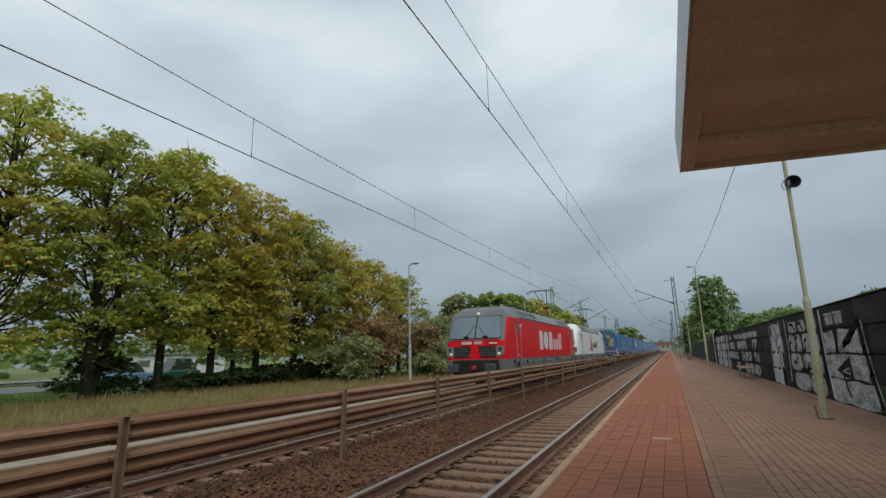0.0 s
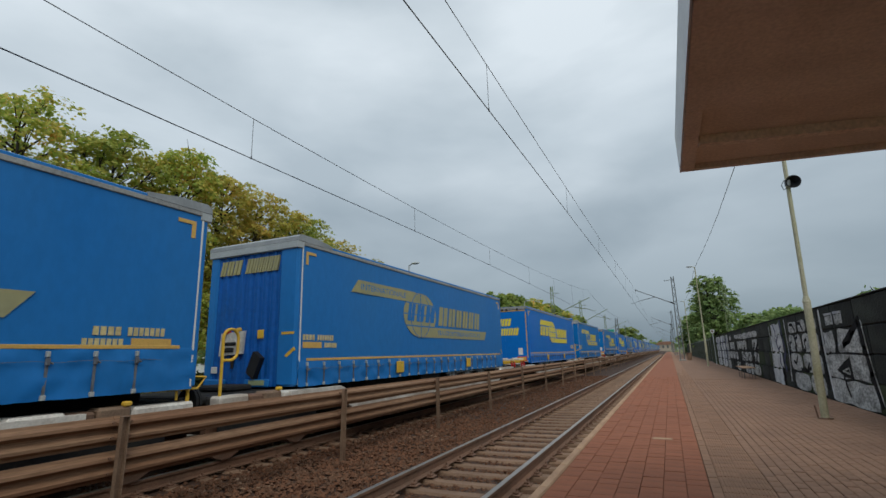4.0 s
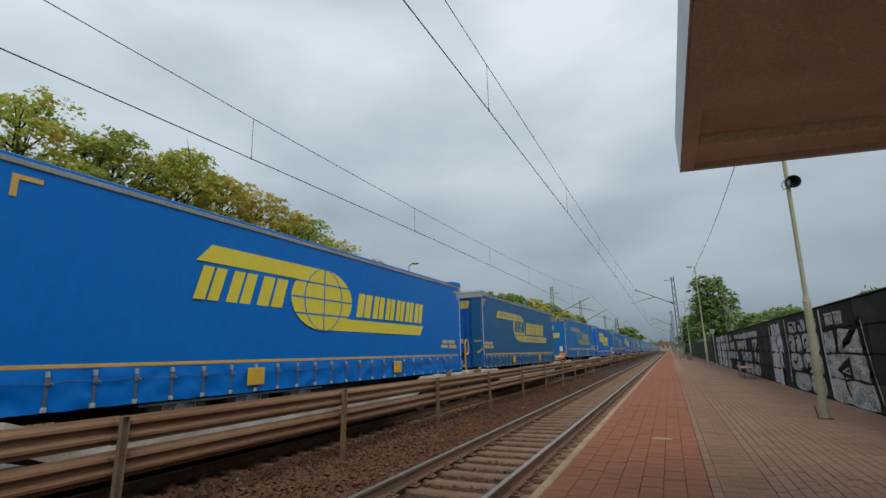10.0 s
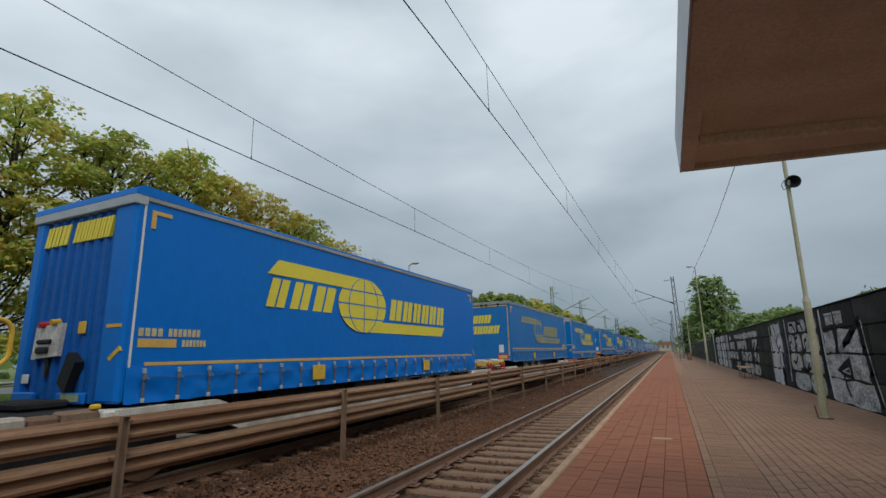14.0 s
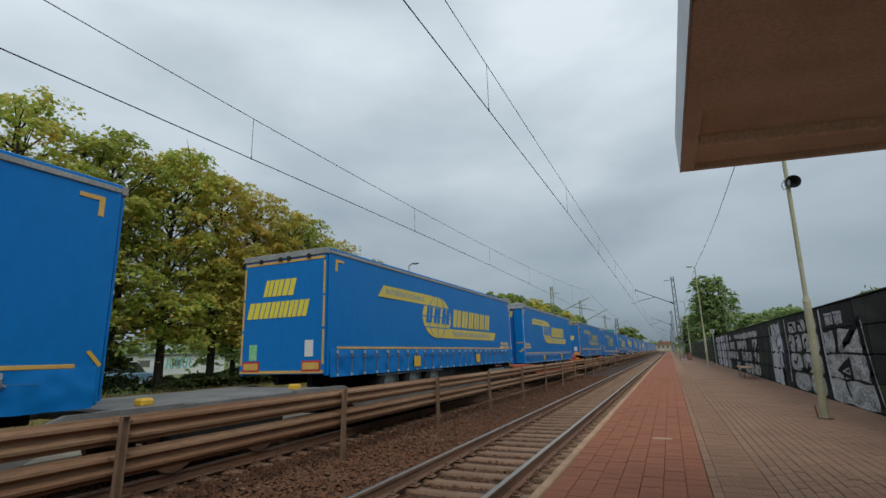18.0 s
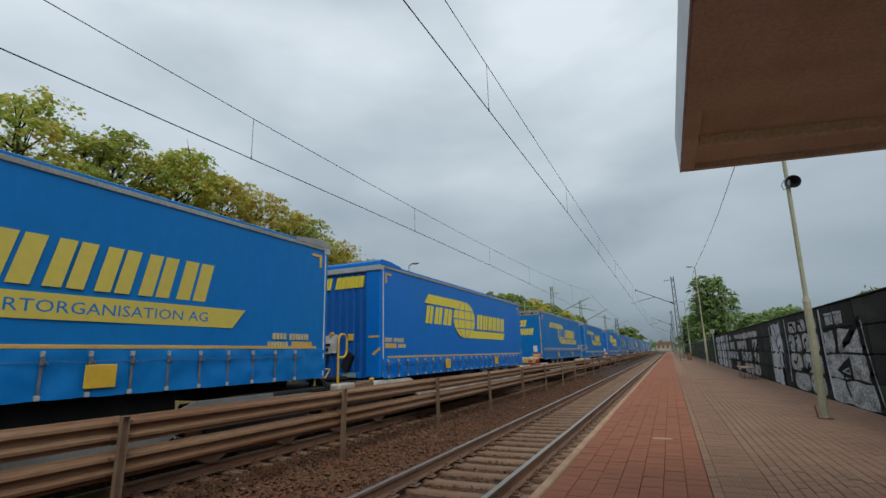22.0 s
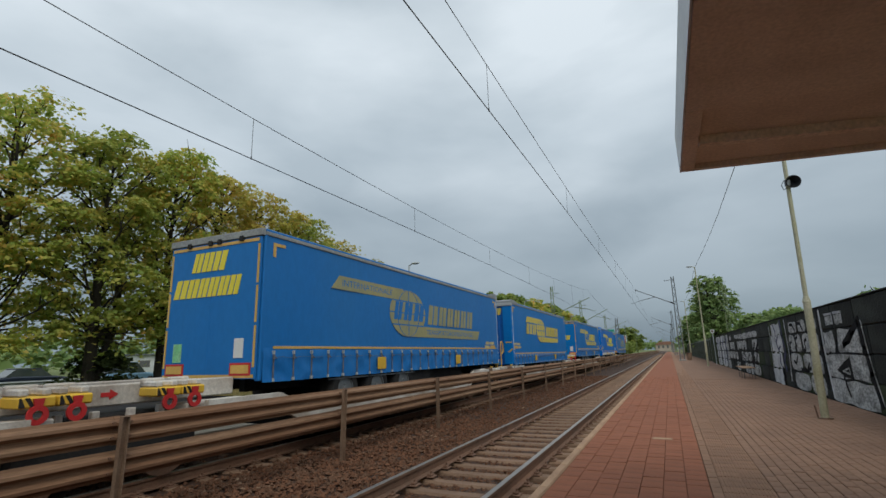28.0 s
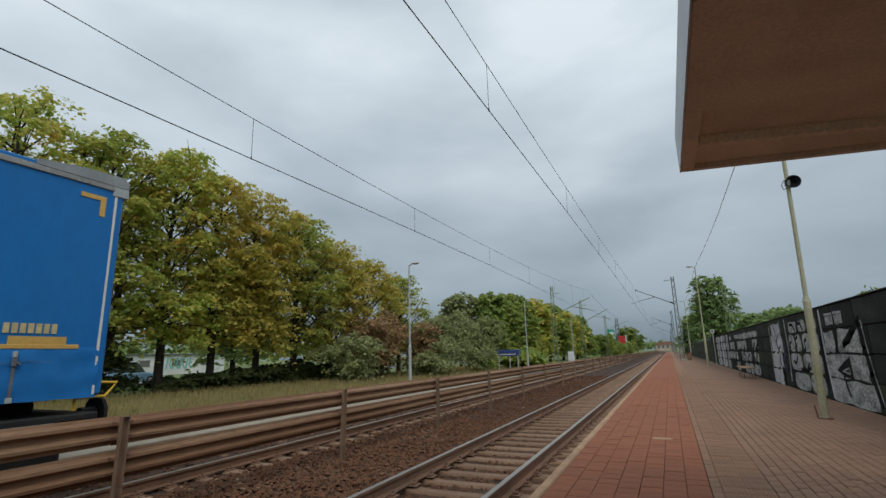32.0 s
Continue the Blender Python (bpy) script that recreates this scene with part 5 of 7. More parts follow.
# second letter: columns of blocks under small caps
for j, cols in enumerate((((15.05, 16.4), (16.55, 18.25)), ((15.0, 15.75), (15.95, 16.85), (17.1, 18.4)), ((15.0, 15.6), (15.75, 16.6), (16.85, 17.45), (17.6, 18.3)), ((15.0, 15.9), (16.1, 16.9), (17.15, 18.1)))):
    for a, b in cols:
        bubble(a, b, C0[j] + 0.03, C0[j + 1] - (0.20 if j == 3 else 0.04), SILVER, 1, 0.35)
for y in (15.75, 16.95, 17.9):
    stroke([(y, 2.24), (y - 0.35, 2.22), (y - 0.55, 2.05)], 0.09, INK, 2)
for y, z in ((15.3, 1.75), (16.2, 1.62), (17.2, 1.7), (18.0, 1.58)):
    stroke([(y, z + 0.16), (y + 0.25, z + 0.10), (y + 0.2, z - 0.1), (y + 0.45, z - 0.16)], 0.09, INK, 2)
for y, z in ((15.4, 1.2), (16.3, 1.05), (17.5, 1.22)):
    stroke([(y, z + 0.1), (y + 0.3, z - 0.12), (y + 0.55, z - 0.05)], 0.10, INK, 2)
stroke([(16.2, 1.02), (16.6, 0.92), (17.3, 0.95)], 0.10, INK, 2)
stroke([(18.62, 2.42), (18.60, 1.4), (18.85, 0.55)], 0.05, WHITEPAINT, 2)
# white tag with navy outline
for j, (a, b) in enumerate(((20.05, 21.55), (19.7, 21.35), (19.35, 21.2), (19.45, 20.95))):
    patch(a, b, C0[j] + 0.02, C0[j + 1] - 0.03 - (0.08 if j == 3 else 0.0), WHITEPAINT, "paint_patch", 1, rp_, 0.06)
stroke([(19.30, 2.40), (19.25, 1.9), (19.10, 1.45), (19.55, 1.1), (19.35, 0.9)], 0.20, NAVY, 2)
stroke([(20.55, 2.36), (20.25, 2.1), (20.45, 1.85), (20.2, 1.55)], 0.10, NAVY, 2)
stroke([(19.95, 1.95), (20.35, 1.75), (20.1, 1.5), (19.75, 1.62)], 0.09, NAVY, 2)
stroke([(20.0, 1.35), (20.15, 1.1), (19.95, 0.85)], 0.11, NAVY, 2)
stroke([(19.9, 0.85), (19.75, 0.65), (19.95, 0.45)], 0.26, INK, 2)
stroke([(21.3, 2.3), (21.45, 1.4), (21.6, 0.5)], 0.05, WHITEPAINT, 2)
# long row of smaller grey letters
for j in range(4):
    y = 24.2 + rp_.uniform(0.0, 0.5)
    while y < 34.4:
        w = rp_.uniform(0.5, 1.9)
        if rp_.random() > (0.35 if j == 0 else 0.12):
            bubble(y, y + w - 0.10, C0[j] + rp_.uniform(0.03, 0.12), C0[j + 1] - (0.22 if j == 3 else 0.04), SILVER, 1, rp_.uniform(0.15, 0.5))
        y += w
for i in range(11):
    y = 24.4 + 0.95 * i + rp_.uniform(-0.3, 0.3)
    for k in range(2):
        z = rp_.uniform(1.0, 2.1)
        pts = [(y, z)]
        for _ in range(rp_.choice((2, 3))):
            pts.append((pts[-1][0] + rp_.uniform(-0.5, 0.6), pts[-1][1] - rp_.uniform(0.12, 0.35)))
        stroke(pts, rp_.uniform(0.08, 0.18), INK, 2)
# last tag
for a, b in ((35.6, 37.2), (37.7, 40.4), (41.0, 43.9)):
    for j in range(4):
        bubble(a, b, C0[j] + 0.02, C0[j + 1] - (0.10 if j == 3 else 0.02), WHITEPAINT if a > 37 else SILVER, 1, 0.3)
for a in (36.6, 38.4, 40.6, 42.3):
    stroke([(a, 2.25), (a + 0.9, 1.75), (a + 0.2, 1.3), (a + 0.8, 0.6)], 0.30, NAVY, 2)
# ------------------------------------------------------------------ train
SIDE = 1.272
F_LEN, D_LEN = 13.45, 13.9


def lettering(parent, words, y0, y1, z, height, x, material):
    """A line of plain lettering on a vehicle's side, fitted between y0 and y1."""
    cu = bpy.data.curves.new("lettering", "FONT")
    cu.body, cu.size, cu.extrude, cu.resolution_u = words, 1.0, 0.0, 2
    tmp = bpy.data.objects.new("lettering", cu)
    scene.collection.objects.link(tmp)
    bpy.context.view_layer.update()
    me = bpy.data.meshes.new_from_object(tmp.evaluated_get(bpy.context.evaluated_depsgraph_get()))
    bpy.data.objects.remove(tmp)
    bpy.data.curves.remove(cu)
    xs = [v.co.x for v in me.vertices]
    k, top = (y1 - y0) / (max(xs) - min(xs)), max(v.co.y for v in me.vertices)
    for v in me.vertices:
        v.co = (x, y0 + (v.co.x - min(xs)) * k, z + v.co.y * height / top)
    me.materials.clear()
    me.materials.append(material)
    me.name = "lettering"
    ob = part("lettering", me, None, parent, "line of small lettering")
    ob["kind"] = "stuff"
    return ob


def slotted(a, b, z0, z1, lean, axis, p, q):
    """A plain leaning emblem block, slit down its middle."""
    w = (b - a) * 0.445
    return Mesh().prism([(a, z0), (a + w, z0), (a + w + lean, z1), (a + lean, z1)], axis, p, q).prism([(b - w, z0), (b, z0), (b + lean, z1), (b - w + lean, z1)], axis, p, q)


def slanted(y0, y1, z0, z1, lean, x, thick=0.006):
    """A leaning plain block on the side of a vehicle."""
    return slotted(y0, y1, z0, z1, lean, "x", x - 0.002, x + thick)


def blocks(words, y0, y1, gap):
    """Places of plain blocks, one per character, as shares of a run."""
    total = sum(words) + gap * (len(words) - 1)
    k, out, y = (y1 - y0) / total, [], y0
    for w in words:
        out.append((y, y + w * k))
        y += (w + gap) * k
    return out


def globe(parent, yc, zc, ry, rz, x, yellow, blue):
    n = 40
    g = part("globe", Mesh().prism([(yc + ry * math.cos(2 * math.pi * i / n), zc + rz * math.sin(2 * math.pi * i / n)) for i in range(n)], "x", x - 0.002, x + 0.007), yellow, parent, "yellow oval emblem")
    w = 0.016
    grids = []
    for s in (-0.5, 0.0, 0.5):
        half = ry * math.sqrt(1 - s * s)
        grids.append(Mesh().box((x + 0.006, yc - half, zc + rz * s - w), (x + 0.010, yc + half, zc + rz * s + w)))
    for k in (-0.62, 0.0, 0.62):
        pts = [(yc + ry * k * math.cos(a), zc + rz * math.sin(a)) for a in [math.pi * (i / 12 - 0.5) for i in range(13)]]
        grids.append(Mesh().rings([[(x + 0.006, a - w, b), (x + 0.0105, a - w, b), (x + 0.0105, a + w, b), (x + 0.006, a + w, b)] for a, b in pts]))
    for line in grids:
        part("grid_line", line, blue, g, "blue grid line")
    return g


def wheel(parent, y, z, r, x=SIDE - 0.12):
    w = part("wheel", Mesh().rings([[(x + a, y + rr * math.cos(q), z + rr * math.sin(q)) for q in [2 * math.pi * i / 20 for i in range(20)]]
            for a, rr in ((-0.32, r * 0.55), (-0.32, r * 0.95), (-0.27, r), (0.03, r), (0.08, r * 0.95), (0.08, r * 0.6), (0.05, r * 0.55))], cap=True), TYRE, parent, smooth=True)
    part("rim", Mesh().rod((x - 0.1, y, z), (x + 0.055, y, z), r * 0.50, 16).rod((x + 0.05, y, z), (x + 0.10, y, z), r * 0.2, 10), MASTGREY, w, "grey steel rim", smooth=True)
    part("rim_ring", Mesh().rings([[(x + a, y + rr * math.cos(q), z + rr * math.sin(q)) for q in [2 * math.pi * i / 20 for i in range(20)]] for a, rr in ((0.06, r * 0.58), (0.083, r * 0.57), (0.083, r * 0.54), (0.05, r * 0.52))], cap=False), MASTGREY, w, "worn rim edge")


def trailer(front, style, tone, skirt="blue", rise=0.06):
    """A curtain-sided semi-trailer whose leading end is its bulkhead (front) or its rear doors."""
    blue, yellow = BLUE[tone], YELLOW[tone]
    words = {"bright": "clean", "mid": "used", "dull": "faded", "dirty": "grimy"}[tone]
    t = thing("semi_trailer", Matrix(), "%s blue curtain-sided semi-trailer carried on a pocket wagon, %s first" % (words, "bulkhead" if front else "rear doors"), "trailer", "semi-trailers on the train")
    zb, zs, zk = (1.11, 1.58, 1.34) if front or style == "B" else (1.25, 1.82, 1.47)
    x, L = SIDE, F_LEN if front else D_LEN
    # curtain with a slight swell between the posts
    sk = Mesh()
    ys = [0.09 + (L - 0.18) * i / 30 for i in range(31)]
    zz = [zs + 0.02, 2.2, 2.8, 3.4, 4.0]
    sk.rings([[(x + 0.014 * math.sin(i * 0.9) * math.sin(math.pi * j / 4), y, z) for j, z in enumerate(zz)] for i, y in enumerate(ys)], close=False)
    cur = part("curtain", sk, blue, t, smooth=True)
    part("far_curtain", Mesh().box((-x, 0.09, zb), (-x + 0.02, L - 0.09, 4.0)), blue, t)
    # lower edge with folds, held by straps
    low = Mesh()
    pitch = 0.545
    n = int((L - 0.4) / pitch)
    lys = [0.09 + (L - 0.18) * i / (n * 8) for i in range(n * 8 + 1)]
    rnd = random.Random(5 if front else 6)
    puff = [rnd.uniform(0.6, 1.25) for _ in range(n + 3)]

    def bulge(y):
        u = (y - 0.35) / pitch
        return abs(math.sin(math.pi * u)) ** 0.7 * puff[int(u) + 1]

    wob = [rnd.uniform(-1, 1) for _ in lys]
    vs = [0.0, 0.10, 0.22, 0.34, 0.46, 0.58, 0.70, 0.82, 0.92, 1.0]
    zt, ze = zs + 0.02, zb - 0.03

    def hem_x(y, v):
        sag = 0.013 * bulge(y) * math.sin(math.pi * min(1.0, 0.15 + v)) + 0.020 * v
        crease = 0.034 * noise.noise(Vector((y * 2.6, v * 2.2 + y * 0.4, 3.1))) + 0.020 * noise.noise(Vector((y * 6.5, v * 3.4, 7.7)))
        return x + 0.004 + sag + crease * min(1.0, 4 * v)

    low.rings([[(hem_x(y, v), y, zt + (ze - zt) * v - (0.006 * bulge(y) + 0.004 * wob[i] if v == 1.0 else 0.0)) for v in vs] for i, y in enumerate(lys)], close=False)
    if skirt == "blue":
        part("curtain_hem", low, blue, t, "creased lower hem of the blue curtain", smooth=True)
        sm = Mesh().box((x + 0.030, -0.017, zb), (x + 0.038, 0.017, zs - 0.05)).box((x + 0.024, -0.026, zs - 0.20), (x + 0.06, 0.026, zs - 0.11), 0.008).rod((x + 0.04, 0.0, zs - 0.14), (x + 0.07, 0.05, zs - 0.18), 0.012, 5).box((x + 0.01, -0.028, zb - 0.03), (x + 0.055, 0.028, zb + 0.03), 0.006).box((x + 0.0, -0.02, zs - 0.10), (x + 0.055, 0.02, zs - 0.03), 0.006).data("strap", STRAP)
        sm.materials.append(LAMPGREY)
        for f in sm.polygons:
            f.material_index = 1 if f.center.z < zb + 0.05 or f.center.z > zs - 0.105 else 0
        part("tie_cord", Mesh().tube([(x + 0.046 + 0.008 * math.sin(i * 1.7), 0.3 + 0.27 * i, zs - 0.155 + 0.014 * math.sin(i * 2.3)) for i in range(int((L - 0.5) / 0.27))], 0.0035, 4), MASTGREY, t, "thin grey tie cord")
        for i in range(n):
            part("strap", sm, None, t, at=(0, 0.35 + pitch * i, 0))
    else:
        part("side_board", Mesh().box((x - 0.02, 0.3, zb + 0.05), (x + 0.03, L - 0.3, zs - 0.16), 0.01), PRINTWHITE, t, "white side board")
        part("board_line", Mesh().box((x + 0.028, 0.4, zb + 0.13), (x + 0.035, L - 0.4, zb + 0.17)), SAFEYELLOW, t, "yellow line")
        for yy in (3.0, 7.2, 10.9):
            part("board_post", Mesh().prism([(yy, zb + 0.02), (yy + 0.14, zb + 0.02), (yy + 0.24, zs - 0.16), (yy + 0.1, zs - 0.16)], "x", x + 0.02, x + 0.045), blue, t, "blue board post")
        part("side_board", Mesh().box((x - 0.02, 0.3, zs - 0.15), (x + 0.02, L - 0.3, zs + 0.02), 0.01), BLUE["bright"], t)
    part("tape_line", Mesh().box((x - 0.004, 0.35, zs), (x + 0.016, L - 0.35, zs + 0.052), 0.004), ORANGE, t, "orange reflective line")
    for y in (4.15, 9.2):
        part("yellow_flap", Mesh().box((x + 0.055, y - 0.2, zk - 0.15), (x + 0.07, y + 0.2, zk + 0.15), 0.02), SAFEYELLOW, t, "plain yellow square flap")
    for y in (0.24, L - 0.24):
        s = 1 if y < 5 else -1
        part("corner_mark", Mesh().box((x - 0.004, y, 3.80), (x + 0.014, y + s * 0.32, 3.86)).box((x - 0.004, y, 3.58), (x + 0.014, y + s * 0.07, 3.80)), ORANGE, t, "orange corner mark")
    # roof, rails, corner posts
    part("roof", Mesh().prism([(-x - 0.012, 4.052), (x + 0.012, 4.052), (x + 0.010, 4.09), (x - 0.05, 4.118), (-x + 0.05, 4.118), (-x - 0.010, 4.09)], "y", 0.03, L - 0.03), blue, t, "blue tarpaulin roof")
    for s in (-1, 1):
        part("roof_rail", Mesh().box((s * (x - 0.06), 0.03, 3.975), (s * (x + 0.022), L - 0.03, 4.050), 0.008), ROOFRAIL, t, "dusty pale roof rail")
    for y in (0.02, L - 0.11):
        for s in (-1, 1):
            part("corner_post", Mesh().box((s * (x - 0.10), y, zb), (s * (x + 0.008), y + 0.09, 4.0), 0.015), blue, t)
    yt = 0.115 if front else L - 0.13
    part("corner_trim", Mesh().box((x - 0.004, yt, zb), (x + 0.016, yt + 0.030, 3.98)), PRINTWHITE, t, "pale corner trim")
    part("floor", Mesh().box((-x + 0.02, 0.05, zb + 0.06), (x - 0.03, L - 0.05, zb + 0.2)), DARKFRAME, t)
    yb, yr = (0.0, L) if front else (L, 0.0)
    d = -1 if front else 1
    # bulkhead: vertical corrugation and a printed top
    def by(i):
        return yb - d * (0.015 + (0.034 if (i % 6) in (2, 3, 4) else 0.0))
    bulk = Mesh()
    bulk.rings([[(-1.0 + 1.82 * i / 48, by(i), z) for z in (zb - 0.02, 3.90)] for i in range(49)], close=False)
    for a, b in ((-x + 0.005, -0.99), (0.80, x + 0.004)):
        part("corner_column", Mesh().box((a, yb + d * 0.012, zb - 0.02), (b, yb - d * 0.13, 3.95), 0.045), blue, t, "smooth rounded corner column")
    part("bulkhead", bulk, BULKBLUE, t, "corrugated blue front wall")
    part("top_hood", Mesh().prism([(yb + d * 0.045, 4.05), (yb + d * 0.035, 4.14), (yb - d * 0.06, 4.20), (yb - d * 0.55, 4.19), (yb - d * 1.1, 4.12), (yb - d * 1.1, 4.05)], "x", -x - 0.016, x + 0.024), HOOD if tone in ("dull", "dirty", "mid") else blue, t, "rounded roof header")
    part("hood_trim", Mesh().box((-x - 0.012, yb + d * 0.05, 3.90), (x + 0.026, yb - d * 0.16, 4.048), 0.014), HOODTRIM, t, "pale grey header trim")
    if front:
        wb = blocks((1.0, 1.1, 1.3), -0.96, -0.36, 0.22) + blocks((1.3, 1.05, 0.95, 0.95, 0.95, 1.05), -0.20, 0.70, 0.18)
        for a, b in wb:
            part("print_block", slotted(a, b, 3.48, 3.80, 0.07, "y", yb + d * -0.05, yb + d * 0.004), yellow, t, "yellow printed block")
        panel = part("connection_panel", Mesh().prism([(-0.78, 1.72), (-0.12, 1.76), (-0.08, 2.24), (-0.74, 2.20)], "y", yb - d * 0.02, yb + d * 0.05), PANELWHITE, t, "worn white panel for air and power lines")
        part("socket", Mesh().box((-0.64, yb + d * 0.04, 1.80), (-0.34, yb + d * 0.09, 1.90), 0.02), BLACKPLASTIC, panel)
        part("socket", Mesh().box((-0.66, yb + d * 0.04, 1.94), (-0.28, yb + d * 0.08, 2.01), 0.02), BLACKPLASTIC, panel)
        part("air_coupling", Mesh().rod((-0.54, yb + d * 0.0, 2.24), (-0.54, yb + d * 0.12, 2.22), 0.045, 10), SIGNALRED, panel, "red air coupling")
        part("air_coupling", Mesh().rod((-0.24, yb + d * 0.0, 2.27), (-0.24, yb + d * 0.12, 2.25), 0.045, 10), SAFEYELLOW, panel, "yellow air coupling")
        part("cable_stain", Mesh().prism([(-0.45, 1.46), (-0.41, 1.46), (-0.38, 1.72), (-0.48, 1.72)], "y", yb - d * 0.02, yb + d * 0.012), DARKFRAME, t, "dark hanging cables")
        part("hose_bag", Mesh().prism([(0.10, 1.38), (0.30, 1.24), (0.48, 1.66), (0.28, 1.80)], "y", yb - d * 0.01, yb + d * 0.12), BLACKPLASTIC, t, "black document tube, hung askew")
        part("reflector", Mesh().box((0.26, yb, 2.06), (0.44, yb + d * 0.02, 2.24), 0.01), SAFEYELLOW, t, "yellow square plate")
        part("corner_tape", Mesh().box((0.92, yb, 2.12), (1.24, yb + d * 0.018, 2.17)), SAFEYELLOW, t, "short yellow tape")
        part("corner_tape", Mesh().prism([(1.02, 1.70), (1.08, 1.66), (1.27, 1.80), (1.25, 1.86)], "y", yb - d * 0.03, yb + d * 0.018), SAFEYELLOW, t, "slanting yellow tape")
        part("lower_step", Mesh().box((-1.15, yb + d * 0.0, zb - 0.03), (-0.55, yb + d * 0.06, zb + 0.13), 0.02), blue, t)
        part("lower_step", Mesh().box((0.0, yb + d * 0.0, zb - 0.03), (0.66, yb + d * 0.06, zb + 0.13), 0.02), blue, t)
        part("plate_bar", Mesh().box((0.14, yb + d * 0.055, zb + 0.01), (0.56, yb + d * 0.068, zb + 0.11)), PLATE, t, "plain greenish bar")
        part("reflector", Mesh().box((-1.02, yb, 1.36), (-0.84, yb + d * 0.02, 1.50), 0.01), PRINTWHITE, t, "small pale reflector")
        part("landing_gear", Mesh().box((-0.9, 2.3, 0.5), (-0.8, 2.45, zb + 0.1)).box((0.8, 2.3, 0.5), (0.9, 2.45, zb + 0.1)), DARKFRAME, t)
    # rear doors
    for s in (-1, 1):
        door = part("door", Mesh().box((s * 0.002, yr + d * 0.0, zb + 0.04), (s * (x - 0.03), yr - d * 0.04, 3.95), 0.004), blue, t, "blue rear door")
        part("warning_plate", Mesh().box((s * 0.62, yr - d * 0.04, zb + 0.10), (s * 1.14, yr - d * 0.055, zb + 0.33), 0.004), SIGNALRED, door, "red-edged warning plate")
        part("warning_field", Mesh().box((s * 0.66, yr - d * 0.054, zb + 0.14), (s * 1.10, yr - d * 0.062, zb + 0.29)), ORANGE, door, "orange field")
    part("rear_tape", Mesh().box((-x + 0.06, yr - d * 0.041, zb + 0.06), (x - 0.06, yr - d * 0.05, zb + 0.12)), ORANGE, t, "orange reflective tape")
    tape = Mesh().box((-x + 0.08, yr - d * 0.041, 3.86), (x - 0.08, yr - d * 0.05, 3.92))
    for s in (-1, 1):
        for z0, z1 in ((zb + 0.25, zb + 1.0), (zb + 1.06, zb + 1.75), (zb + 1.8, 3.8)):
            tape.box((s * (x - 0.10), yr - d * 0.041, z0), (s * (x - 0.05), yr - d * 0.05, z1))
    part("rear_tape", tape, ORANGE, t, "orange reflective tape")["kind"] = "stuff"
    part("rear_header", Mesh().box((-x, yr - d * 0.07, 3.96), (x, yr + d * 0.05, 4.10), 0.01), ROOFRAIL, t, "dusty grey door header")
    for xx in (-0.7, -0.1, 0.15, 0.75):
        part("hinge", Mesh().box((xx - 0.05, yr - d * 0.05, 3.90), (xx + 0.05, yr - d * 0.09, 4.0), 0.006), DARKFRAME, t)
    if not front:
        for z0, z1, a, b, ws in ((3.02 + rise, 3.41 + rise, -0.60, 0.30, (1.0, 1.1, 1.35)), (2.51 + rise, 2.89 + rise, -1.08, 0.70, (1.35, 1.1, 0.95, 0.95, 0.95, 1.05))):
            for p, q in blocks(ws, a, b, 0.16):
                part("print_block", slotted(p, q, z0, z1, 0.09, "y", yr - d * 0.036, yr - d * 0.052), YELLOW["bright"], t, "yellow printed block")
        part("sticker", Mesh().box((-0.95, yr - d * 0.04, zb + 0.36), (-0.72, yr - d * 0.052, zb + 0.72)), shade_sticker, t, "pale green sticker")
        part("sticker", Mesh().box((0.70, yr - d * 0.04, zb + 0.42), (0.93, yr - d * 0.052, zb + 0.78)), PRINTWHITE, t, "white and grey sticker")
        part("bumper", Mesh().box((-1.1, yr + d * 0.15, zb - 0.42), (1.1, yr + d * 0.27, zb - 0.28), 0.02), DARKFRAME, t, "black rear underrun bar")
    # running gear near the rear
    for k in range(3):
        y = yr + d * (2.75 + 1.36 * k)
        wheel(t, y, 0.93, 0.50)
        wheel(t, y, 0.93, 0.50, -SIDE + 0.44)
        part("mudguard", Mesh().rings([[(xx, y + 0.56 * math.cos(a), 0.93 + 0.56 * math.sin(a)) for a in [math.pi * (0.12 + 0.76 * i / 8) for i in range(9)]] for xx in (SIDE - 0.42, SIDE - 0.02)], close=False), BLACKPLASTIC, t)
    part("side_guard", Mesh().box((SIDE - 0.06, min(yr + d * 2.1, yr + d * 6.1), zb - 0.10), (SIDE - 0.02, max(yr + d * 2.1, yr + d * 6.1), zb - 0.06), 0.006), MASTGREY, t, "grey wheel guard rail")
    part("chassis_rail", Mesh().box((0.42, 0.4, zb - 0.22), (0.56, L - 0.4, zb + 0.08)).box((-0.56, 0.4, zb - 0.22), (-0.42, L - 0.4, zb + 0.08)), DARKFRAME, t)
    # dark box added to stand for the shade below, hiding the view underneath
    part("chassis_beam", Mesh().box((-0.85, 3.2, 0.52), (0.85, L - 3.2, zb + 0.05), 0.03), DARKFRAME, t, "dark chassis box filling the shaded gap under the trailer")
    part("toolbox", Mesh().box((0.62, L * 0.5 - 1.0, zb - 0.55), (1.15, L * 0.5 + 0.4, zb + 0.02), 0.02), DARKFRAME, t)
    # side print
    sh = 0.35 if skirt == "board" else 0.0 if front else 0.18
    if style == "A":
        part("print_band", Mesh().prism([(1.90 + sh, 3.18), (5.2 + sh, 3.18), (5.2 + sh, 3.50), (2.19 + sh, 3.50)], "x", x - 0.002, x + 0.014), yellow, t, "yellow band")
        lettering(t, "INTERNATIONALE", 2.30 + sh, 4.58 + sh, 3.27, 0.15, x + 0.015, blue)
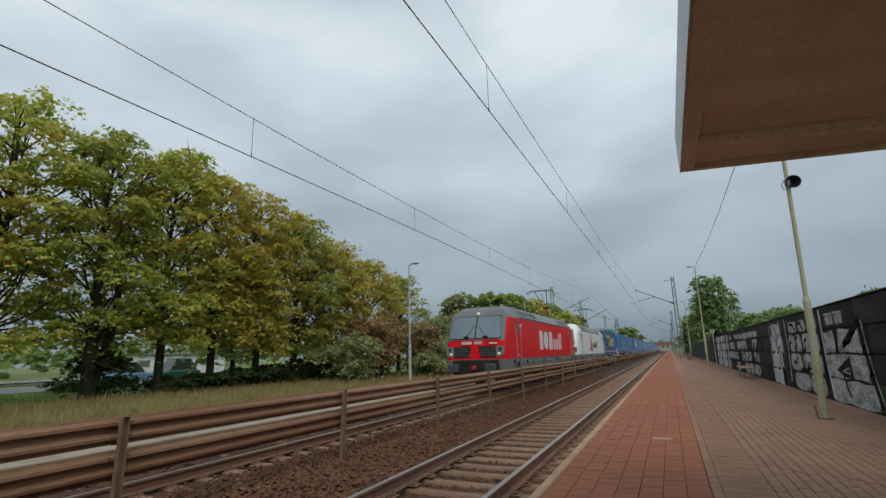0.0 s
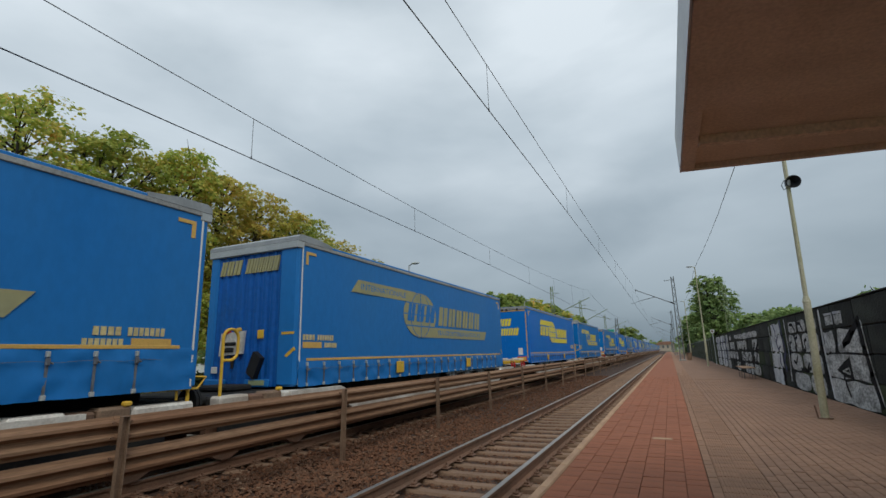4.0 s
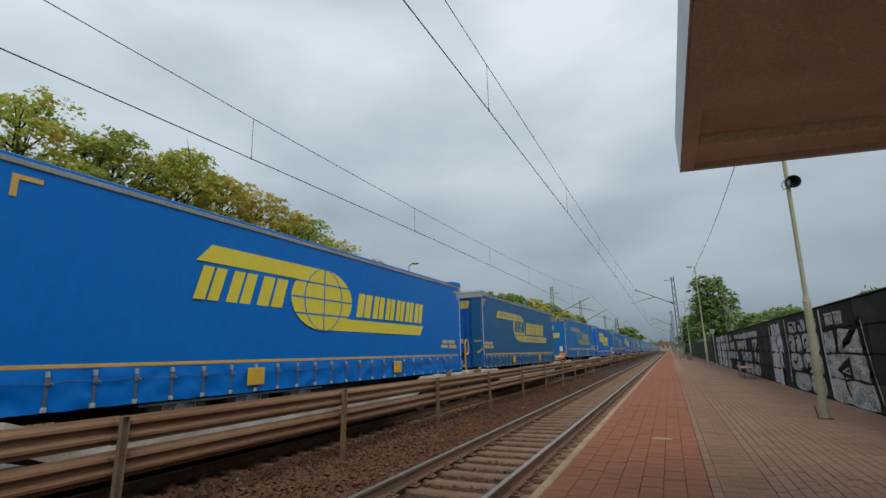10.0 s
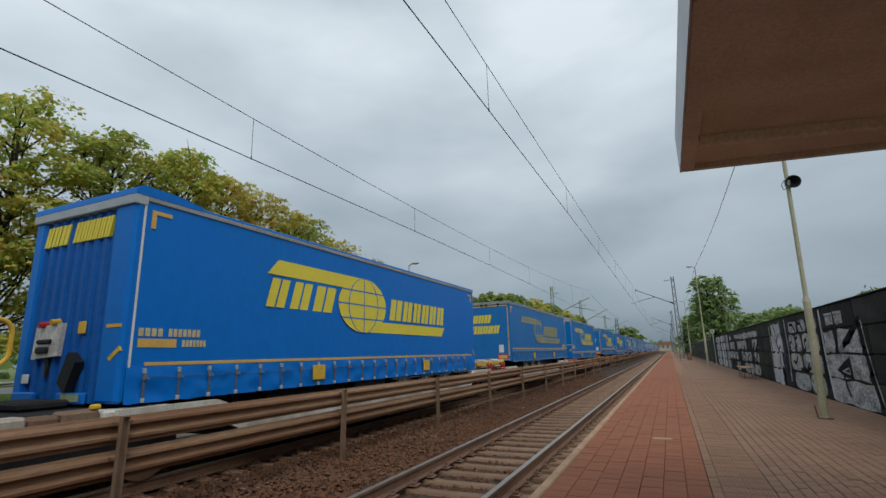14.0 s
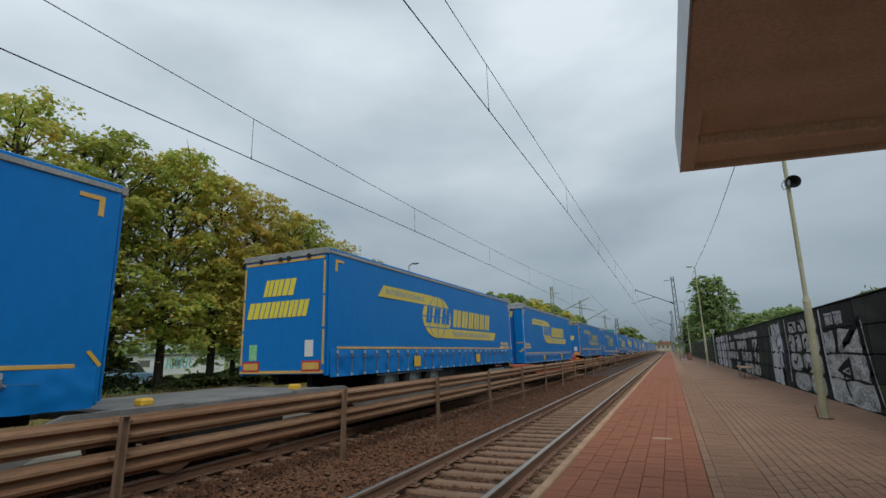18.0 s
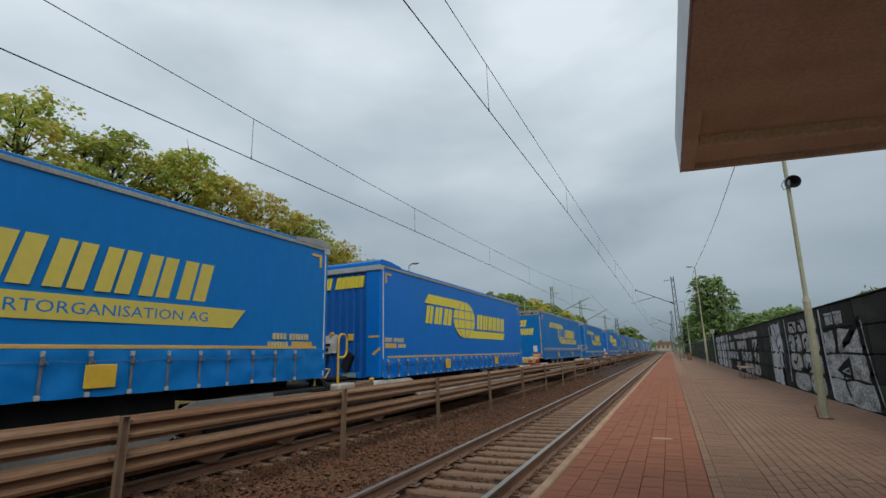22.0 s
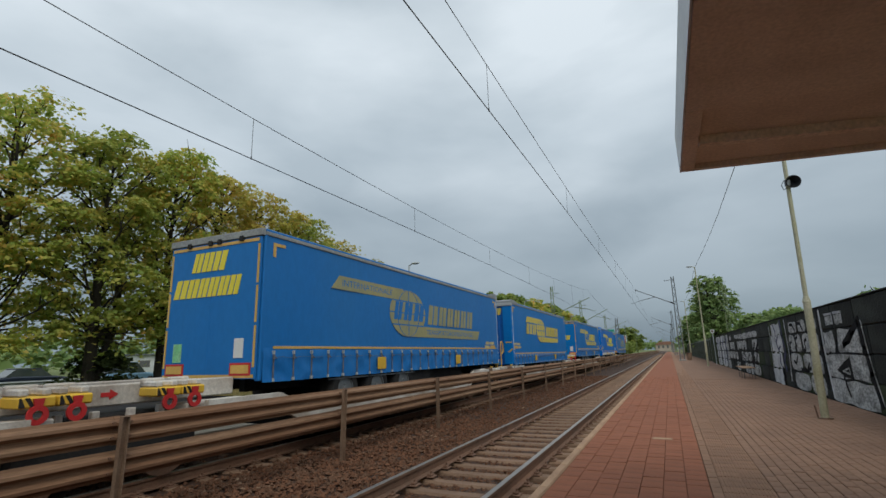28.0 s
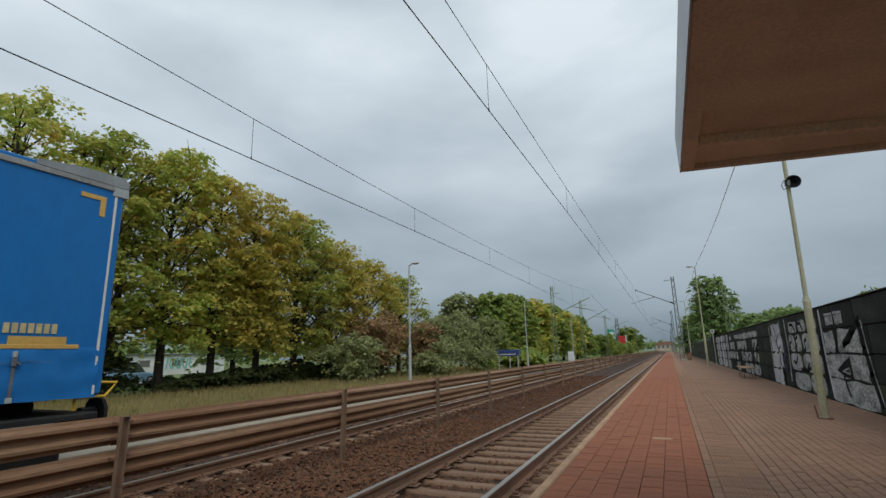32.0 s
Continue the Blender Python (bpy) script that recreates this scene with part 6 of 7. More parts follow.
        globe(t, 5.52 + sh, 2.83, 1.07, 0.67, x + 0.009, yellow, blue)
        for a, b in blocks((0.8, 0.9, 1.2), 4.66 + sh, 6.40 + sh, 0.32):
            part("print_block", slanted(a, b, 2.63, 3.14, 0.13, x + 0.018, 0.004), blue, t, "blue printed block")
        for a, b in blocks((1.35, 1.1, 0.95, 0.95, 0.95, 1.05), 6.77 + sh, 10.54 + sh, 0.26):
            part("print_block", slanted(a, b, 2.57, 3.19, 0.13, x + 0.010), yellow, t, "yellow printed block")
        part("print_band", Mesh().prism([(5.7 + sh, 2.17), (11.13 + sh, 2.17), (11.40 + sh, 2.49), (5.7 + sh, 2.49)], "x", x - 0.002, x + 0.0135), yellow, t, "yellow band")
        lettering(t, "TRANSPORTORGANISATION AG", 6.68 + sh, 10.62 + sh, 2.255, 0.15, x + 0.0145, blue)
    else:
        part("print_band", Mesh().prism([(2.62 + sh, 3.24), (5.8 + sh, 3.24), (5.8 + sh, 3.54), (2.90 + sh, 3.54)], "x", x - 0.002, x + 0.014), yellow, t, "yellow band")
        for a, b in blocks((1.0, 1.1, 1.35), 2.60 + sh, 4.58 + sh, 0.34):
            part("print_block", slanted(a, b, 2.61, 3.17, 0.16, x + 0.010), yellow, t, "yellow printed block")
        globe(t, 5.88 + sh, 2.88, 1.04, 0.67, x + 0.009, yellow, blue)
        for a, b in blocks((1.35, 1.1, 0.95, 0.95, 0.95, 1.05), 7.10 + sh, 10.55 + sh, 0.26):
            part("print_block", slanted(a, b, 2.58, 3.16, 0.13, x + 0.010), yellow, t, "yellow printed block")
        part("print_band", Mesh().prism([(6.2 + sh, 2.22), (10.45 + sh, 2.22), (10.68 + sh, 2.50), (6.2 + sh, 2.50)], "x", x - 0.002, x + 0.0135), yellow, t, "yellow band")
    if front:
        part("corner_tape", Mesh().prism([(L - 0.24, 1.78), (L - 0.19, 1.80), (L - 0.03, 1.62), (L - 0.07, 1.59)], "x", x - 0.002, x + 0.012), SAFEYELLOW, t, "slanting yellow tape")
    # code plates near the bulkhead end
    yc = 0.22 if front else L - 1.62
    code = Mesh()
    for a, b in blocks((1, 1, 1, 1), yc, yc + 0.36, 0.4) + blocks([1] * 7, yc + 0.46, yc + 1.0, 0.4):
        code.box((x - 0.002, a, 2.00), (x + 0.013, b, 2.115))
    for a, b in blocks([1] * 7, yc + (0.70 if front else -0.12), yc + (1.12 if front else 0.40), 0.4):
        code.box((x - 0.002, a, 1.85), (x + 0.013, b, 1.955))
    part("code_print", code, CODEPRINT, t, "rows of small pale bars")["kind"] = "stuff"
    yp = yc if front else yc + 0.52
    part("code_plate", Mesh().box((x - 0.002, yp, 1.84), (x + 0.013, yp + 0.60, 1.965)), ORANGE, t, "orange code plate")
    return t


CODEPRINT = shade("pale_yellow_code_print", (0.60, 0.50, 0.24), (0.50, 0.42, 0.22), 0.6, scale=2, fine=20, bump=0.0)
PANELWHITE = shade("dirty_white_panel", (0.754, 0.741, 0.689), (0.468, 0.442, 0.390), 0.6, scale=4, fine=30, bump=0.05, grime=0.2)
PLATE = shade("greenish_plate", (0.34, 0.40, 0.20), (0.28, 0.33, 0.17), 0.6, scale=3, fine=30, bump=0.0)
HOODTRIM = shade("pale_grey_header_trim", (0.42, 0.46, 0.47), (0.33, 0.36, 0.37), 0.55, scale=1.5, fine=20, bump=0.03, grime=0.1)
HOOD = shade("grey_roof_header", (0.30, 0.32, 0.33), (0.22, 0.24, 0.25), 0.5, scale=1.5, fine=25, bump=0.03, grime=0.08)
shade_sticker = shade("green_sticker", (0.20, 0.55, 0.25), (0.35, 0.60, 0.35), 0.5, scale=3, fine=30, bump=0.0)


def wagon(tone):
    """A two-part pocket wagon: end decks, a middle deck over the shared bogie, low side sills."""
    m = WAGON[tone]
    t = thing("pocket_wagon", Matrix(), {"grey": "dirty white articulated pocket wagon with yellow hitch blocks", "orange": "orange-red articulated pocket wagon, dusty",
              "dark": "dark grey articulated pocket wagon, dusty"}[tone], "wagon", "pocket wagons of the train")
    L, mid = 33.75, 15.85
    y0 = -1.75
    for a, b in ((y0 + 3.0, mid - 2.6), (mid + 2.6, y0 + L - 3.0)):
        for s in (-1, 1):
            sill = Mesh()
            sill.prism([(a - 1.4, 1.02), (a + 0.2, 1.02), (a + 1.3, 0.62), (b - 1.3, 0.62), (b - 0.2, 1.02), (b + 1.4, 1.02), (b + 1.4, 0.80), (b - 0.1, 0.76), (b - 1.2, 0.28), (a + 1.2, 0.28), (a + 0.1, 0.76), (a - 1.4, 0.80)], "x", s * 1.26, s * 1.36)
            part("side_sill", sill, m, t)
        part("pocket_floor", Mesh().box((-1.24, a + 1.2, 0.28), (1.24, b - 1.2, 0.38)), DARKFRAME, t)
    for a, b in ((y0, y0 + 2.4), (y0 + L - 2.4, y0 + L)):
        if tone == "dark":
            part("end_deck", Mesh().box((-1.3, a, 0.94), (1.3, b, 1.03), 0.02), DARKFRAME, t, "thin black end deck")
            part("deck_edge", Mesh().box((1.18, a, 0.86), (1.32, b - 0.5, 0.95), 0.01), m, t)
        elif tone == "grey":
            part("end_deck", Mesh().box((-1.3, a, 0.86), (1.0, b, 1.04), 0.03), DARKFRAME, t, "dark end deck")
            for p, q, top, coat in ((0.0, 0.62, 1.05, m), (0.64, 0.96, 1.03, RUST), (0.98, 1.42, 1.06, GUARDPOST), (1.44, 2.4, 1.03, m)):
                part("deck_edge", Mesh().box((1.02, a + p, 0.84), (1.3, a + q, top), 0.035), coat, t, "dented deck edge, chipped paint")
            part("deck_lamp", Mesh().box((1.22, a + 1.3, 1.05), (1.31, a + 1.42, 1.12), 0.02), SAFEYELLOW, t, "small yellow marker")
        else:
            part("end_deck", Mesh().box((-1.3, a, 0.86), (1.3, b, 1.06), 0.03), m, t)
        part("hitch", Mesh().box((-0.45, (a + b) / 2 - 0.3, 1.05), (0.45, (a + b) / 2 + 0.3, 1.16), 0.03), DARKFRAME, t, "black kingpin hitch")
    if tone == "dark":
        part("middle_deck", Mesh().box((-1.3, mid - 2.2, 0.86), (1.3, mid + 2.2, 1.02), 0.03), m, t)
    else:
        part("middle_deck", Mesh().box((-1.25, mid - 2.2, 0.80), (0.82, mid + 2.2, 0.94), 0.03), DARKFRAME, t, "dark middle deck")
        part("deck_edge", Mesh().box((0.84, mid - 2.2, 0.84), (1.25, mid - 0.9, 1.0), 0.02), m, t)
        part("deck_edge", Mesh().box((0.84, mid + 0.9, 0.84), (1.25, mid + 2.2, 1.0), 0.02), m, t)
        for yy in (-0.7, -0.25, 0.25, 0.7):
            part("stanchion", Mesh().box((0.86, mid + yy - 0.05, 0.55), (0.95, mid + yy + 0.05, 1.0), 0.01), m, t)
        part("middle_beam", Mesh().box((0.60, mid - 2.4, 1.04), (0.78, mid + 2.2, 1.34), 0.02).box((-0.78, mid - 2.4, 1.04), (-0.60, mid + 2.2, 1.34), 0.02), m, t)
        part("notice", Mesh().box((0.78, mid - 2.15, 1.12), (0.79, mid - 1.75, 1.27)), PRINTWHITE, t, "pale notice plate")
        for ya in (mid - 1.54, mid):
            part("arrow_mark", Mesh().prism([(ya - 0.12, 1.17), (ya, 1.17), (ya, 1.13), (ya + 0.12, 1.20), (ya, 1.27), (ya, 1.23), (ya - 0.12, 1.23)], "x", 0.778, 0.79), SIGNALRED, t, "red arrow")
    if tone == "grey":
        for yc in (mid - 1.12, mid - 0.70, mid + 0.56, mid + 0.98):
            part("lifting_block", Mesh().box((0.86, yc - 0.195, 1.14), (1.28, yc + 0.195, 1.27), 0.02), SAFEYELLOW, t, "yellow steel block")
            part("hazard_stripe", Mesh().prism([(yc - 0.19, 1.15), (yc - 0.12, 1.15), (yc - 0.17, 1.26), (yc - 0.19, 1.26)], "x", 1.279, 1.284).prism([(yc - 0.07, 1.15), (yc - 0.02, 1.15), (yc - 0.09, 1.26), (yc - 0.14, 1.26)], "x", 1.279, 1.284), DARKFRAME, t, "black hazard stripes")
            part("block_cap", Mesh().box((0.84, yc - 0.18, 1.27), (1.24, yc - 0.08, 1.36), 0.02).box((0.84, yc + 0.06, 1.27), (1.24, yc + 0.16, 1.36), 0.02).box((0.84, yc - 0.18, 1.27), (0.95, yc + 0.16, 1.40), 0.02), m, t)
            ring = Mesh()
            ring.rings([[(xx, yc + r * math.cos(q), 1.06 + r * math.sin(q)) for q in [2 * math.pi * i / 14 for i in range(14)]] for xx, r in ((1.285, 0.055), (1.285, 0.115), (1.315, 0.115), (1.315, 0.055), (1.285, 0.055))], cap=False)
            ring.prism([(yc - 0.04, 1.15), (yc + 0.04, 1.15), (yc + 0.06, 1.25), (yc - 0.06, 1.25)], "x", 1.288, 1.31)
            part("release_ring", ring, SIGNALRED, t, "red release ring")
    else:
        for yc in (mid - 1.6, mid + 1.6):
            part("locking_cone", Mesh().box((0.9, yc - 0.1, 1.0), (1.1, yc + 0.1, 1.12), 0.03), SAFEYELLOW, t, "yellow locking cone")
    if tone == "grey":
        for xx, h, e, low in ((1.2, y0 + 0.06, 1, 0.0), (-1.2, y0 + 1.22, -1, 0.03), (1.2, y0 + L - 0.06, -1, 0.0)):
            bend = [(0.16 - 0.16 * math.cos(q), 2.0 + 0.16 * math.sin(q)) for q in [math.pi * i / 8 for i in range(9)]]
            back = [(0.16 + 0.16 * math.cos(q), 1.79 - 0.16 * math.sin(q)) for q in [math.pi / 2 * i / 5 for i in range(6)]]
            loop = [(xx, h + e * a, z - low) for a, z in [(0, 1.0)] + bend + back + [(0, 1.63)]]
            part("hand_loop", Mesh().tube(loop, 0.027, 8), SAFEYELLOW, t, "yellow tubular handhold")
    frame_y = y0 + L - 0.25
    part("yellow_frame", Mesh().tube([(1.2, frame_y, 1.06), (1.2, frame_y, 1.22), (1.2, frame_y + 0.16, 1.40), (1.2, frame_y + 0.5, 1.38), (1.2, frame_y + 0.36, 1.21), (1.2, frame_y, 1.22)], 0.02, 6), SAFEYELLOW, t, "yellow tubular frame")
    for yb in (y0 + 1.5, mid, y0 + L - 1.5):
        bog = part("bogie", Mesh().box((0.92, yb - 1.25, 0.38), (1.08, yb + 1.25, 0.62), 0.05).box((-1.08, yb - 1.25, 0.38), (-0.92, yb + 1.25, 0.62), 0.05).box((-1.0, yb - 0.25, 0.45), (1.0, yb + 0.25, 0.80), 0.04), DARKFRAME, t)
        for yw in (yb - 0.9, yb + 0.9):
            part("wheelset", Mesh().rod((0.70, yw, 0.40), (0.83, yw, 0.40), 0.46, 18).rod((-0.83, yw, 0.40), (-0.70, yw, 0.40), 0.46, 18).rod((-1.02, yw, 0.40), (1.02, yw, 0.40), 0.08, 8), RUST, bog)
    for ye, s in ((y0, -1), (y0 + L, 1)):
        for xx in (-0.88, 0.88):
            part("buffer", Mesh().rod((xx, ye, 0.98), (xx, ye + s * 0.19, 0.98), 0.09, 10).rod((xx, ye + s * 0.19, 0.98), (xx, ye + s * 0.235, 0.98), 0.23, 14), DARKFRAME, t)
    return t


# ------------------------------------------------------------------ locomotives
def locomotive(paint, roof, mask, label, logo):
    t = thing("electric_locomotive", Matrix(), label, "locomotive")
    L, W = 17.6, 1.5

    def setback(z):
        pts = [(0.9, 0.10), (1.38, 0.0), (2.05, 0.03), (2.40, 0.12), (3.30, 0.56), (3.60, 0.80), (3.86, 1.40)]
        for (a, p), (b, q) in zip(pts, pts[1:]):
            if z <= b:
                return p + (q - p) * (z - a) / (b - a)
        return pts[-1][1]

    def half(z):
        pts = [(0.9, 1.44), (1.38, 1.5), (3.28, 1.5), (3.45, 1.42), (3.86, 1.08), (3.92, 0.95)]
        for (a, p), (b, q) in zip(pts, pts[1:]):
            if z <= b:
                return p + (q - p) * (z - a) / (b - a)
        return pts[-1][1]

    def ring(z, m=0.0):
        s, w = setback(z), half(z) + m
        r = 0.42
        e = []
        for k in range(6):
            a = math.pi / 2 * k / 5
            e.append((w - r * 0.55 + r * 0.55 * math.sin(a), s + 0.14 * (1 - math.sin(a) * 0) + r * (1 - math.cos(a)) * 0.9 - 0.14 * math.cos(a)))
        near = [(0.0, s), (w * 0.5, s + 0.02)] + e + [(w, s + 0.58)]
        plan = near + [(w, L - y) for _, y in near[-1:]] + [(a, L - y) for a, y in near[::-1][1:]]
        mirror = [(-a, y) for a, y in plan[::-1][1:-1]]
        return [(a, y, z) for a, y in plan + mirror]

    part("lower_body", Mesh().rings([ring(z) for z in (1.38, 1.7, 2.05, 2.2)]), paint, t, smooth=True)
    sides, caps = {1: Mesh(), -1: Mesh()}, {0: Mesh(), 1: Mesh()}
    zs = [2.2, 2.4, 2.6, 2.8, 3.0, 3.15, 3.28]
    rows = [ring(z) for z in zs]
    n = len(rows[0])
    for j in range(len(zs) - 1):
        for i in range(n):
            k = (i + 1) % n
            q = [rows[j][i], rows[j][k], rows[j + 1][k], rows[j + 1][i]]
            yc = [p[1] for p in q]
            at_side = sum(abs(p[0]) for p in q) / 4 > half(sum(p[2] for p in q) / 4) - 0.07
            (sides[1 if q[0][0] > 0 else -1] if at_side else caps[0 if sum(yc) < 2 * L else 1]).add(q, [(0, 1, 2, 3)])
    for s in (1, -1):
        part("side_panel", sides[s], paint, t, smooth=True)
    for end in (0, 1):
        part("cab_mask", caps[end], LOCOWHITE if mask is LOCOWHITE else CABGREY, t, "rounded cab front", smooth=True)
    part("roof", Mesh().rings([ring(z) for z in (3.28, 3.36, 3.45, 3.62, 3.86)]), LOCOWHITE if mask is LOCOWHITE else CABGREY, t, smooth=True)
    part("sill", Mesh().rings([ring(z, -0.005) for z in (0.93, 1.38)]), SILLGREY, t, "dark grey frame sill")
    # roof fairing with louvres along the side
    for s in (-1, 1):
        fair = Mesh()
        fair.prism([(s * 1.47, 3.34), (s * 1.49, 3.36), (s * 1.18, 3.80), (s * 1.12, 3.84), (s * 0.9, 3.84), (s * 0.9, 3.34)], "y", 2.5, L - 2.5)
        part("roof_fairing", fair, roof, t, "grey roof fairing")
        part("gutter", Mesh().box((s * 1.45, 2.5, 3.285), (s * 1.515, L - 2.5, 3.345), 0.01), GRILLE, t, "dark gutter strip")
        def slope(a, b, u0, u1, out):
            """A thin plate lying on the fairing's slope, from u0 to u1 of its height."""
            p, q = (1.49 - 0.31 * u0, 3.36 + 0.44 * u0), (1.49 - 0.31 * u1, 3.36 + 0.44 * u1)
            return Mesh().prism([(s * (p[0] - 0.01), p[1] - 0.006), (s * (p[0] + out), p[1] + out * 0.7), (s * (q[0] + out), q[1] + out * 0.7), (s * (q[0] - 0.01), q[1] - 0.006)], "y", a, b)

        for a, b in ((2.65, 4.4), (4.5, 6.4), (12.35, 13.6), (13.7, 14.9)):
            lv = part("louvre", slope(a + 0.09, b - 0.09, 0.20, 0.78, 0.004), GRILLE, t, "dark ventilation louvre")
            for g in () if s < 0 else ((a, b, 0.10, 0.20), (a, b, 0.78, 0.88), (a, a + 0.09, 0.20, 0.78), (b - 0.09, b, 0.20, 0.78)):
                part("louvre_frame", slope(*g, 0.016), roof, lv, "grey frame of the louvre")
        for a in () if s < 0 else (4.435, 6.46, 8.15, 12.26, 14.96) if logo == "red" else (4.435, 6.46, 10.2, 12.26):
            part("panel_joint", slope(a, a + 0.035, 0.0, 1.0, 0.003), GRILLE, t, "dark joint between roof panels")
        rivets = Mesh()
        for i in range(22):
            rivets.box((s * 1.512, 3.4 + 0.52 * i, 3.300), (s * 1.522, 3.445 + 0.52 * i, 3.325))
        part("rivets", rivets, PRINTWHITE, t)["kind"] = "stuff"
    # cab ends
    for end in (0, 1):
        def Y(y):
            return y if end == 0 else L - y
        ws = part("windscreen", Mesh().add([(-1.24, Y(setback(2.34) - 0.016), 2.34), (1.24, Y(setback(2.34) - 0.016), 2.34), (1.23, Y(setback(2.40) - 0.018), 2.40), (1.13, Y(setback(3.30) - 0.018), 3.30), (1.12, Y(setback(3.34) - 0.016), 3.34), (-1.12, Y(setback(3.34) - 0.016), 3.34), (-1.13, Y(setback(3.30) - 0.018), 3.30), (-1.23, Y(setback(2.40) - 0.018), 2.40)], [(0, 1, 2, 7), (7, 2, 3, 6), (6, 3, 4, 5)]), SCREENGLASS, t, "tinted windscreen")
        part("divider", Mesh().rod((0, Y(setback(2.36) - 0.02), 2.36), (0, Y(setback(3.34) - 0.02), 3.34), 0.03, 6), BLACKPLASTIC, ws)
        for xx in (-0.42, 0.50):
            part("wiper", Mesh().rod((xx, Y(setback(2.42) - 0.05), 2.40), (xx * 0.2, Y(setback(2.9) - 0.04), 2.95), 0.009, 5).box((xx - 0.12, Y(setback(2.4) - 0.09), 2.36), (xx + 0.12, Y(setback(2.4)), 2.44), 0.02), BLACKPLASTIC, ws)
        fr = Mesh()
        zz = (2.30, 3.36)
        for xx, x1 in ((-1.27, -1.20), (1.20, 1.27)):
            fr.add([(xx, Y(setback(zz[0]) - 0.010), zz[0]), (x1, Y(setback(zz[0]) - 0.010), zz[0]), (x1 * 0.925, Y(setback(zz[1]) - 0.010), zz[1]), (xx * 0.925, Y(setback(zz[1]) - 0.010), zz[1])], [(0, 1, 2, 3)])
        for z0, z1, wd in ((2.30, 2.36, 1.25), (3.31, 3.37, 1.15)):
            fr.add([(-wd, Y(setback(z0) - 0.008), z0), (wd, Y(setback(z0) - 0.008), z0), (wd, Y(setback(z1) - 0.008), z1), (-wd, Y(setback(z1) - 0.008), z1)], [(0, 1, 2, 3)])
        part("screen_seal", fr, BLACKPLASTIC, t, "black seal round the windscreen")
        part("stripe", Mesh().box((-1.2, Y(setback(2.2) - 0.012), 2.20), (1.2, Y(setback(2.2) + 0.05), 2.26), 0.004), LOCORED if logo == "red" else GRILLE, t)
        part("top_lamp", Mesh().rod((0, Y(setback(3.52) - 0.05), 3.50), (0, Y(setback(3.52) + 0.1), 3.50), 0.06, 14), HEADLIGHT if end == 0 and logo == "red" else LENS, t, "small round top lamp")
        for s in (-1, 1):
            hl = part("headlamp", Mesh().prism([(s * 1.02, 1.50), (s * 1.38, 1.56), (s * 1.42, 1.98), (s * 1.02, 1.94)], "y", Y(-0.012), Y(0.2)), LAMPCASE, t, "angular headlamp unit")
            part("lamp", Mesh().rod((s * 1.17, Y(-0.03), 1.64), (s * 1.17, Y(0.01), 1.64), 0.05, 12), HEADLIGHT if end == 0 and logo == "red" else LENS, hl)
            part("lamp", Mesh().rod((s * 1.22, Y(-0.026), 1.83), (s * 1.22, Y(0.01), 1.83), 0.085, 12), GRILLE, hl)
            for i in range(4):
                part("grille_slat", Mesh().box((s * 0.27, Y(-0.02), 1.52 + 0.105 * i), (s * 0.98, Y(0.03), 1.59 + 0.105 * i), 0.008), SLATGREY if logo == "red" else PRINTWHITE, t, "grille slat")
            part("grille", Mesh().prism([(s * 0.28, 1.48), (s * 1.02, 1.48), (s * 1.02, 1.96), (s * 0.20, 1.96)], "y", Y(-0.008), Y(0.06)), BLACKPLASTIC, t, "black grille opening")
            part("buffer", Mesh().rod((s * 0.88, Y(0.2), 1.02), (s * 0.88, Y(-0.42), 1.02), 0.13, 12).box((s * 0.62, Y(-0.42), 0.83), (s * 1.14, Y(-0.50), 1.20), 0.05), SLATGREY, t, "dark rectangular buffer")
        part("coupler", Mesh().box((-0.09, Y(0.1), 0.92), (0.09, Y(-0.30), 1.10), 0.04), SIGNALRED, t, "hook and coupling")
        # black box over the grey sill, standing for the dark void between buffers
        part("buffer_beam", Mesh().box((-1.12, Y(0.25), 0.72), (1.12, Y(-0.02), 1.36), 0.03), DARKFRAME, t, "buffer beam, black for the dark void between the buffers")
        for a, b in (blocks((1, 1.1, 1.2), -0.62, -0.16, 0.25) + blocks((0.7, 0.8, 0.4, 0.4), 0.0, 0.36, 0.3) + [(0.72, 1.08)] if logo == "red" else [(-0.5, 0.3)]):
            part("front_print", Mesh().box((a, Y(-0.012), 2.06), (b, Y(0.05), 2.19 if b < 0.5 else 2.13)), PRINTWHITE if logo == "red" else GRILLE, t, "plain printed bar")
        # side door with handrails
        for s in (-1, 1):
            a, b = sorted((Y(1.50), Y(2.25)))
            dr = part("cab_door", Mesh().box((s * 1.497, a + 0.06, 1.52), (s * 1.512, b - 0.06, 3.2), 0.01), paint, t, "narrow cab door")
            part("door_window", Mesh().box((s * 1.505, a + 0.22, 2.52), (s * 1.52, b - 0.22, 3.08), 0.05), CABGLASS, dr, "rounded door window")
            part("window_seal", Mesh().box((s * 1.500, a + 0.19, 2.49), (s * 1.516, b - 0.19, 3.11), 0.05), BLACKPLASTIC, dr, "black window seal")
            part("door_handle", Mesh().box((s * 1.51, a + 0.16, 1.98), (s * 1.55, a + 0.36, 2.02), 0.008), ALUM, dr, "bright door handle")
            part("door_step", Mesh().box((s * 1.50, a + 0.1, 1.50), (s * 1.54, b - 0.1, 1.545), 0.006), ALUM, t, "bright kick plate")
            for yy in (a, b):
                part("handrail", Mesh().tube([(s * 1.5, yy, 2.92), (s * 1.57, yy, 2.86), (s * 1.57, yy, 1.2), (s * 1.5, yy, 1.12)], 0.012, 6), ALUM, t, "bright handrail")
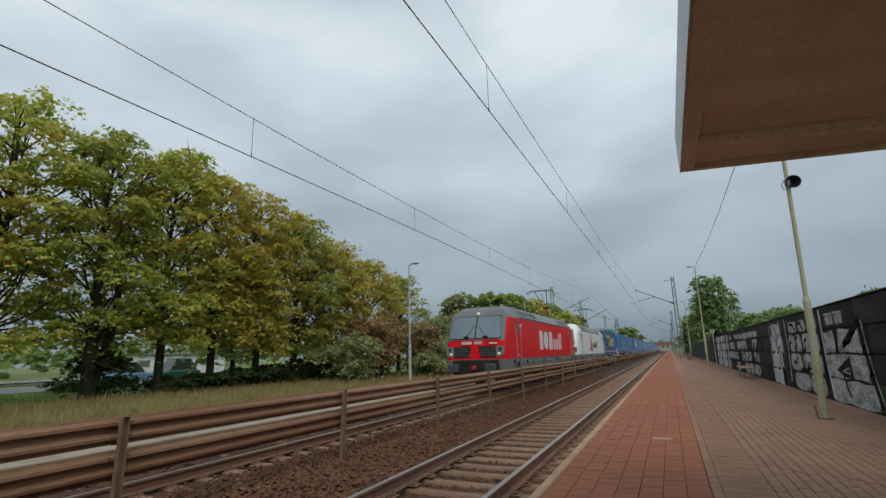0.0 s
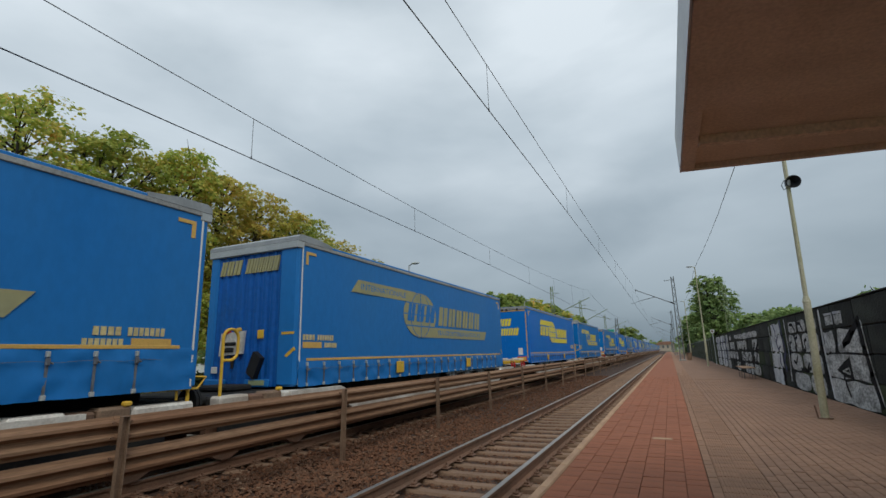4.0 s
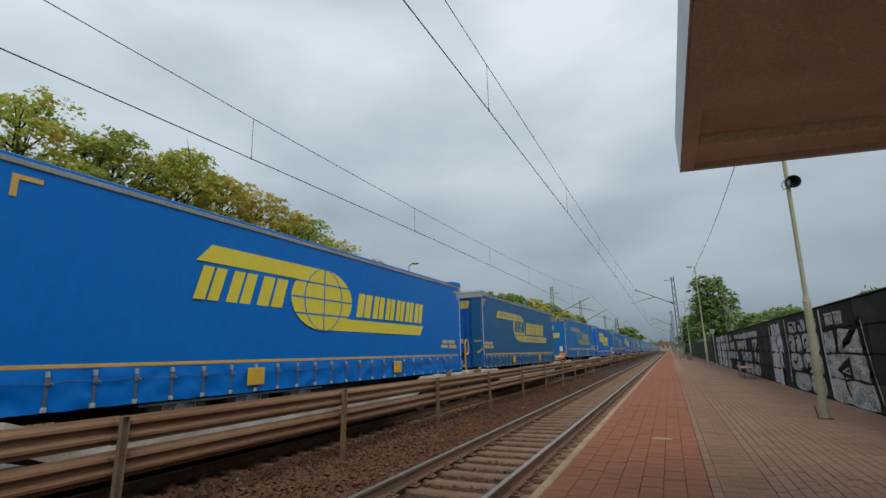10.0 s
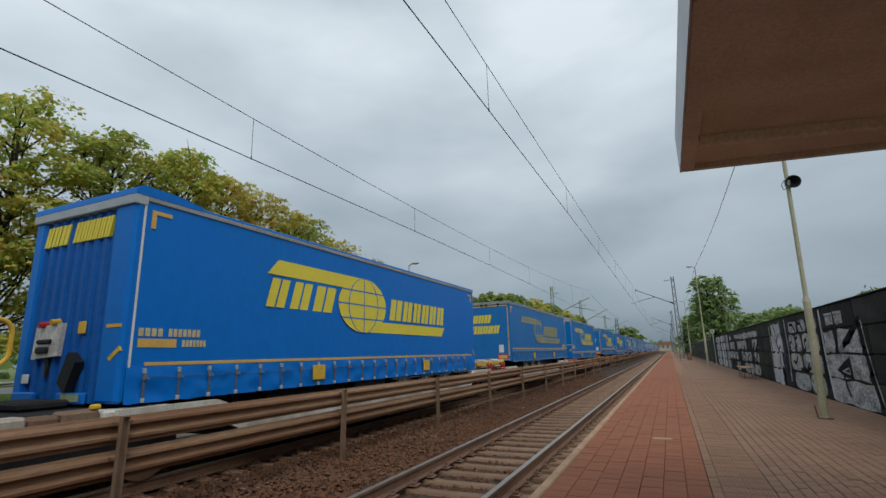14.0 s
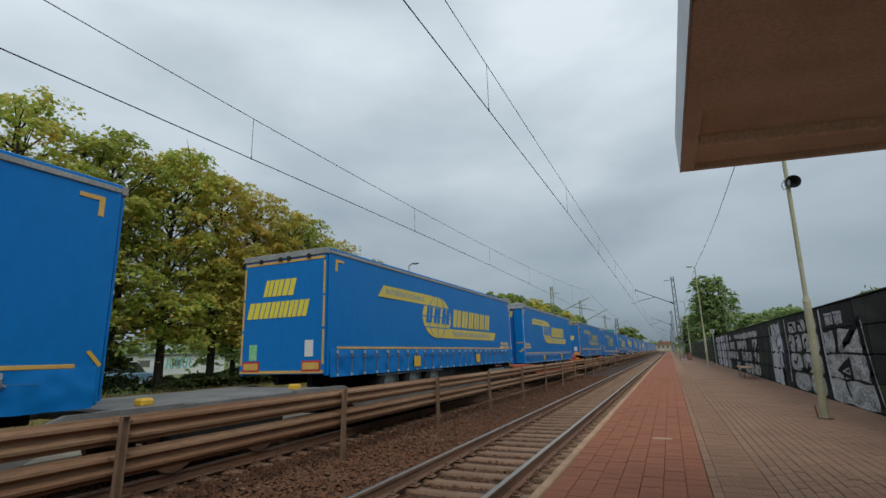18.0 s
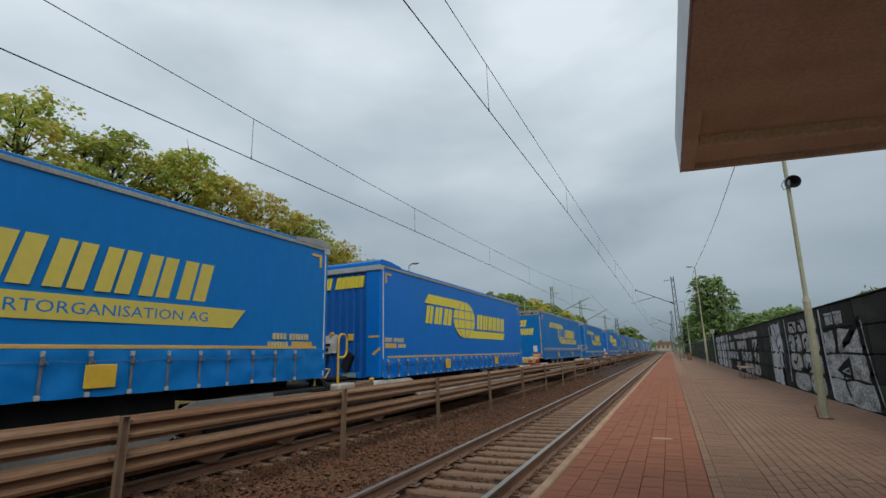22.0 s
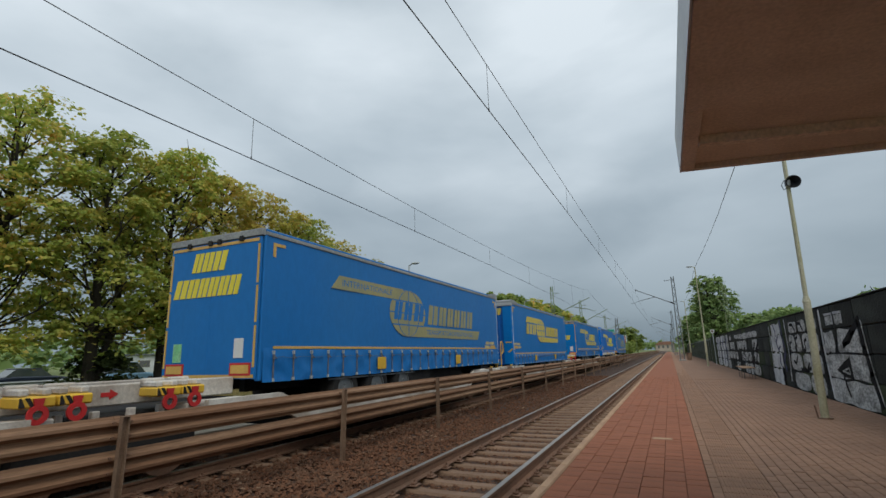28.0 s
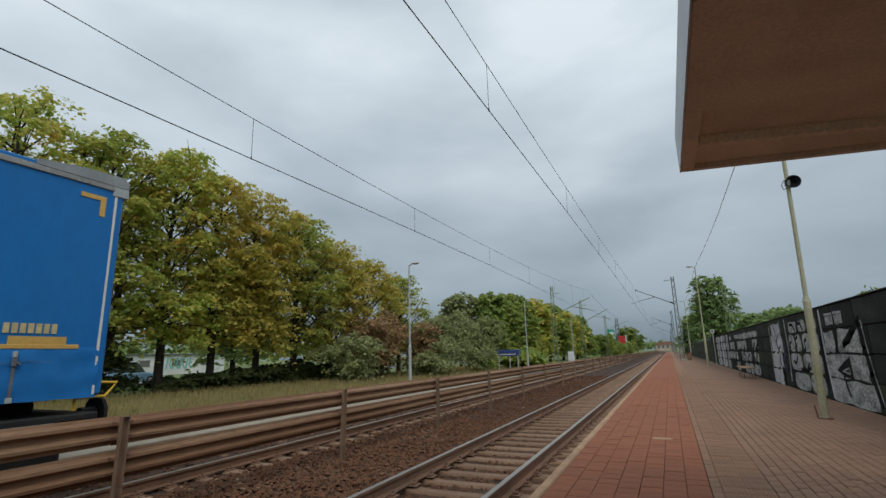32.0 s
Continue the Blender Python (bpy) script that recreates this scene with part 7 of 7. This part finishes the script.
            part("step_hole", Mesh().box((s * 1.49, (a + b) / 2 - 0.2, 1.02), (s * 1.503, (a + b) / 2 + 0.2, 1.26), 0.02), BLACKPLASTIC, t, "dark step opening")
            part("filler", Mesh().rod((s * 1.48, Y(1.26), 1.24), (s * 1.506, Y(1.26), 1.24), 0.085, 14), BLACKPLASTIC, t)
            part("mirror_camera", Mesh().box((s * 1.5, b + 0.12 if end == 0 else a - 0.22, 2.85), (s * 1.58, b + 0.22 if end == 0 else a - 0.12, 3.02), 0.02), LAMPGREY, t)
    # small markings and ports along the sill
    for a, b, z0, z1 in ((6.22, 6.43, 1.17, 1.29), (7.05, 7.12, 1.20, 1.27), (7.56, 8.06, 1.17, 1.24), (8.32, 8.98, 1.155, 1.225), (9.06, 9.84, 1.13, 1.20), (8.2, 8.26, 1.04, 1.09), (9.62, 9.74, 1.03, 1.10),
                         (10.0, 10.12, 1.03, 1.10), (10.11, 10.52, 1.16, 1.215), (11.2, 11.27, 1.20, 1.26), (11.55, 11.99, 1.20, 1.255), (12.18, 12.6, 1.19, 1.225), (13.9, 13.96, 1.0, 1.05), (14.5, 14.62, 1.12, 1.33),
                         (14.68, 14.86, 1.22, 1.27), (14.68, 14.82, 1.13, 1.17), (15.0, 15.2, 1.2, 1.23), (5.2, 5.6, 1.18, 1.24), (3.8, 4.3, 1.17, 1.25), (2.9, 3.2, 1.2, 1.26)):
        dash = Mesh()
        for p, q in blocks([1] * max(1, round((b - a) / 0.06)), a, b, 0.5):
            dash.box((1.488, p, z0 + 0.01), (1.499, q, z1 - 0.01))
        part("sill_marking", dash, LAMPGREY, t, "small pale marking bars")
    part("orange_bar", Mesh().box((1.488, 12.66, 1.165), (1.499, 13.66, 1.245)), ORANGE, t, "worn orange bar")
    for y, w, z in ((6.93, 0.15, 1.24), (7.41, 0.10, 1.22), (10.60, 0.10, 1.23), (11.08, 0.13, 1.24), (3.5, 0.1, 1.22), (17.4 - 0.2, 0.1, 1.1)):
        pts = [(y + w * math.cos(q), z + 0.075 * math.sin(q)) for q in [2 * math.pi * k / 16 for k in range(16)]]
        port = part("sill_port", Mesh().prism(pts, "x", 1.47, 1.500), INK, t, "dark oval port")
        if w > 0.12:
            part("port_cap", Mesh().rod((1.49, y, z), (1.504, y, z), 0.05, 12), LAMPGREY, port)
    # running gear
    for yb in (4.1, L - 4.1):
        bog = part("bogie", Mesh().box((1.0, yb - 1.9, 0.42), (1.2, yb + 1.9, 0.75), 0.06).box((-1.2, yb - 1.9, 0.42), (-1.0, yb + 1.9, 0.75), 0.06).box((-1.1, yb - 0.3, 0.4), (1.1, yb + 0.3, 0.9), 0.04), DARKFRAME, t)
        for yw in (yb - 1.5, yb + 1.5):
            part("wheelset", Mesh().rod((0.68, yw, 0.56), (0.82, yw, 0.56), 0.62, 20).rod((-0.82, yw, 0.56), (-0.68, yw, 0.56), 0.62, 20).rod((-1.05, yw, 0.56), (1.05, yw, 0.56), 0.1, 8), RUST, bog)
    part("underbody", Mesh().box((-1.2, 6.8, 0.4), (1.2, L - 6.8, 0.95), 0.05), DARKFRAME, t)
    # roof gear: folded collector in front, raised one at the rear
    fold = Mesh()
    for y in (2.6, 4.4):
        fold.tube([(-0.8, y, 4.14), (0.8, y, 4.14)], 0.02, 6)
    fold.tube([(0.75, 2.2, 4.20), (0.7, 4.9, 4.06)], 0.016, 5).tube([(-0.75, 2.2, 4.20), (-0.7, 4.9, 4.06)], 0.016, 5).tube([(0.6, 2.3, 4.23), (0.5, 5.0, 4.06)], 0.014, 5)
    for y in (2.6, 4.4):
        for xx in (-0.55, 0.55):
            fold.rod((xx, y, 3.84), (xx, y, 4.14), 0.045, 8)
        part("post_insulator", Mesh().rod((0.55, y, 3.84), (0.55, y, 4.06), 0.075, 10).rod((0.55, y, 3.92), (0.55, y, 3.95), 0.10, 10).rod((0.55, y, 4.0), (0.55, y, 4.03), 0.10, 10), LAMPGREY, t, "pale ribbed insulator")
    fold.box((0.25, 4.45, 3.9), (0.62, 5.05, 4.06), 0.04).tube([(0.62, 4.5, 4.08), (0.66, 4.9, 4.14), (0.66, 5.3, 4.12), (0.64, 5.5, 3.98)], 0.022, 6)
    part("folded_pantograph", fold, DARKFRAME, t, "folded dark current collector")
    line = Mesh().tube([(0.55, 5.2, 4.06), (0.55, 9.2, 4.10), (0.55, 12.6, 4.06)], 0.016, 5)
    for y in (5.4, 6.9, 8.4, 9.9, 11.4, 12.5):
        line.rod((0.55, y, 3.84), (0.55, y, 4.06), 0.05, 8)
    part("roof_conductor", line, DARKFRAME, t, "roof conductor on insulators")
    yp = 14.75
    arm = Mesh().rod((0.0, yp - 0.85, 3.95), (0.0, yp + 0.35, 4.85), 0.045, 8)
    part("lower_arm", arm, SIGNALRED if logo == "red" else MASTGREY, t, "red lower collector arm" if logo == "red" else "grey lower collector arm")
    part("collector_base", Mesh().box((-0.5, yp - 1.2, 3.86), (0.5, yp - 0.3, 3.97), 0.03), SIGNALRED if logo == "red" else MASTGREY, t)
    up = Mesh()
    for s in (-1, 1):
        up.rod((s * 0.12, yp + 0.35, 4.85), (s * 0.42, yp - 0.95, 5.93), 0.026, 6)
    up.rod((0.0, yp + 0.4, 4.79), (0.0, yp - 0.75, 5.85), 0.016, 5)
    part("upper_arm", up, WIRE, t, "thin dark upper arm")
    part("collector_knee", Mesh().box((-0.16, yp + 0.24, 4.76), (0.16, yp + 0.48, 4.92), 0.04), DARKFRAME, t, "dark knee joint of the collector")
    part("collector_damper", Mesh().rod((0.06, yp - 0.35, 3.95), (0.06, yp + 0.38, 4.80), 0.014, 6).rod((-0.2, yp - 0.95, 3.97), (-0.2, yp - 0.55, 4.16), 0.05, 8), LAMPGREY, t, "pale linkage of the collector")
    bow = Mesh()
    for y in (yp - 1.2, yp - 0.75):
        bow.tube([(-0.97, y, 5.78), (-0.86, y, 5.92), (-0.72, y, 6.0), (0.72, y, 6.0), (0.86, y, 5.92), (0.97, y, 5.78)], 0.022, 6)
    bow.rod((-0.42, yp - 1.2, 5.98), (-0.42, yp - 0.75, 5.98), 0.018, 5).rod((0.42, yp - 1.2, 5.98), (0.42, yp - 0.75, 5.98), 0.018, 5)
    part("contact_bow", bow, WIRE, t, "dark contact bow touching the wire")
    # side print
    if logo == "red":
        for s in (1, -1):
            for i, (a, b) in enumerate(blocks((0.8, 1.25, 1.0), 6.35, 9.62, 0.28)):
                if i == 1:
                    oval = [((a + b) / 2 + (b - a) / 2 * math.cos(q), 2.305 + 0.53 * math.sin(q)) for q in [2 * math.pi * k / 28 for k in range(28)]]
                    part("print_oval", Mesh().prism(oval, "x", s * 1.500, s * 1.508), PRINTWHITE, t, "white printed oval")
                else:
                    part("print_block", slanted(a, b, 1.78, 2.83, 0.0, s * 1.502, 0.006 * s), PRINTWHITE, t, "white printed block")
            for (a, b), z1 in zip(blocks((0.7, 0.8, 0.4, 0.4), 9.98, 12.34, 0.36), (2.42, 2.42, 2.75, 2.84)):
                part("print_block", slanted(a, b, 1.78, z1, 0.0, s * 1.502, 0.006 * s), PRINTWHITE, t, "white printed block")
        part("name_bar", Mesh().box((1.498, 16.1, 1.97), (1.507, 16.7, 2.04)), PRINTWHITE, t, "small white bar")
    else:
        for leaf in ([(6.92, 2.12), (7.18, 2.48), (7.33, 2.84), (7.37, 3.06), (7.79, 3.12), (7.73, 2.9), (7.59, 2.52), (7.41, 2.14)],
                     [(6.56, 1.91), (6.89, 2.04), (7.18, 2.08), (7.46, 2.07), (7.71, 1.66), (7.24, 1.70), (6.94, 1.66), (6.68, 1.58)],
                     [(7.72, 2.6), (7.88, 2.26), (8.08, 1.98), (8.27, 1.74), (8.06, 1.44), (7.74, 1.77), (7.51, 2.16)]):
            part("emblem_leaf", Mesh().prism(leaf, "x", 1.498, 1.508), SIGNALRED, t, "red emblem leaf")
        for (a, b), z1 in zip(blocks((0.6, 1, 0.6, 0.6, 1, 1, 1), 8.38, 11.25, 0.34), (2.36, 2.36, 2.55, 2.36, 2.36, 2.36, 2.62)):
            part("print_block", slanted(a, b, 1.93, z1, 0.12, 1.500, 0.006), GRILLE, t, "dark printed block")
        part("name_bar", Mesh().box((1.498, 1.0, 2.40), (1.507, 1.75, 2.48)), LAMPGREY, t, "small grey bar")
    return t


# ------------------------------------------------------------------ make up the train
red_loco = locomotive(LOCORED, LOCOGREY, LOCOGREY, "red electric locomotive with grey roof and white side print", "red")
white_loco = locomotive(LOCOWHITE, LOCOGREY, LOCOWHITE, "white electric locomotive with grey roof and red emblem", "white")
PITCH = 34.24
RISE = {0: -0.17, 3: -0.02, 5: 0.12, 12: 0.16, 15: 0.36}    # height of the door print where it differs
# print style and wear of each pair: bulkhead-first trailer, then doors-first trailer, and the wagon's paint
PAIRS = [("A", "dirty", "A", "dull", "grey"), ("A", "dull", "B", "bright", "grey"), ("A", "mid", "A", "mid", "grey"), ("B", "bright", "A", "dull", "grey"),
         ("A", "bright", "B", "bright", "grey"), ("A", "dirty", "A", "dull", "grey"), ("B", "bright", "A", "dull", "grey"), ("B", "bright", "A", "dull", "grey"),
         ("A", "mid", "A", "mid", "orange"), ("B", "mid", "A", "mid", "dark"), ("A", "mid", "A", "dull", "orange"), ("A", "dull", "A", "mid", "dark"),
         ("B", "bright", "A", "mid", "grey"), ("A", "mid", "B", "bright", "grey"), ("A", "dull", "A", "dull", "grey"), ("A", "mid", "A", "dull", "grey"),
         ("B", "mid", "A", "mid", "grey"), ("A", "bright", "A", "dull", "dark")]
convoy = [(red_loco, -38.55), (white_loco, -19.6)]
first = {}


def once(key, build):
    """The first of a kind is built, later ones are copies."""
    if key in first:
        return copy_thing(first[key], Matrix())
    first[key] = build()
    return first[key]


for k, (fs, ft, ds, dt, wt) in enumerate(PAIRS):
    y = PITCH * k
    board = "board" if k == len(PAIRS) - 1 else "blue"
    convoy.append((once(("w", wt), lambda: wagon(wt)), y))
    convoy.append((once(("f", fs, ft, board), lambda: trailer(True, fs, ft, board)), y - (0.15 if k == 7 else 0.0)))
    up = RISE.get(k, 0.06)
    convoy.append((once(("d", ds, dt, up), lambda: trailer(False, ds, dt, "blue", up)), y + 18.12))


def run(t):
    """How far the first trailer's front is past the camera."""
    return ((0.0014076 * t - 0.0723068) * t + 21.79824) * t - 59.6358


def motions():
    times = [2.0 * i for i in range(17)]
    for ob, y in convoy:
        walk(ob, [(t, pose(FAR, y - run(t), 0.0)) for t in times])
    lift = [(0.0, 0.05), (0.5, 0.06), (1.0, 0.11), (1.5, 0.14), (2.0, 0.11), (2.5, 0.06), (3.0, 0.03), (3.5, 0.015), (5.5, 0.0), (32.0, 0.0)]
    walk(green_van, [(t, pose(-40.5, 30.5 + 9.0 * t, 0.03)) for t in (0.0, 8.0, 16.0, 24.0, 32.0)])
    walk(dark_car, [(t, pose(-40.5, 19.5 - 9.5 * (28.0 - t), 0.03, 0, 0, 180)) for t in (0.0, 8.0, 16.0, 24.0, 32.0)])
    walk(far_wire, [(t, pose(0, 0, h)) for t, h in lift])


motions()
